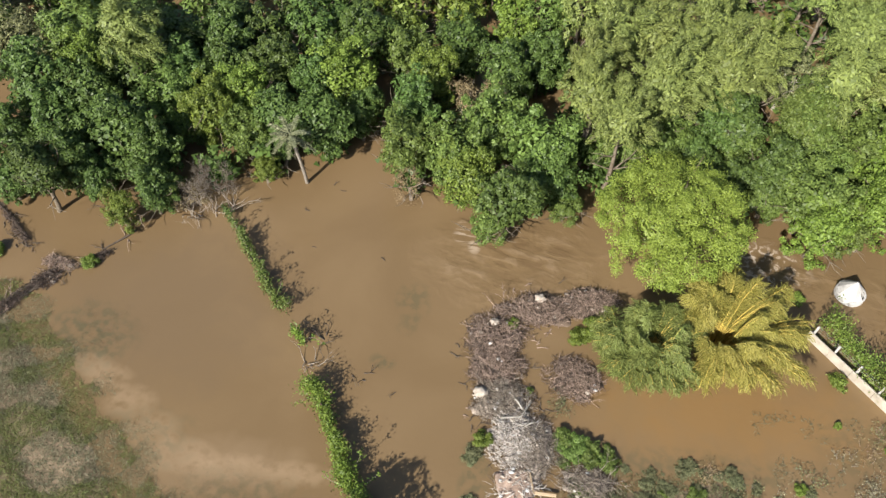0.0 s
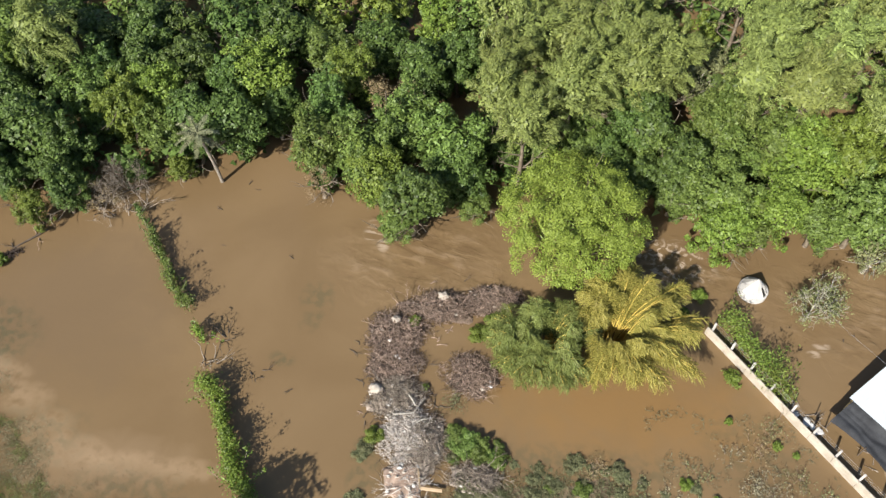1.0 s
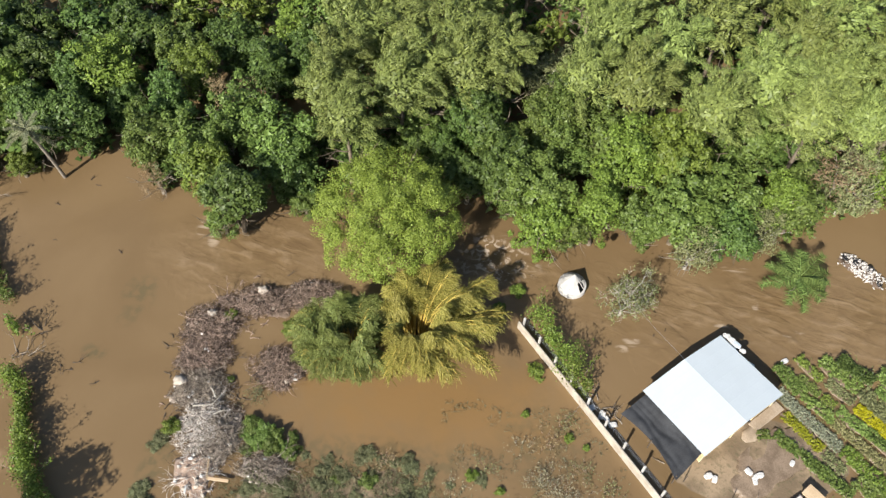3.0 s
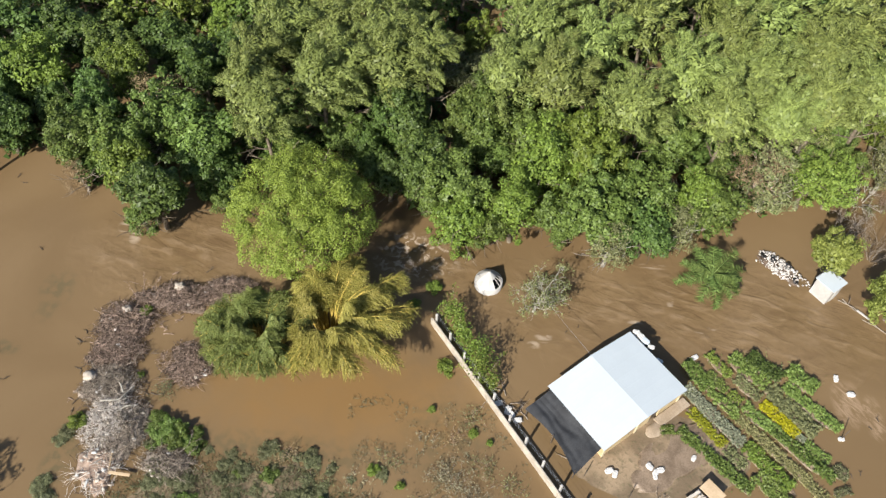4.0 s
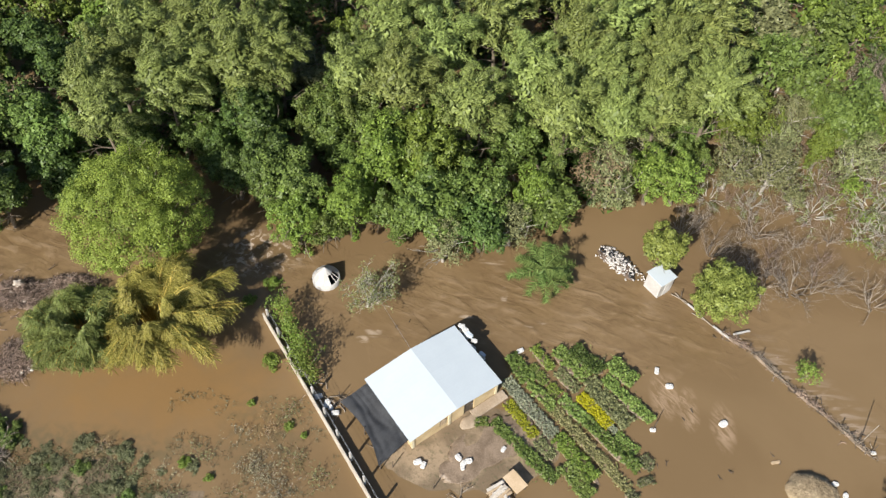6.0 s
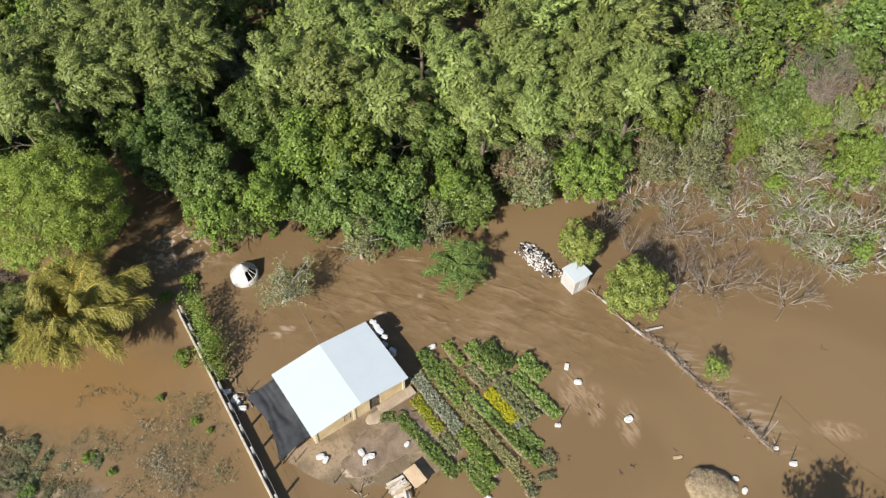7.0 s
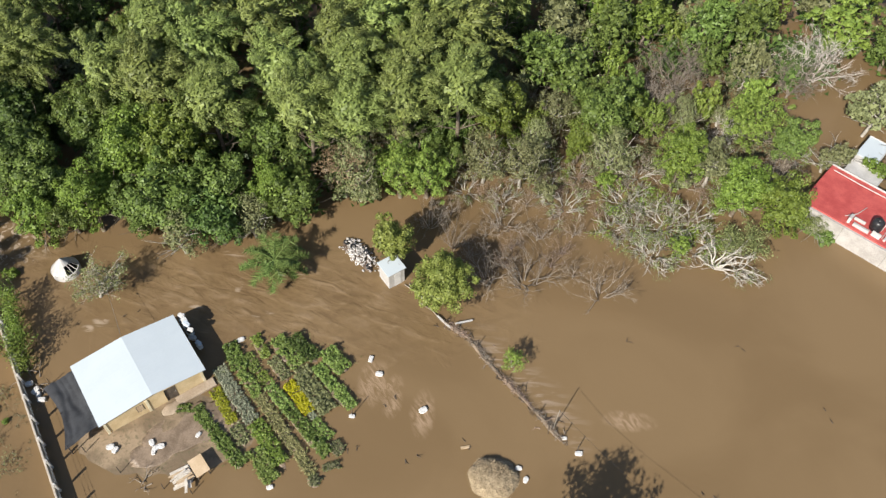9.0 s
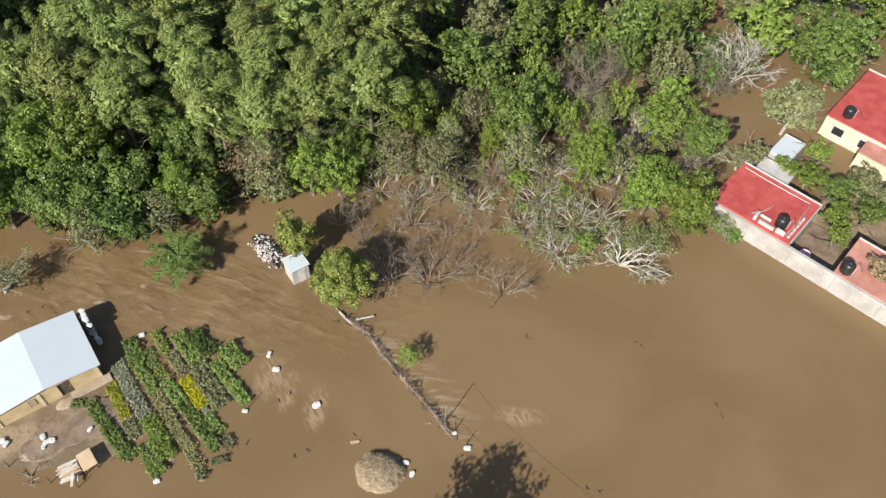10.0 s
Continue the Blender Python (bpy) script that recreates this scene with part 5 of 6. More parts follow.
for k, (x, y) in enumerate(((-38.0, 39.3), (-36.6, 37.8), (-35.2, 36.4), (-34.2, 35.4))):
    driftwood(x, y, "line of drifted twigs and litter in shallow water", 5, 0.8, 945 + k)
for k, (x, y) in enumerate(((-10.6, 43.8), (-12.1, 41.1), (-5.4, 36.1), (-9.9, 43.2), (-3.3, 24.3), (-11.9, 37.4))):
    driftwood(x, y, "dark branch tips breaking the water", 1, 0.5, 955 + k)
for k, (x, y) in enumerate(((-31.0, 32.4), (-30.7, 32.0), (-29.9, 33.6))):
    st = tagged(new("stone", lump("stone", 0.22, (1, 0.7, 0.6), 965 + k, 0.3, 2)), "pale stone among drifted twigs", "stone", "stones")
    st.data.materials.append(ROCK)
    st.location = (x, y, 0.08)
for k, (a, b) in enumerate((((-30.4, 33.0), (-34.6, 28.2)), ((-26.0, 37.5), (-28.0, 35.4)), ((-38.4, 39.6), (-34.0, 35.2)), ((-31.0, 32.8), (-33.4, 30.6)))):
    log = tagged(new("log", qmesh("log", *tube([(*a, 0.06), ((a[0] + b[0]) / 2 + 0.3, (a[1] + b[1]) / 2 + 0.2, 0.1), (*b, 0.05)], (0.09, 0.08, 0.05), 7))), "dark waterlogged trunk drifted among twigs", "log", "drift logs")
    log.data.materials.append(DARK_WOOD)
for k, (a, b, wide) in enumerate((((-34.4, 28.2), (-32.0, 31.3), 0.5), ((-32.0, 31.3), (-30.6, 33.0), 0.8), ((-32.2, 34.0), (-29.8, 33.5), 0.55), ((-29.2, 33.6), (-27.2, 35.3), 0.35), ((-37.6, 38.9), (-33.6, 35.1), 0.3))):
    L = math.hypot(b[0] - a[0], b[1] - a[1])
    ob = thing("drift_line", pose((a[0] + b[0]) / 2, (a[1] + b[1]) / 2, 0.02, 0, 0, math.degrees(math.atan2(b[1] - a[1], b[0] - a[0]))), "band of dark drifted twigs and litter in shallow water", "driftwood", "drift lines")
    part("twig_cover", qmesh("drift_sticks", *joined(stick_set(np.random.default_rng(985 + k), int(L * wide * 210), L * 0.55, wide, 0.10, 0.5, 0.02, 985 + k))), (WET_TWIG, BROWN_TWIG)[k == 2], ob)["kind"] = "stuff"
# brush tangle at the wood's edge
for k, (x, y) in enumerate(((-21.4, 39.6), (-20.2, 40.0), (-22.6, 40.2), (-19.0, 40.4))):
    driftwood(x, y, "dead brush tangle at the wood's edge", 7, 1.5, 970 + k, GREY_TWIG, 0.7)
for x, y, sc in ((7.9, 22.3, 0.75), (8.8, 21.9, 0.9), (9.7, 21.5, 0.85), (8.6, 21.0, 0.8), (9.6, 20.7, 0.7), (10.4, 20.9, 0.55), (7.6, 21.5, 0.5)):
    shrub("G", x, y, sc, "tangled green scrub growing beside the brush heaps")
shrub("V", -28.6, 33.9, 0.75, FRESH)

# ---- low wall with posts ----
WALL_A, WALL_B = Vector((26.2, 31.9)), Vector((40.2, 12.6))
run = WALL_B - WALL_A
wall_turn = math.degrees(math.atan2(run.y, run.x))
wall = thing("boundary_wall", pose(WALL_A.x, WALL_A.y, 0, 0, 0, wall_turn), "low beige concrete wall with white posts in flood water", "wall")
n_seg = 12
for k in range(n_seg):
    L = run.length / n_seg
    part("wall_section", slab("wall_section", (L - 0.012, 0.15, 1.5), ((k + 0.5) * L, 0, 0.05), 0, 0.025), CONCRETE, wall)
for k in range(13):
    part("post", slab("wall_post", (0.15, 0.15, 1.3), (0.35 + k * 1.93, 0.24, 0.85), 0, 0.015), WHITE_PAINT, wall, "white concrete post")
for z in (1.0, 1.22, 1.42):
    part("wire", qmesh("fence_wire", *tube([(0.3, 0.33, z), (run.length * 0.5, 0.33, z - 0.02), (run.length - 0.3, 0.33, z)], (0.008,) * 3, 3)), STEEL, wall)
w_dir = run.normalized()
w_side = Vector((-w_dir.y, w_dir.x))
for a, b, dense in ((0.2, 2.8, 300), (2.6, 5.2, 300), (5.0, 7.4, 220)):
    p, q = WALL_A + w_dir * a + w_side * (1.35 - 0.06 * a), WALL_A + w_dir * b + w_side * (1.35 - 0.06 * b)
    hedge_run("leafy green hedge with bare stems behind the low wall", tuple(p), tuple(q), 1.0, 2.5, LEAF["V"], 1000 + int(a * 10), dense, -0.05, False)
for k, (a, o) in enumerate(((7.6, 0.7), (8.3, 0.9), (9.3, 1.2), (10.4, 1.4))):
    p = WALL_A + w_dir * a + w_side * o
    driftwood(p.x, p.y, "drifted grey branches behind the low wall", 3, 0.9, 1020 + k, GREY_TWIG, 0.25)


# ---- sacks ----
def bag_mesh(name, s, seed):
    """A slumped woven sack: boxy, creased, with pinched ends."""
    bm = bmesh.new()
    bmesh.ops.create_cube(bm, size=2)
    bmesh.ops.subdivide_edges(bm, edges=bm.edges[:], cuts=5, use_grid_fill=True)
    for v in bm.verts:
        x, y, z = v.co
        round_off = (x * x + y * y + z * z) ** 0.5
        co = v.co * (0.62 + 0.38 / max(round_off, 0.5))
        pinch = 1.0 - 0.22 * abs(x) ** 3 + 0.18 * noise.noise(Vector((x * 1.3, seed, 0.5)))
        crease = 0.16 * noise.noise(co * 2.3 + Vector((seed * 2.7, 0, 0))) + 0.07 * noise.noise(co * 6.0 + Vector((0, seed, 0)))
        v.co = Vector((co.x * (1 + crease), co.y * 0.66 * pinch * (1 + crease), co.z * 0.40 * (1 + 1.5 * crease) + 0.10 * noise.noise(Vector((x * 1.6, y * 1.6, seed))))) * s
    me = bpy.data.meshes.new(name)
    bm.to_mesh(me)
    bm.free()
    return me


def sack(x, y, z, s=0.42, turn=0.0, label="filled white sack lying in muddy water", seed=0, cloth_mat=None):
    ob = tagged(new("sack", bag_mesh("sack", s, 1100 + seed)), label, "sack", "white sacks")
    ob.data.materials.append(cloth_mat or SACK)
    ob.matrix_world = pose(x, y, z, 0, 0, turn)
    return ob


for k, (x, y, s, a) in enumerate(((39.1, 21.05, 0.45, 20), (39.5, 20.85, 0.4, 70), (41.9, 21.55, 0.42, -50), (42.3, 21.2, 0.4, 40), (42.6, 21.35, 0.42, 10), (42.2, 20.9, 0.35, 100),
                                  (45.0, 22.4, 0.36, 60), (46.2, 30.5, 0.42, 30), (56.5, 29.55, 0.42, 80), (57.3, 28.3, 0.45, 0), (60.85, 25.55, 0.5, 30), (72.2, 23.0, 0.42, 0),
                                  (67.9, 21.6, 0.36, 0), (68.4, 20.8, 0.38, 70), (50.8, 19.0, 0.36, 20), (55.7, 24.7, 0.34, 0), (71.2, 24.1, 0.3, 0))):
    sack(x, y, max(0.06, land(x, y) + 0.10), s * 0.66, a, seed=k)

for k, (x, y, s, a) in enumerate(((31.5, 25.5, 0.3, 20), (32.2, 25.0, 0.34, 70), (32.9, 24.3, 0.3, 10), (32.5, 24.7, 0.25, 120))):
    sack(x, y, 0.12, s, a, "torn grey-white sack drifted against the low wall", 40 + k)

# ---- shed ----
SHED = pose(39.78, 26.55, 0, 0, 0, 39.1)
SL, SW, EAVE, RIDGE = 7.5, 5.35, 1.68, 2.08          # along the gable walls, along the ridge
shed = thing("shed", SHED, "ochre shed with white sheet roof, standing in flood", "shed")


def gable(name, y, hole=()):
    """A gable wall in the plane y, with rectangular holes (x0, x1, z0, z1)."""
    xs = sorted({-SL / 2, 0.0, SL / 2, *(h[0] for h in hole), *(h[1] for h in hole)})
    bm = bmesh.new()
    t = 0.16
    for x0, x1 in zip(xs, xs[1:]):
        cuts = [h for h in hole if h[0] <= x0 and h[1] >= x1]
        spans = [(-0.6, cuts[0][2]), (cuts[0][3], None)] if cuts else [(-0.6, None)]
        for z0, z1 in spans:
            top = [EAVE + (RIDGE - EAVE) * (1 - abs(x) / (SL / 2)) - 0.02 if z1 is None else z1 for x in (x0, x1)]
            if z0 >= min(top) - 1e-4:
                continue
            v = [bm.verts.new((x, yy, z)) for yy in (y - t / 2, y + t / 2) for x, z in ((x0, z0), (x1, z0), (x1, top[1]), (x0, top[0]))]
            for f in ((0, 1, 2, 3), (7, 6, 5, 4), (0, 4, 5, 1), (1, 5, 6, 2), (2, 6, 7, 3), (3, 7, 4, 0)):
                bm.faces.new([v[i] for i in f])
    me = bpy.data.meshes.new(name)
    bm.to_mesh(me)
    bm.free()
    return me


DOOR, WINDOW = (0.75, 1.65, 0.0, 1.62), (-1.35, -0.85, 0.7, 1.4)
part("front_wall", gable("front_wall", -SW / 2, (DOOR, WINDOW)), OCHRE, shed)
part("back_wall", gable("back_wall", SW / 2), OCHRE, shed)
for sgn in (-1, 1):
    part("side_wall", slab("side_wall", (0.16, SW - 0.17, EAVE + 0.55), (sgn * (SL / 2 - 0.08), 0, (EAVE - 0.62) / 2), 0, 0), OCHRE, shed)
    # corrugated sheets, one by one
    run_len = math.hypot(SL / 2 + 0.25, RIDGE - EAVE)
    tilt = math.atan2(RIDGE - EAVE, SL / 2)
    n = 7
    w = (SW + 0.5) / n
    for k in range(n):
        y0 = -(SW + 0.5) / 2 + k * w
        m = 13
        ys = np.linspace(y0, y0 + w, m)
        zz = 0.005 * np.cos(np.arange(m) * np.pi)
        V, F = [], []
        for i, d in enumerate((0.0, run_len)):
            for lift in (0.0, -0.012):
                V += [(sgn * d * math.cos(tilt), yy, RIDGE + 0.05 - d * math.sin(tilt) + z + lift) for yy, z in zip(ys, zz)]
        for j in range(m - 1):
            F += [(j, j + 1, 2 * m + j + 1, 2 * m + j), (m + j + 1, m + j, 3 * m + j, 3 * m + j + 1)]
        part("roof_sheet", qmesh("roof_sheet", V, F), ROOF_SHEET, shed)
door = part("door", slab("door", (0.86, 0.05, 1.6), (1.2, -SW / 2 + 0.03, 0.8), 0, 0.01), DARK_WOOD, shed, "dark wooden door")
part("door_handle", slab("door_handle", (0.10, 0.04, 0.03), (1.52, -SW / 2 - 0.02, 0.8), 0, 0.006), STEEL, door)
window = part("window", slab("window_frame", (0.56, 0.06, 0.76), (-1.1, -SW / 2 - 0.06, 1.05), 0, 0.01), DARK_WOOD, shed)
part("shutter", slab("shutter", (0.44, 0.03, 0.62), (-1.1, -SW / 2 - 0.10, 1.05), 0, 0.01), PLANK, window)
for x in (-SL / 2 + 0.1, -0.55, SL / 2 - 0.1):
    part("pilaster", slab("pilaster", (0.2, 0.06, EAVE + 0.3), (x, -SW / 2 - 0.105, (EAVE - 0.35) / 2), 0, 0.01), CREAM, shed)
step = tagged(new("door_step", lump("door_step", 1.0, (0.95, 0.6, 0.12), 1201, 0.25, 3)), "pale sandy threshold before the shed door", "step")
step.data.materials.append(SAND)
step.matrix_world = SHED @ pose(0.9, -SW / 2 - 0.9, 0.06)
step = tagged(new("plinth", slab("plinth", (3.0, 0.75, 0.5), (0, 0, 0), 0, 0.03)), "worn pale plinth along the shed's front", "plinth")
step.data.materials.append(SAND)
step.matrix_world = SHED @ pose(2.75, -SW / 2 - 0.50, -0.08)
yard = tagged(new("mud_bank", lump("mud_bank", 1.0, (3.9, 1.7, 0.13), 1203, 0.3, 4)), "grey-brown wet mud bank before the shed", "mud bank")
yard.data.materials.append(WET_MUD)
yard.matrix_world = SHED @ pose(0.6, -SW / 2 - 2.9, 0.04)

# white bags stacked at the gable
BLUE_SACK = plain("pale_blue_sack", (0.46, 0.52, 0.58), (0.62, 0.67, 0.72), 2.0, rough=0.6)
for k, (a, b, z, s, mat) in enumerate(((4.45, 2.3, 0.25, 0.4, BLUE_SACK), (4.5, 1.7, 0.3, 0.42, BLUE_SACK), (4.45, 1.2, 0.25, 0.4, SACK), (4.45, 2.1, 0.72, 0.4, SACK), (4.45, 1.5, 0.72, 0.4, BLUE_SACK),
                                       (4.45, 2.45, 1.12, 0.40, SACK), (4.45, 1.9, 1.12, 0.42, BLUE_SACK), (4.5, 1.35, 1.1, 0.40, BLACK_PLASTIC), (4.5, 2.7, 1.45, 0.34, SACK), (4.5, 2.2, 1.5, 0.38, SACK),
                                       (4.5, 1.72, 1.52, 0.38, BLUE_SACK), (4.55, 1.15, 1.38, 0.30, SACK), (4.6, 0.15, 0.3, 0.38, SACK), (4.6, 0.15, 0.72, 0.34, BLUE_SACK))):
    p = SHED @ Vector((a, b, z))
    sack(p.x, p.y, z, s * 0.82, 129 + 20 * (k % 3), "black plastic sack stacked against the shed wall" if mat is BLACK_PLASTIC else "pale bluish sack stacked against the shed wall", 60 + k, mat)



a, b = SHED @ Vector((0, SW / 2 + 0.2, RIDGE + 0.06)), Vector((34.6, 34.2, 1.5))
wire = tagged(new("cable", qmesh("cable", *tube([a, a.lerp(b, 0.5) - Vector((0, 0, 0.12)), b], (0.012,) * 3, 4))), "thin pale cable from the shed roof to the half-bare tree", "cable")
wire.data.materials.append(STEEL)


# black shade cloth on poles
def cloth():
    nx, ny = 21, 61
    V = []
    for j in range(ny):
        v = j / (ny - 1)
        for i in range(nx):
            u = i / (nx - 1)
            x = -SL / 2 - 0.05 - u * (2.45 + 0.30 * v - 0.50 * math.sin(v * math.pi))
            y = SW / 2 - 0.05 - v * (SW - 0.1) * (1 + 0.06 * u) + 0.0
            z = 1.60 - 0.4 * u + 0.07 * math.sin(u * 9 + v * 4) * u + 0.07 * noise.noise(Vector((u * 4, v * 5, 1))) + 0.022 * math.sin(u * 24 + 5 * noise.noise(Vector((u * 2, v * 4, 9)))) - 0.25 * math.sin(u * math.pi) * math.sin(v * math.pi)
            V.append((x, y, z))
    F = [(j * nx + i, j * nx + i + 1, (j + 1) * nx + i + 1, (j + 1) * nx + i) for j in range(ny - 1) for i in range(nx - 1)]
    me = qmesh("shade_cloth", V, F)
    me.shade_smooth()
    return me


awning = thing("shade_awning", SHED, "sagging black shade cloth on thin poles beside the shed", "awning")
part("cloth", cloth(), SHADE_CLOTH, awning)
for x, y in ((-6.1, 2.55), (-5.9, 0.0), (-6.35, -2.75)):
    part("pole", qmesh("awning_pole", *tube([(x, y, -0.5), (x + 0.03, y, 1.25)], (0.045, 0.04), 6)), DARK_WOOD, awning)

# ---- planted beds ----
def bed_plants(seed, L, W, H, gap, leaf, each):
    """Plants in uneven rows: a rosette of leaves round each stem."""
    r = np.random.default_rng(seed)
    out = []
    for a in np.arange(-L / 2 + gap / 2, L / 2, gap):
        for b in np.arange(-W / 2 + gap / 2, W / 2, gap):
            if r.random() < 0.07:
                continue
            edge = 1.0 + 0.22 * noise.noise(Vector((a * 0.9, seed, 4 if b > 0 else 7)))
            c = np.array((b * edge + r.normal(0, gap * 0.2), a + r.normal(0, gap * 0.2), 0.05))
            h = 0.8 * H * max(0.3, 0.8 + 0.6 * noise.noise(Vector((a * 1.1, b * 1.1, seed))) + r.normal(0, 0.14)) * r.uniform(0.8, 1.2)
            d = unit(r.normal(0, 1, (each, 3)) * (1, 1, 0.7) + (0, 0, 0.4))
            P = c + d * r.uniform(0.3, 1.0, (each, 1)) * (gap * 0.85, gap * 0.85, h * 0.5) + (0, 0, h * 0.55)
            P[:, 2] = np.maximum(P[:, 2], 0.06)
            out.append(leaves(P, d * 0.4 + (0, 0, 0.8), *leaf, along=d * (1, 1, 0.4), spread=0.35, r=r))
    return qmesh("bed_foliage", *joined(out))


def bed(x0, y0, x1, y1, w, h, kind, label, seed, gap=0.23, leaf=(0.16, 0.10), each=28):
    """A strip of plants from (x0, y0) to (x1, y1) in the shed's plan, y counted away from it."""
    dx, dy = x1 - x0, y0 - y1
    L = math.hypot(dx, dy)
    ob = thing("garden_bed", SHED @ pose((x0 + x1) / 2, -(y0 + y1) / 2, 0, 0, 0, math.degrees(math.atan2(dy, dx)) - 90), label, "garden bed", "planted beds")
    part("soil", lump("bed_soil", 1.0, (w * 0.56, L * 0.53, 0.13), seed, 0.25, 3), WET_MUD, ob)
    part("foliage", bed_plants(seed, L, w * 1.1, h, gap, leaf, each), LEAF[kind], ob)
    r = np.random.default_rng(seed)
    n = int(L * 34)
    P = np.column_stack([r.normal(0, w * 0.42, n), r.uniform(-L / 2 - 0.1, L / 2 + 0.1, n), r.uniform(0.05, h * 0.7, n)])
    part("weed_cover", qmesh("bed_weed", *leaves(P, np.tile((0, 0, 1.0), (n, 1)), 0.16, 0.07, spread=0.6, r=r)), LEAF["GRASS"], ob)["kind"] = "stuff"


LEAF["HAY"] = leaf_material("straw_green_leaf", (0.130, 0.130, 0.045), (0.330, 0.320, 0.140))
LEAF["YELG"] = leaf_material("yellow_green_leaf", (0.17, 0.20, 0.015), (0.36, 0.40, 0.03), 0.15)
FINE = dict(gap=0.17, leaf=(0.13, 0.07), each=20)
for k, (x0, y0, x1, y1, w, h, kind, what, fine) in enumerate((
        (2.15, 4.4, 2.9, 10.4, 0.85, 0.55, "G", "dark green leafy plants", {}), (1.1, 3.7, 1.9, 4.3, 0.7, 0.4, "G", "dark green leafy plants", {}),
        (3.94, 3.8, 3.84, 7.1, 0.8, 0.42, "YELG", "yellow-green bedding plants", FINE), (3.88, 7.3, 3.8, 9.0, 0.8, 0.4, "P", "grey-green bedding plants", FINE),
        (4.95, 2.3, 5.06, 7.7, 0.95, 0.36, "SIL", "silver-grey bedding plants", FINE), (5.15, 7.9, 5.3, 11.9, 1.05, 0.55, "V", "rich green leafy plants", {}),
        (4.15, 9.8, 4.2, 12.5, 0.95, 0.5, "CROP", "olive-green leafy plants", {}), (6.56, 0.9, 6.36, 3.4, 1.0, 0.6, "G", "dark green leafy plants", {}),
        (6.3, 3.4, 6.45, 6.2, 0.75, 0.5, "CROP", "dark green leafy plants", {}), (6.4, 6.2, 6.68, 13.6, 0.7, 0.34, "HAY", "straw-green low plants", FINE),
        (7.2, 2.4, 7.3, 4.3, 0.75, 0.3, "CROP", "light green low plants", FINE), (7.35, 4.5, 7.42, 5.55, 0.75, 0.3, "L", "bright green low plants", FINE),
        (7.35, 5.8, 7.6, 8.3, 0.9, 0.42, "CROP", "muted green leafy plants", {}), (7.62, 8.3, 8.2, 13.0, 0.85, 0.55, "G", "dark green leafy plants", {}),
        (8.45, 1.3, 8.35, 3.6, 0.72, 0.42, "L", "lime-green bedding plants", {}), (8.6, 3.9, 8.8, 6.1, 0.8, 0.36, "P", "grey-green bedding plants", FINE),
        (8.7, 6.4, 8.82, 9.5, 0.78, 0.40, "YEL", "bright yellow flowering plants", dict(gap=0.13, leaf=(0.13, 0.08), each=20)), (8.78, 9.4, 8.84, 10.1, 0.5, 0.3, "SIL", "whitish bedding plants", FINE),
        (8.75, 10.2, 8.95, 12.1, 0.78, 0.34, "CROP", "light green low plants", FINE), (8.97, 12.5, 9.1, 13.5, 0.75, 0.3, "SCRUB", "muddy wilted plants", FINE),
        (9.7, 2.5, 10.05, 5.8, 1.1, 0.6, "CROP", "mid-green leafy plants", {}), (9.9, 5.9, 9.97, 10.2, 1.25, 0.55, "P", "grey-green bushy plants", {}),
        (10.8, 3.2, 11.35, 6.0, 1.2, 0.8, "D", "dark green shrubs", {}), (11.1, 6.4, 11.5, 10.9, 0.9, 0.5, "CROP", "light green leafy plants", {}),
        (12.35, 5.7, 12.68, 8.0, 1.3, 0.75, "CROP", "mid-green leafy shrubs", {}), (6.4, 13.7, 6.6, 14.6, 0.8, 0.36, "SCRUB", "muddy wilted plants", FINE),
        (7.4, 13.7, 8.6, 14.1, 0.45, 0.3, "SCRUB", "muddy wilted plants", FINE))):
    bed(x0, y0, x1, y1, w, h, kind, "planted strip of " + what, 1300 + k, **fine)

# ---- planks and scrap ----
pile = thing("plank_pile", pose(45.3, 19.5, 0, 0, 0, 38), "pile of pale planks and a tan board", "plank pile")
r = random.Random(3)
for k in range(26):
    part("plank", slab("plank", (r.uniform(0.9, 1.35), r.uniform(0.12, 0.24), 0.04), (r.uniform(-0.85, -0.35), r.uniform(-0.6, 0.6), 0.16 + 0.02 * k), r.uniform(-12, 12) + (70 if k % 9 == 4 else 0), 0.006), PLANK if k % 3 == 0 else PALE_PLANK, pile)
part("board", slab("board", (1.0, 1.45, 0.05), (0.65, 0.05, 0.72), 4, 0.01), TAN, pile, "tan board")
for dx in (0.25, 1.05):
    for dy in (-0.55, 0.6):
        part("leg", slab("pile_leg", (0.08, 0.08, 0.9), (dx, dy, 0.24), 0, 0.008), DARK_WOOD, pile)
driftwood(42.4, 18.9, "tangle of wet sticks and scrap in the yard", 6, 0.8, 1402, GREY_TWIG, 0.2)
driftwood(37.2, 24.6, "wet branches fallen beside the awning", 4, 0.9, 1403, GREY_TWIG, 0.2)
driftwood(36.2, 22.6, "wet branches fallen beside the awning", 3, 0.8, 1404, GREY_TWIG, 0.2)

# ---- round tank ----
tank = thing("water_tank", pose(30.45, 35.95, 0), "white round tank with broken conical lid in flood water", "tank")


def turned(name, profile, sides=40, span=(0.0, 2 * math.pi)):
    """A body of revolution from (radius, height) pairs."""
    th = np.linspace(*span, sides + 1)
    V = [(rr * math.cos(a), rr * math.sin(a), z) for rr, z in profile for a in th]
    w = sides + 1
    F = [(i * w + j, i * w + j + 1, (i + 1) * w + j + 1, (i + 1) * w + j) for i in range(len(profile) - 1) for j in range(sides)]
    me = qmesh(name, V, F)
    me.shade_smooth()
    return me


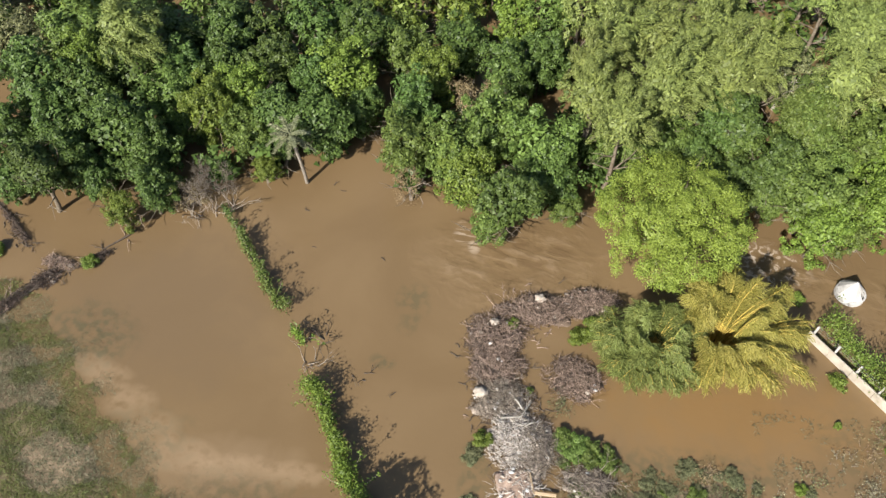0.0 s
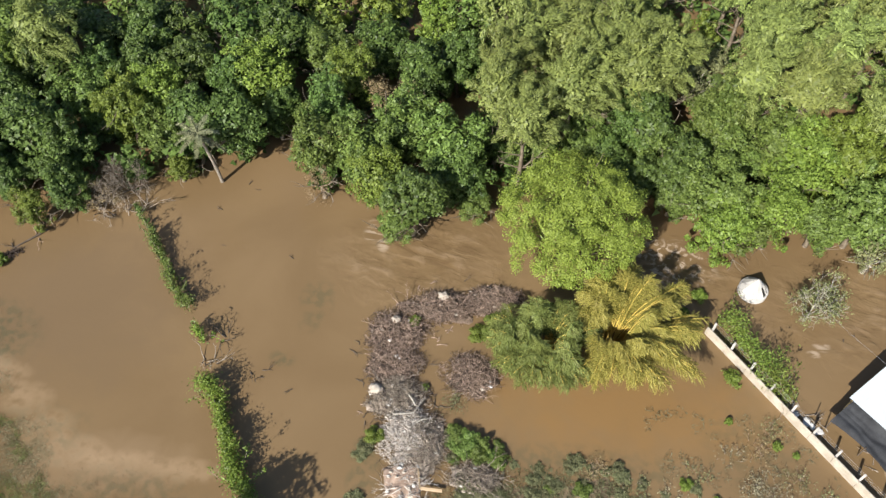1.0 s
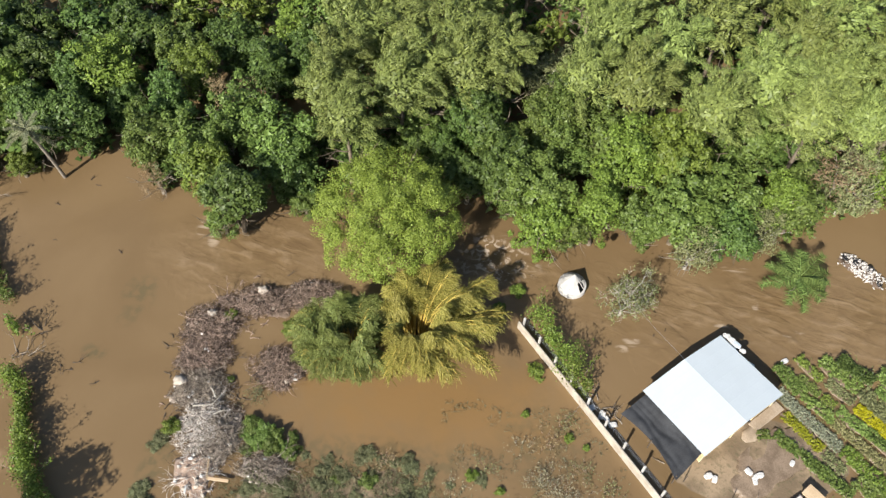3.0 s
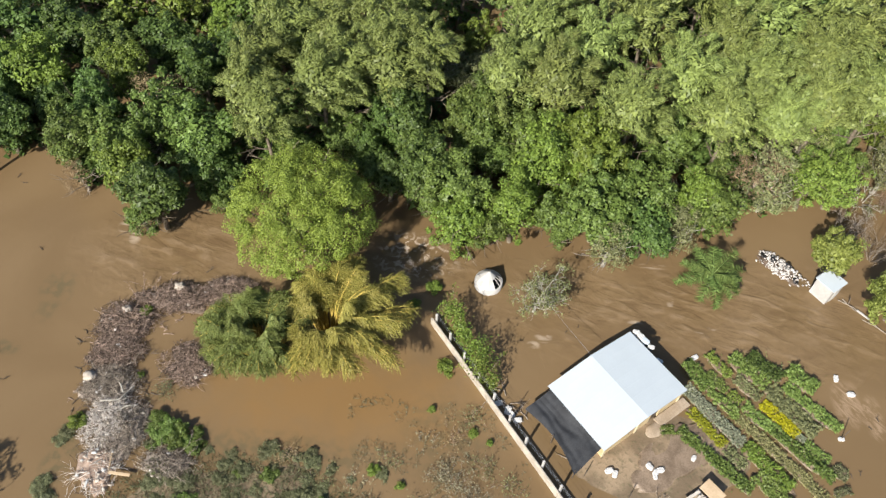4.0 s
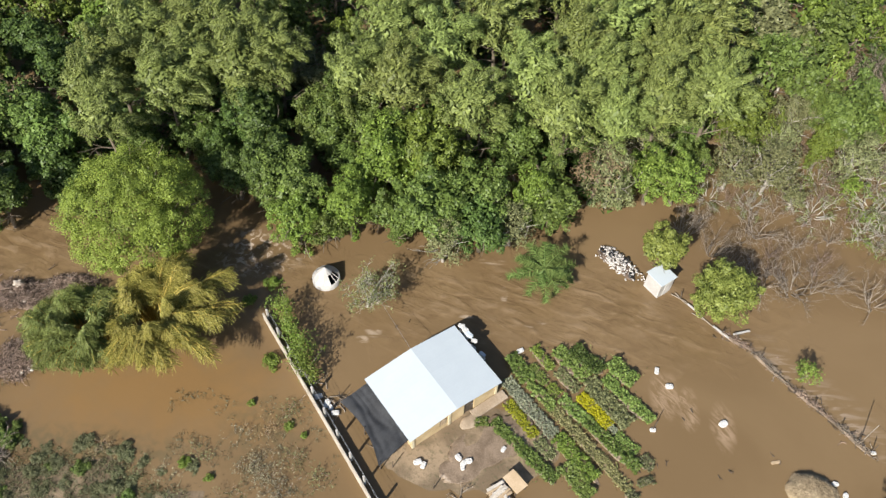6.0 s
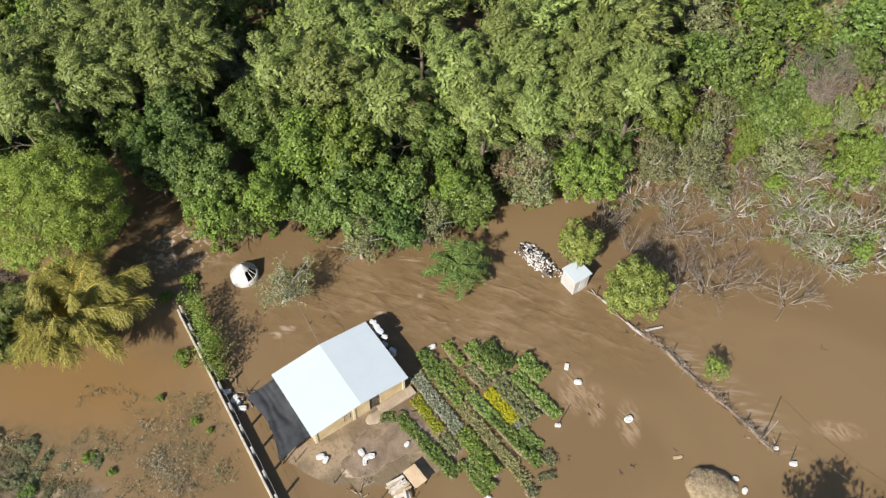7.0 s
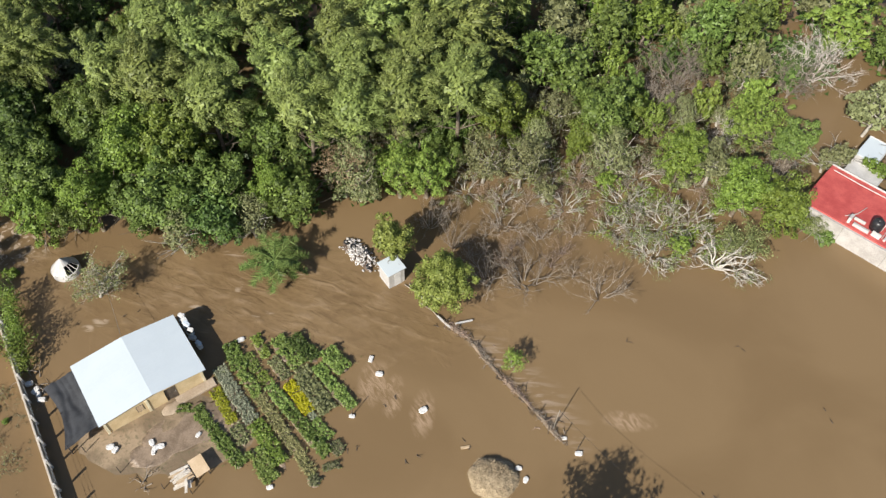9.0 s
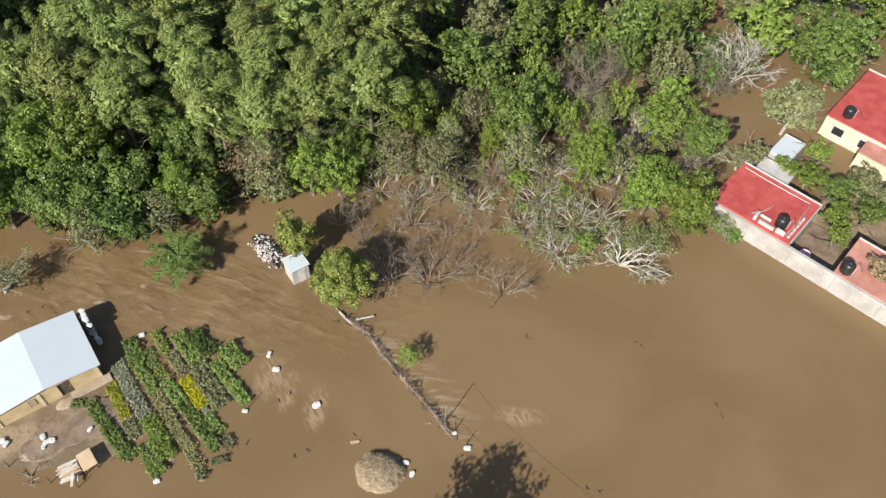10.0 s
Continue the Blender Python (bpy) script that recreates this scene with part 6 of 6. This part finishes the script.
part("wall", turned("tank_wall", ((1.12, -0.6), (1.12, 0.5), (1.06, 0.55), (0.98, 0.5), (0.98, -0.6))), WHITE_PAINT, tank)
lid = part("lid", turned("tank_lid", ((1.12, 0.5), (0.04, 1.72), (0.04, 1.68), (1.10, 0.47)), 8, (radians(22), radians(302))), WHITE_PAINT, tank, "white conical lid with flat panels")
rest = part("lid_panel", turned("tank_lid_panel", ((0.52, 1.18), (0.04, 1.72), (0.04, 1.68), (0.50, 1.15)), 3, (radians(-58), radians(22))), WHITE_PAINT, tank, "torn white lid panel")
for ob in (lid, rest):
    ob.data.shade_flat()
part("inside", turned("tank_inside", ((0.97, 0.12), (0.0, 0.12))), BLACK_PLASTIC, tank)
for k in range(3):
    part("strut", qmesh("tank_strut", *tube([(1.04 * math.cos(a), 1.04 * math.sin(a), 0.5), (0.05, 0, 1.66)], (0.03, 0.03), 5)), WHITE_PAINT, tank) if (a := radians(-30 + 24 * k)) is not None else None

# ---- hut and rubble ----
hut = thing("tin_hut", pose(57.35, 37.35, 0, 0, 0, 38), "small whitewashed hut with flat sheet roof in flood water", "hut")
for x, y, lx, ly in ((0, -0.72, 1.5, 0.08), (0, 0.72, 1.5, 0.08), (-0.71, 0, 0.08, 1.35), (0.71, 0, 0.08, 1.35)):
    part("wall", slab("hut_wall", (lx, ly, 2.3), (x, y, 0.65), 0, 0.008), WHITE_PAINT, hut)
part("roof", slab("hut_roof", (1.75, 1.75, 0.05), (0, 0, 1.83), 0, 0.012), ROOF_SHEET, hut, "pale sheet roof")
part("door", slab("hut_door", (0.62, 0.03, 1.6), (0.1, -0.775, 0.75), 0, 0.008), SACK, hut)
rub = thing("rubble_pile", pose(54.25, 39.6, 0), "heap of white rubble and old tyres on the bank", "rubble")
part("mound", lump("rubble_mound", 1.0, (0.75, 1.9, 0.30), 1501, 0.5, 3), SOIL, rub).rotation_euler = (0, 0, radians(44))
r = random.Random(8)
CHIPS = [lump("rubble_chip", 1.0, (1, r.uniform(0.5, 0.9), r.uniform(0.3, 0.6)), 1510 + k, 0.7, 1) for k in range(8)]
for me in CHIPS:
    me.shade_flat()
for k in range(280):
    a, q = r.uniform(0, 6.28), math.sqrt(r.random()) * r.uniform(0.85, 1.1)
    lobe = 1 + 0.5 * noise.noise(Vector((math.cos(a) * 1.4, math.sin(a) * 1.4, 3)))
    u, v = 1.0 * q * lobe * math.cos(a), 2.25 * q * lobe * math.sin(a)
    c, sn = math.cos(radians(44)), math.sin(radians(44))
    st = part("stone", CHIPS[k % 8], RUBBLE_WHITE, rub)
    st.location = (u * c - v * sn, u * sn + v * c, 0.42 * max(0, 1 - q * q) + r.uniform(0.0, 0.22))
    st.rotation_euler = (r.uniform(-0.6, 0.6), r.uniform(-0.6, 0.6), r.uniform(0, 6.28))
    st.scale = (r.uniform(0.05, 0.15),) * 3


def ring_mesh(name, R, t):
    th = np.linspace(0, 2 * np.pi, 25)
    return qmesh(name, *tube(np.column_stack([R * np.cos(th), R * np.sin(th), np.zeros(25)]), np.full(25, t), 8))


for k, (x, y, z) in enumerate(((53.1, 40.6, 0.40), (53.75, 40.05, 0.55), (55.3, 38.2, 0.30), (54.9, 39.5, 0.48))):
    ty = tagged(new("tyre", ring_mesh("tyre", 0.20, 0.075)), "old black tyre lying on white rubble", "tyre", "old tyres")
    ty.data.materials.append(BLACK_PLASTIC)
    ty.matrix_world = pose(x, y, z, 12 * k, 20, 0)

# ---- broken fence with drift ----
FENCE = [(58.7, 36.9), (60.2, 35.2), (61.7, 33.5), (63.9, 32.0), (66.3, 29.1), (68.8, 26.5), (71.1, 23.8)]
fence = thing("broken_fence", pose(58.7, 36.9, 0), "collapsed wooden fence clogged with drifted debris", "fence")
r = np.random.default_rng(77)
for k, ((x0, y0), (x1, y1)) in enumerate(zip(FENCE, FENCE[1:])):
    L = math.hypot(x1 - x0, y1 - y0)
    for j in range(2 if k > 1 else 1):
        t = (j + r.uniform(0.1, 0.9)) / 2
        px, py = x0 + (x1 - x0) * t - 58.7, y0 + (y1 - y0) * t - 36.9
        part("post", qmesh("fence_post", *tube([(px, py, -0.5), (px + r.normal(0, 0.15), py + r.normal(0, 0.15), r.uniform(0.5, 1.0))], (0.05, 0.04), 5)), DARK_WOOD, fence)
    for _ in range(2 if k < 2 else 0):
        rail = [(x0 - 58.7 + r.normal(0, 0.15), y0 - 36.9 + r.normal(0, 0.15), 0.1), ((x0 + x1) / 2 - 58.7 + r.normal(0, 0.2), (y0 + y1) / 2 - 36.9, r.uniform(0.05, 0.3)), (x1 - 58.7, y1 - 36.9, 0.12)]
        part("rail", qmesh("fence_rail", *tube(rail, (0.045, 0.04, 0.035), 5)), GREY_TWIG, fence)
    if k >= 2:
        # silted ridge of fine drift along the fence, with a few larger branches
        ridge = part("drift_ridge", lump("drift_ridge", 1.0, (0.16, L * 0.5, 0.12), 1590 + k, 0.9, 3), WET_MUD, fence, "ridge of silt and fine drift")
        ridge.location = ((x0 + x1) / 2 - 58.7, (y0 + y1) / 2 - 36.9, 0.02)
        ridge.rotation_euler = (0, 0, math.atan2(y1 - y0, x1 - x0) - math.pi / 2)
        sticks = stick_set(r, int(L * 40), 0.26, L * 0.52, 0.12, 0.36, 0.018, 1595 + k)
        tw = part("drift_cover", qmesh("drift_cover", *joined(sticks)), (BROWN_TWIG, GREY_TWIG)[k % 2], fence)
        tw["kind"] = "stuff"
        tw.location, tw.rotation_euler = ridge.location, ridge.rotation_euler
        for q in range(4):
            t = (q + r.uniform(0.0, 1.0)) / 4
            driftwood(x0 + (x1 - x0) * t, y0 + (y1 - y0) * t, "drifted branches caught along the broken fence", int(r.integers(2, 5)), r.uniform(0.3, 0.7), 1600 + 10 * k + q, (DARK_WOOD, BROWN_TWIG, GREY_TWIG)[q % 3], 0.15)
for x, y, a, L in ((61.9, 33.3, -42, 1.5), (63.5, 33.4, 20, 1.5), (60.0, 35.4, -45, 1.1)):
    b = tagged(new("board", slab("loose_board", (L, 0.16, 0.05), (0, 0, 0), 0, 0.01)), "pale loose board floating at the fence", "board", "loose boards")
    b.data.materials.append(WHITE_PAINT)
    b.matrix_world = pose(x, y, 0.22, 4, 3, a)
pole = thing("pole", pose(70.4, 24.75, 0), "slim pale leaning pole beside the fence", "pole")
part("shaft", qmesh("pole_shaft", *tube([(0, 0, -0.6), (0.1, 0.1, 2.9)], (0.035, 0.03), 7)), MID_BARK, pole)
cable = tagged(new("cable", qmesh("cable", *tube([(70.5, 24.85, 2.85), (72.8, 22.6, 2.5), (75.4, 20.0, 2.6), (79.0, 16.4, 3.0)], (0.009,) * 4, 3))), "thin cable running from the pole", "cable")
cable.data.materials.append(BLACK_PLASTIC)
for k, (x, y, h) in enumerate(((72.1, 23.3, 0.9), (71.2, 24.3, 0.9), (33.0, 25.6, 0.9), (40.3, 19.3, 1.0), (43.6, 18.4, 0.9), (37.4, 20.6, 1.0), (55.7, 24.75, 1.4), (45.6, 18.2, 0.8))):
    st = thing("stake", pose(x, y, 0), "thin wooden stake standing in flood water", "stake", "stakes")
    part("shaft", qmesh("stake_shaft", *tube([(0, 0, -0.5), (0.04, 0.02, h)], (0.04, 0.03), 5)), DARK_WOOD, st)

# ---- straw heap ----
hay = thing("straw_heap", pose(66.15, 20.75, 0), "flat-topped heap of tan straw in flood water", "straw heap")


def straw_z(x, y):
    """Top of the heap: level, falling steeply at a ragged rim, with a hollow torn out of its north-east side."""
    a, q = math.atan2(y, x), math.hypot(x / 1.78, y / 1.5)
    rim = 1 + 0.10 * noise.noise(Vector((math.cos(a) * 2, math.sin(a) * 2, 1))) + 0.05 * noise.noise(Vector((x * 3, y * 3, 2)))
    z = 0.66 * min(1.0, max(0.0, (rim - q) * 3.2)) ** 0.6
    hollow = min(1.0, max(0.0, (x * 0.45 + y * 0.89 - 0.92) * 4.0)) * min(1.0, max(0.0, (1.25 - abs(x - 0.45)) * 3))
    return z * (1 - 0.55 * hollow) + 0.06 * noise.noise(Vector((x * 2.2, y * 2.2, 4))) + 0.04 * noise.noise(Vector((x * 7, y * 7, 4))) - 0.06


gx = np.linspace(-2.1, 2.1, 70)
V = [(x, y, straw_z(x, y)) for y in gx for x in gx]
a = (np.arange(69)[:, None] * 70 + np.arange(69)[None]).ravel()
part("body", qmesh("straw_body", V, np.stack([a, a + 1, a + 71, a + 70], 1)), STRAW, hay)
r = np.random.default_rng(1702)
P = np.array([(x, y, straw_z(x, y)) for x, y in r.uniform(-1.95, 1.95, (9000, 2))])
P = P[P[:, 2] > 0.02]
out = unit(P * (1, 1, 0.3))
part("straw_cover", qmesh("straws", *leaves(P + (0, 0, 0.02), np.tile((0, 0, 1.0), (len(P), 1)) + out * 0.4, 0.30, 0.035, along=out + r.normal(0, 0.5, P.shape), spread=0.35, r=r)), STRAW, hay)
for k, (x, y) in enumerate(((77.0, 32.5), (85.6, 33.0), (91.0, 27.0), (37.7, 32.4), (60.9, 22.0), (64.2, 22.9), (58.4, 25.8), (56.2, 22.5), (81.0, 21.0))):
    driftwood(x, y, "small floating drift of twigs and weed", 2, 0.3, 1720 + k)
litter = tagged(new("drift_board", slab("drift_board", (0.7, 0.22, 0.05), (0, 0, 0), 0, 0.01)), "pale board floating in muddy water", "board")
litter.data.materials.append(PLANK)
litter.matrix_world = pose(64.1, 22.9, 0.04, 0, 0, 15)

# ---- houses in the east ----
HOUSE = pose(92.7, 47.2, 0, 0, 0, -39.6)           # x along the long white front, y back from it
FRONT = 24.0
front = thing("boundary_wall", HOUSE, "long whitewashed wall facing the flood", "wall")
for k in range(6):
    part("wall_section", slab("front_section", (FRONT / 6 - 0.01, 0.24, 3.0), ((k + 0.5) * FRONT / 6 + 0.1, -0.08, 0.42 - (0.06 if k > 1 else 0)), 0, 0.02), WHITEWASH, front)
part("coping", slab("front_coping", (FRONT, 0.34, 0.08), (FRONT / 2 + 0.1, -0.08, 1.96), 0, 0.02), WHITEWASH, front)


def flat_house(name, label, m, lx, ly, h, roof, wall_mat, parapet=0.18):
    ob = thing(name, m, label, "house")
    for x, y, a, b in ((lx / 2, 0.1, lx, 0.2), (lx / 2, ly - 0.1, lx, 0.2), (0.1, ly / 2, 0.2, ly - 0.41), (lx - 0.1, ly / 2, 0.2, ly - 0.41)):
        part("wall", slab("house_wall", (a, b, h + 0.5), (x, y, h / 2 - 0.25), 0, 0.015), wall_mat, ob)
    part("roof", slab("house_roof", (lx + 0.1, ly + 0.1, 0.14), (lx / 2, ly / 2, h + 0.075), 0, 0.02), roof, ob, "red painted flat roof")
    for x, y, a, b in ((lx / 2, ly + 0.02, lx + 0.1, 0.08), (lx + 0.02, ly / 2, 0.1, ly - 0.2)):
        part("parapet", slab("parapet", (a, b, parapet), (x, y, h + 0.15 + parapet / 2), 0, 0.015), WHITE_PAINT, ob)
    return ob


def cistern(m, label="black plastic water tank standing on a roof"):
    ob = thing("roof_tank", m, label, "tank", "roof tanks")
    part("body", turned("cistern_body", ((0.0, 0.0), (0.5, 0.0), (0.52, 0.08), (0.50, 0.3), (0.53, 0.36), (0.50, 0.42), (0.52, 0.7), (0.5, 0.9), (0.34, 1.05), (0.2, 1.1), (0.0, 1.1)), 28), BLACK_PLASTIC, ob)
    part("cap", turned("cistern_cap", ((0.2, 1.1), (0.2, 1.16), (0.0, 1.18)), 18), BLACK_PLASTIC, ob)
    part("pipe", qmesh("cistern_pipe", *tube([(0.55, 0.1, 0.0), (0.57, 0.12, 0.9), (0.75, 0.4, 1.0), (1.1, 0.8, 0.1)], (0.03,) * 4, 6)), WHITE_PAINT, ob)


flat_house("house", "single-storey house with red flat roof and white walls", HOUSE @ pose(0.05, 0.06, 0), 7.6, 6.0, 1.98, RED_ROOF, WHITE_PAINT)
cistern(HOUSE @ pose(6.1, 1.4, 2.13))
for x, y, a, b, h in ((4.1, 0.7, 0.25, 0.7, 0.6), (5.2, 0.45, 1.4, 0.25, 0.3), (4.8, 1.2, 1.0, 0.12, 0.3), (6.5, 0.5, 0.8, 0.2, 0.5)):
    part_box = tagged(new("roof_parapet", slab("roof_parapet", (a, b, h), (0, 0, 0), 0, 0.02)), "low white masonry stub on the red roof", "parapet", "roof stubs")
    part_box.data.materials.append(WHITE_PAINT)
    part_box.matrix_world = HOUSE @ pose(x, y, 2.12 + h / 2)
for k in range(6):
    b = tagged(new("roof_block", slab("roof_block", (0.34, 0.2, 0.2), (0, 0, 0), 0, 0.015)), "white concrete block on the roof edge", "block", "roof blocks")
    b.data.materials.append(WHITE_PAINT)
    b.matrix_world = HOUSE @ pose(7.25, 0.7 + 0.55 * k, 2.22, 0, 0, 90)
for name, label, pts, rad in (("pipe", "thin white pipe lying over the red roof", ((3.6, 0.9, 2.2), (4.3, 1.9, 2.2), (4.6, 3.2, 2.18)), 0.035), ("pipe", "thin white pipe along the roof edge", ((7.0, 0.6, 2.2), (7.02, 3.0, 2.19), (6.9, 5.4, 2.2)), 0.035),
                              ("pipe", "thin white pipe along the roof edge", ((0.4, 5.5, 2.2), (3.0, 5.42, 2.2), (6.8, 5.5, 2.2)), 0.045)):
    pp = tagged(new(name, qmesh("roof_pipe", *tube([HOUSE @ Vector(q) for q in pts], (rad,) * 3, 6))), label, "pipe", "roof pipes")
    pp.data.materials.append(WHITE_PAINT)
shed2 = flat_house("outhouse", "small white outhouse behind the red-roofed house", HOUSE @ pose(1.0, 6.4, 0), 3.1, 1.9, 1.75, WHITE_PAINT, WHITE_PAINT, 0.08)
flat_house("outhouse", "small white outhouse behind the red-roofed house", HOUSE @ pose(0.9, 9.5, 0), 2.0, 3.1, 1.75, ROOF_SHEET, WHITE_PAINT, 0.08)
patio = tagged(new("pavement", slab("pavement", (3.9, 5.6, 0.3), (0, 0, 0), 0, 0.03)), "wet brown patio floor between the houses", "patio", kind="structure")
patio.data.materials.append(WET_MUD)
patio.matrix_world = HOUSE @ pose(9.7, 3.0, 0.1)
h2 = flat_house("house", "single-storey house with faded pink terrace roof", HOUSE @ pose(11.75, 0.06, 0), 9.5, 4.9, 1.9, FADED_RED, WHITE_PAINT)
cistern(HOUSE @ pose(12.4, 0.8, 2.05), "black plastic water tank beside the pink terrace")
tubm = tagged(new("tub", turned("tub", ((0.0, 0.0), (0.36, 0.0), (0.42, 0.5), (0.46, 0.5), (0.46, 0.55), (0.38, 0.55), (0.34, 0.1), (0.0, 0.1)), 24)), "pink plastic tub standing on the patio", "tub")
tubm.data.materials.append(PINK)
tubm.matrix_world = HOUSE @ pose(9.0, 1.5, 0.26)
lone_tree("patio_tree", "dark round bush on the pink terrace", 105.6, 40.2, 2.6, crown_mesh("patio_crown", 1801, R=1.3, H=1.0, lumps=30, per=60), trunk_mesh("patio_trunk", 1802, 2.4, R=1.0, radius=0.08), LEAF["N"])
HOUSE2 = pose(105.8, 58.9, 0, 0, 0, -39.6)
home2 = flat_house("house", "house with red roof and cream walls", HOUSE2 @ pose(0.0, 0.0, 0), 9.0, 9.5, 2.35, RED_ROOF, CREAM)
for x in (1.6, 4.3):
    win = part("window", slab("window_frame", (1.3, 0.08, 1.1), (x, -0.05, 1.3), 0, 0.02), WHITE_PAINT, home2, "white-framed dark window")
    part("pane", slab("window_pane", (1.05, 0.03, 0.85), (x, -0.10, 1.3), 0, 0.005), BLACK_PLASTIC, win)
flat_house("porch", "low porch with faded red roof before the cream house", HOUSE2 @ pose(4.4, -2.2, 0), 4.4, 2.1, 1.9, FADED_RED, CREAM, 0.08)
cistern(HOUSE2 @ pose(1.5, 1.2, 2.5))
for x, y, sc in ((93.9, 45.4, 0.9), (94.9, 44.7, 1.0), (92.6, 46.3, 0.7)):
    shrub("G", x, y, sc, "green bush against the foot of the white wall")
# garden of the houses
for k, (x, y, s, kind) in enumerate(((102.6, 51.0, 1.8, "V"), (100.6, 52.0, 1.3, "V"), (104.8, 49.4, 2.0, "G"), (107.5, 50.6, 2.0, "P"), (109.8, 48.5, 2.2, "P"), (103.9, 46.2, 1.5, "V"), (103.3, 43.9, 1.2, "L"),
                                     (106.6, 46.8, 1.8, "G"), (111.0, 45.2, 2.0, "P"), (104.2, 54.2, 1.4, "L"), (98.2, 53.6, 1.2, "P"), (96.6, 53.0, 1.2, "P"), (113.5, 50.5, 2.2, "G"), 
                                     (104.6, 62.2, 1.8, "P"), (108.2, 69.8, 2.2, "G"), (112.0, 70.5, 2.4, "P"))):
    tree = plant_tree(kind, x, y, s, zc=1.9, seed=9)
    tree["group"] = "garden trees"
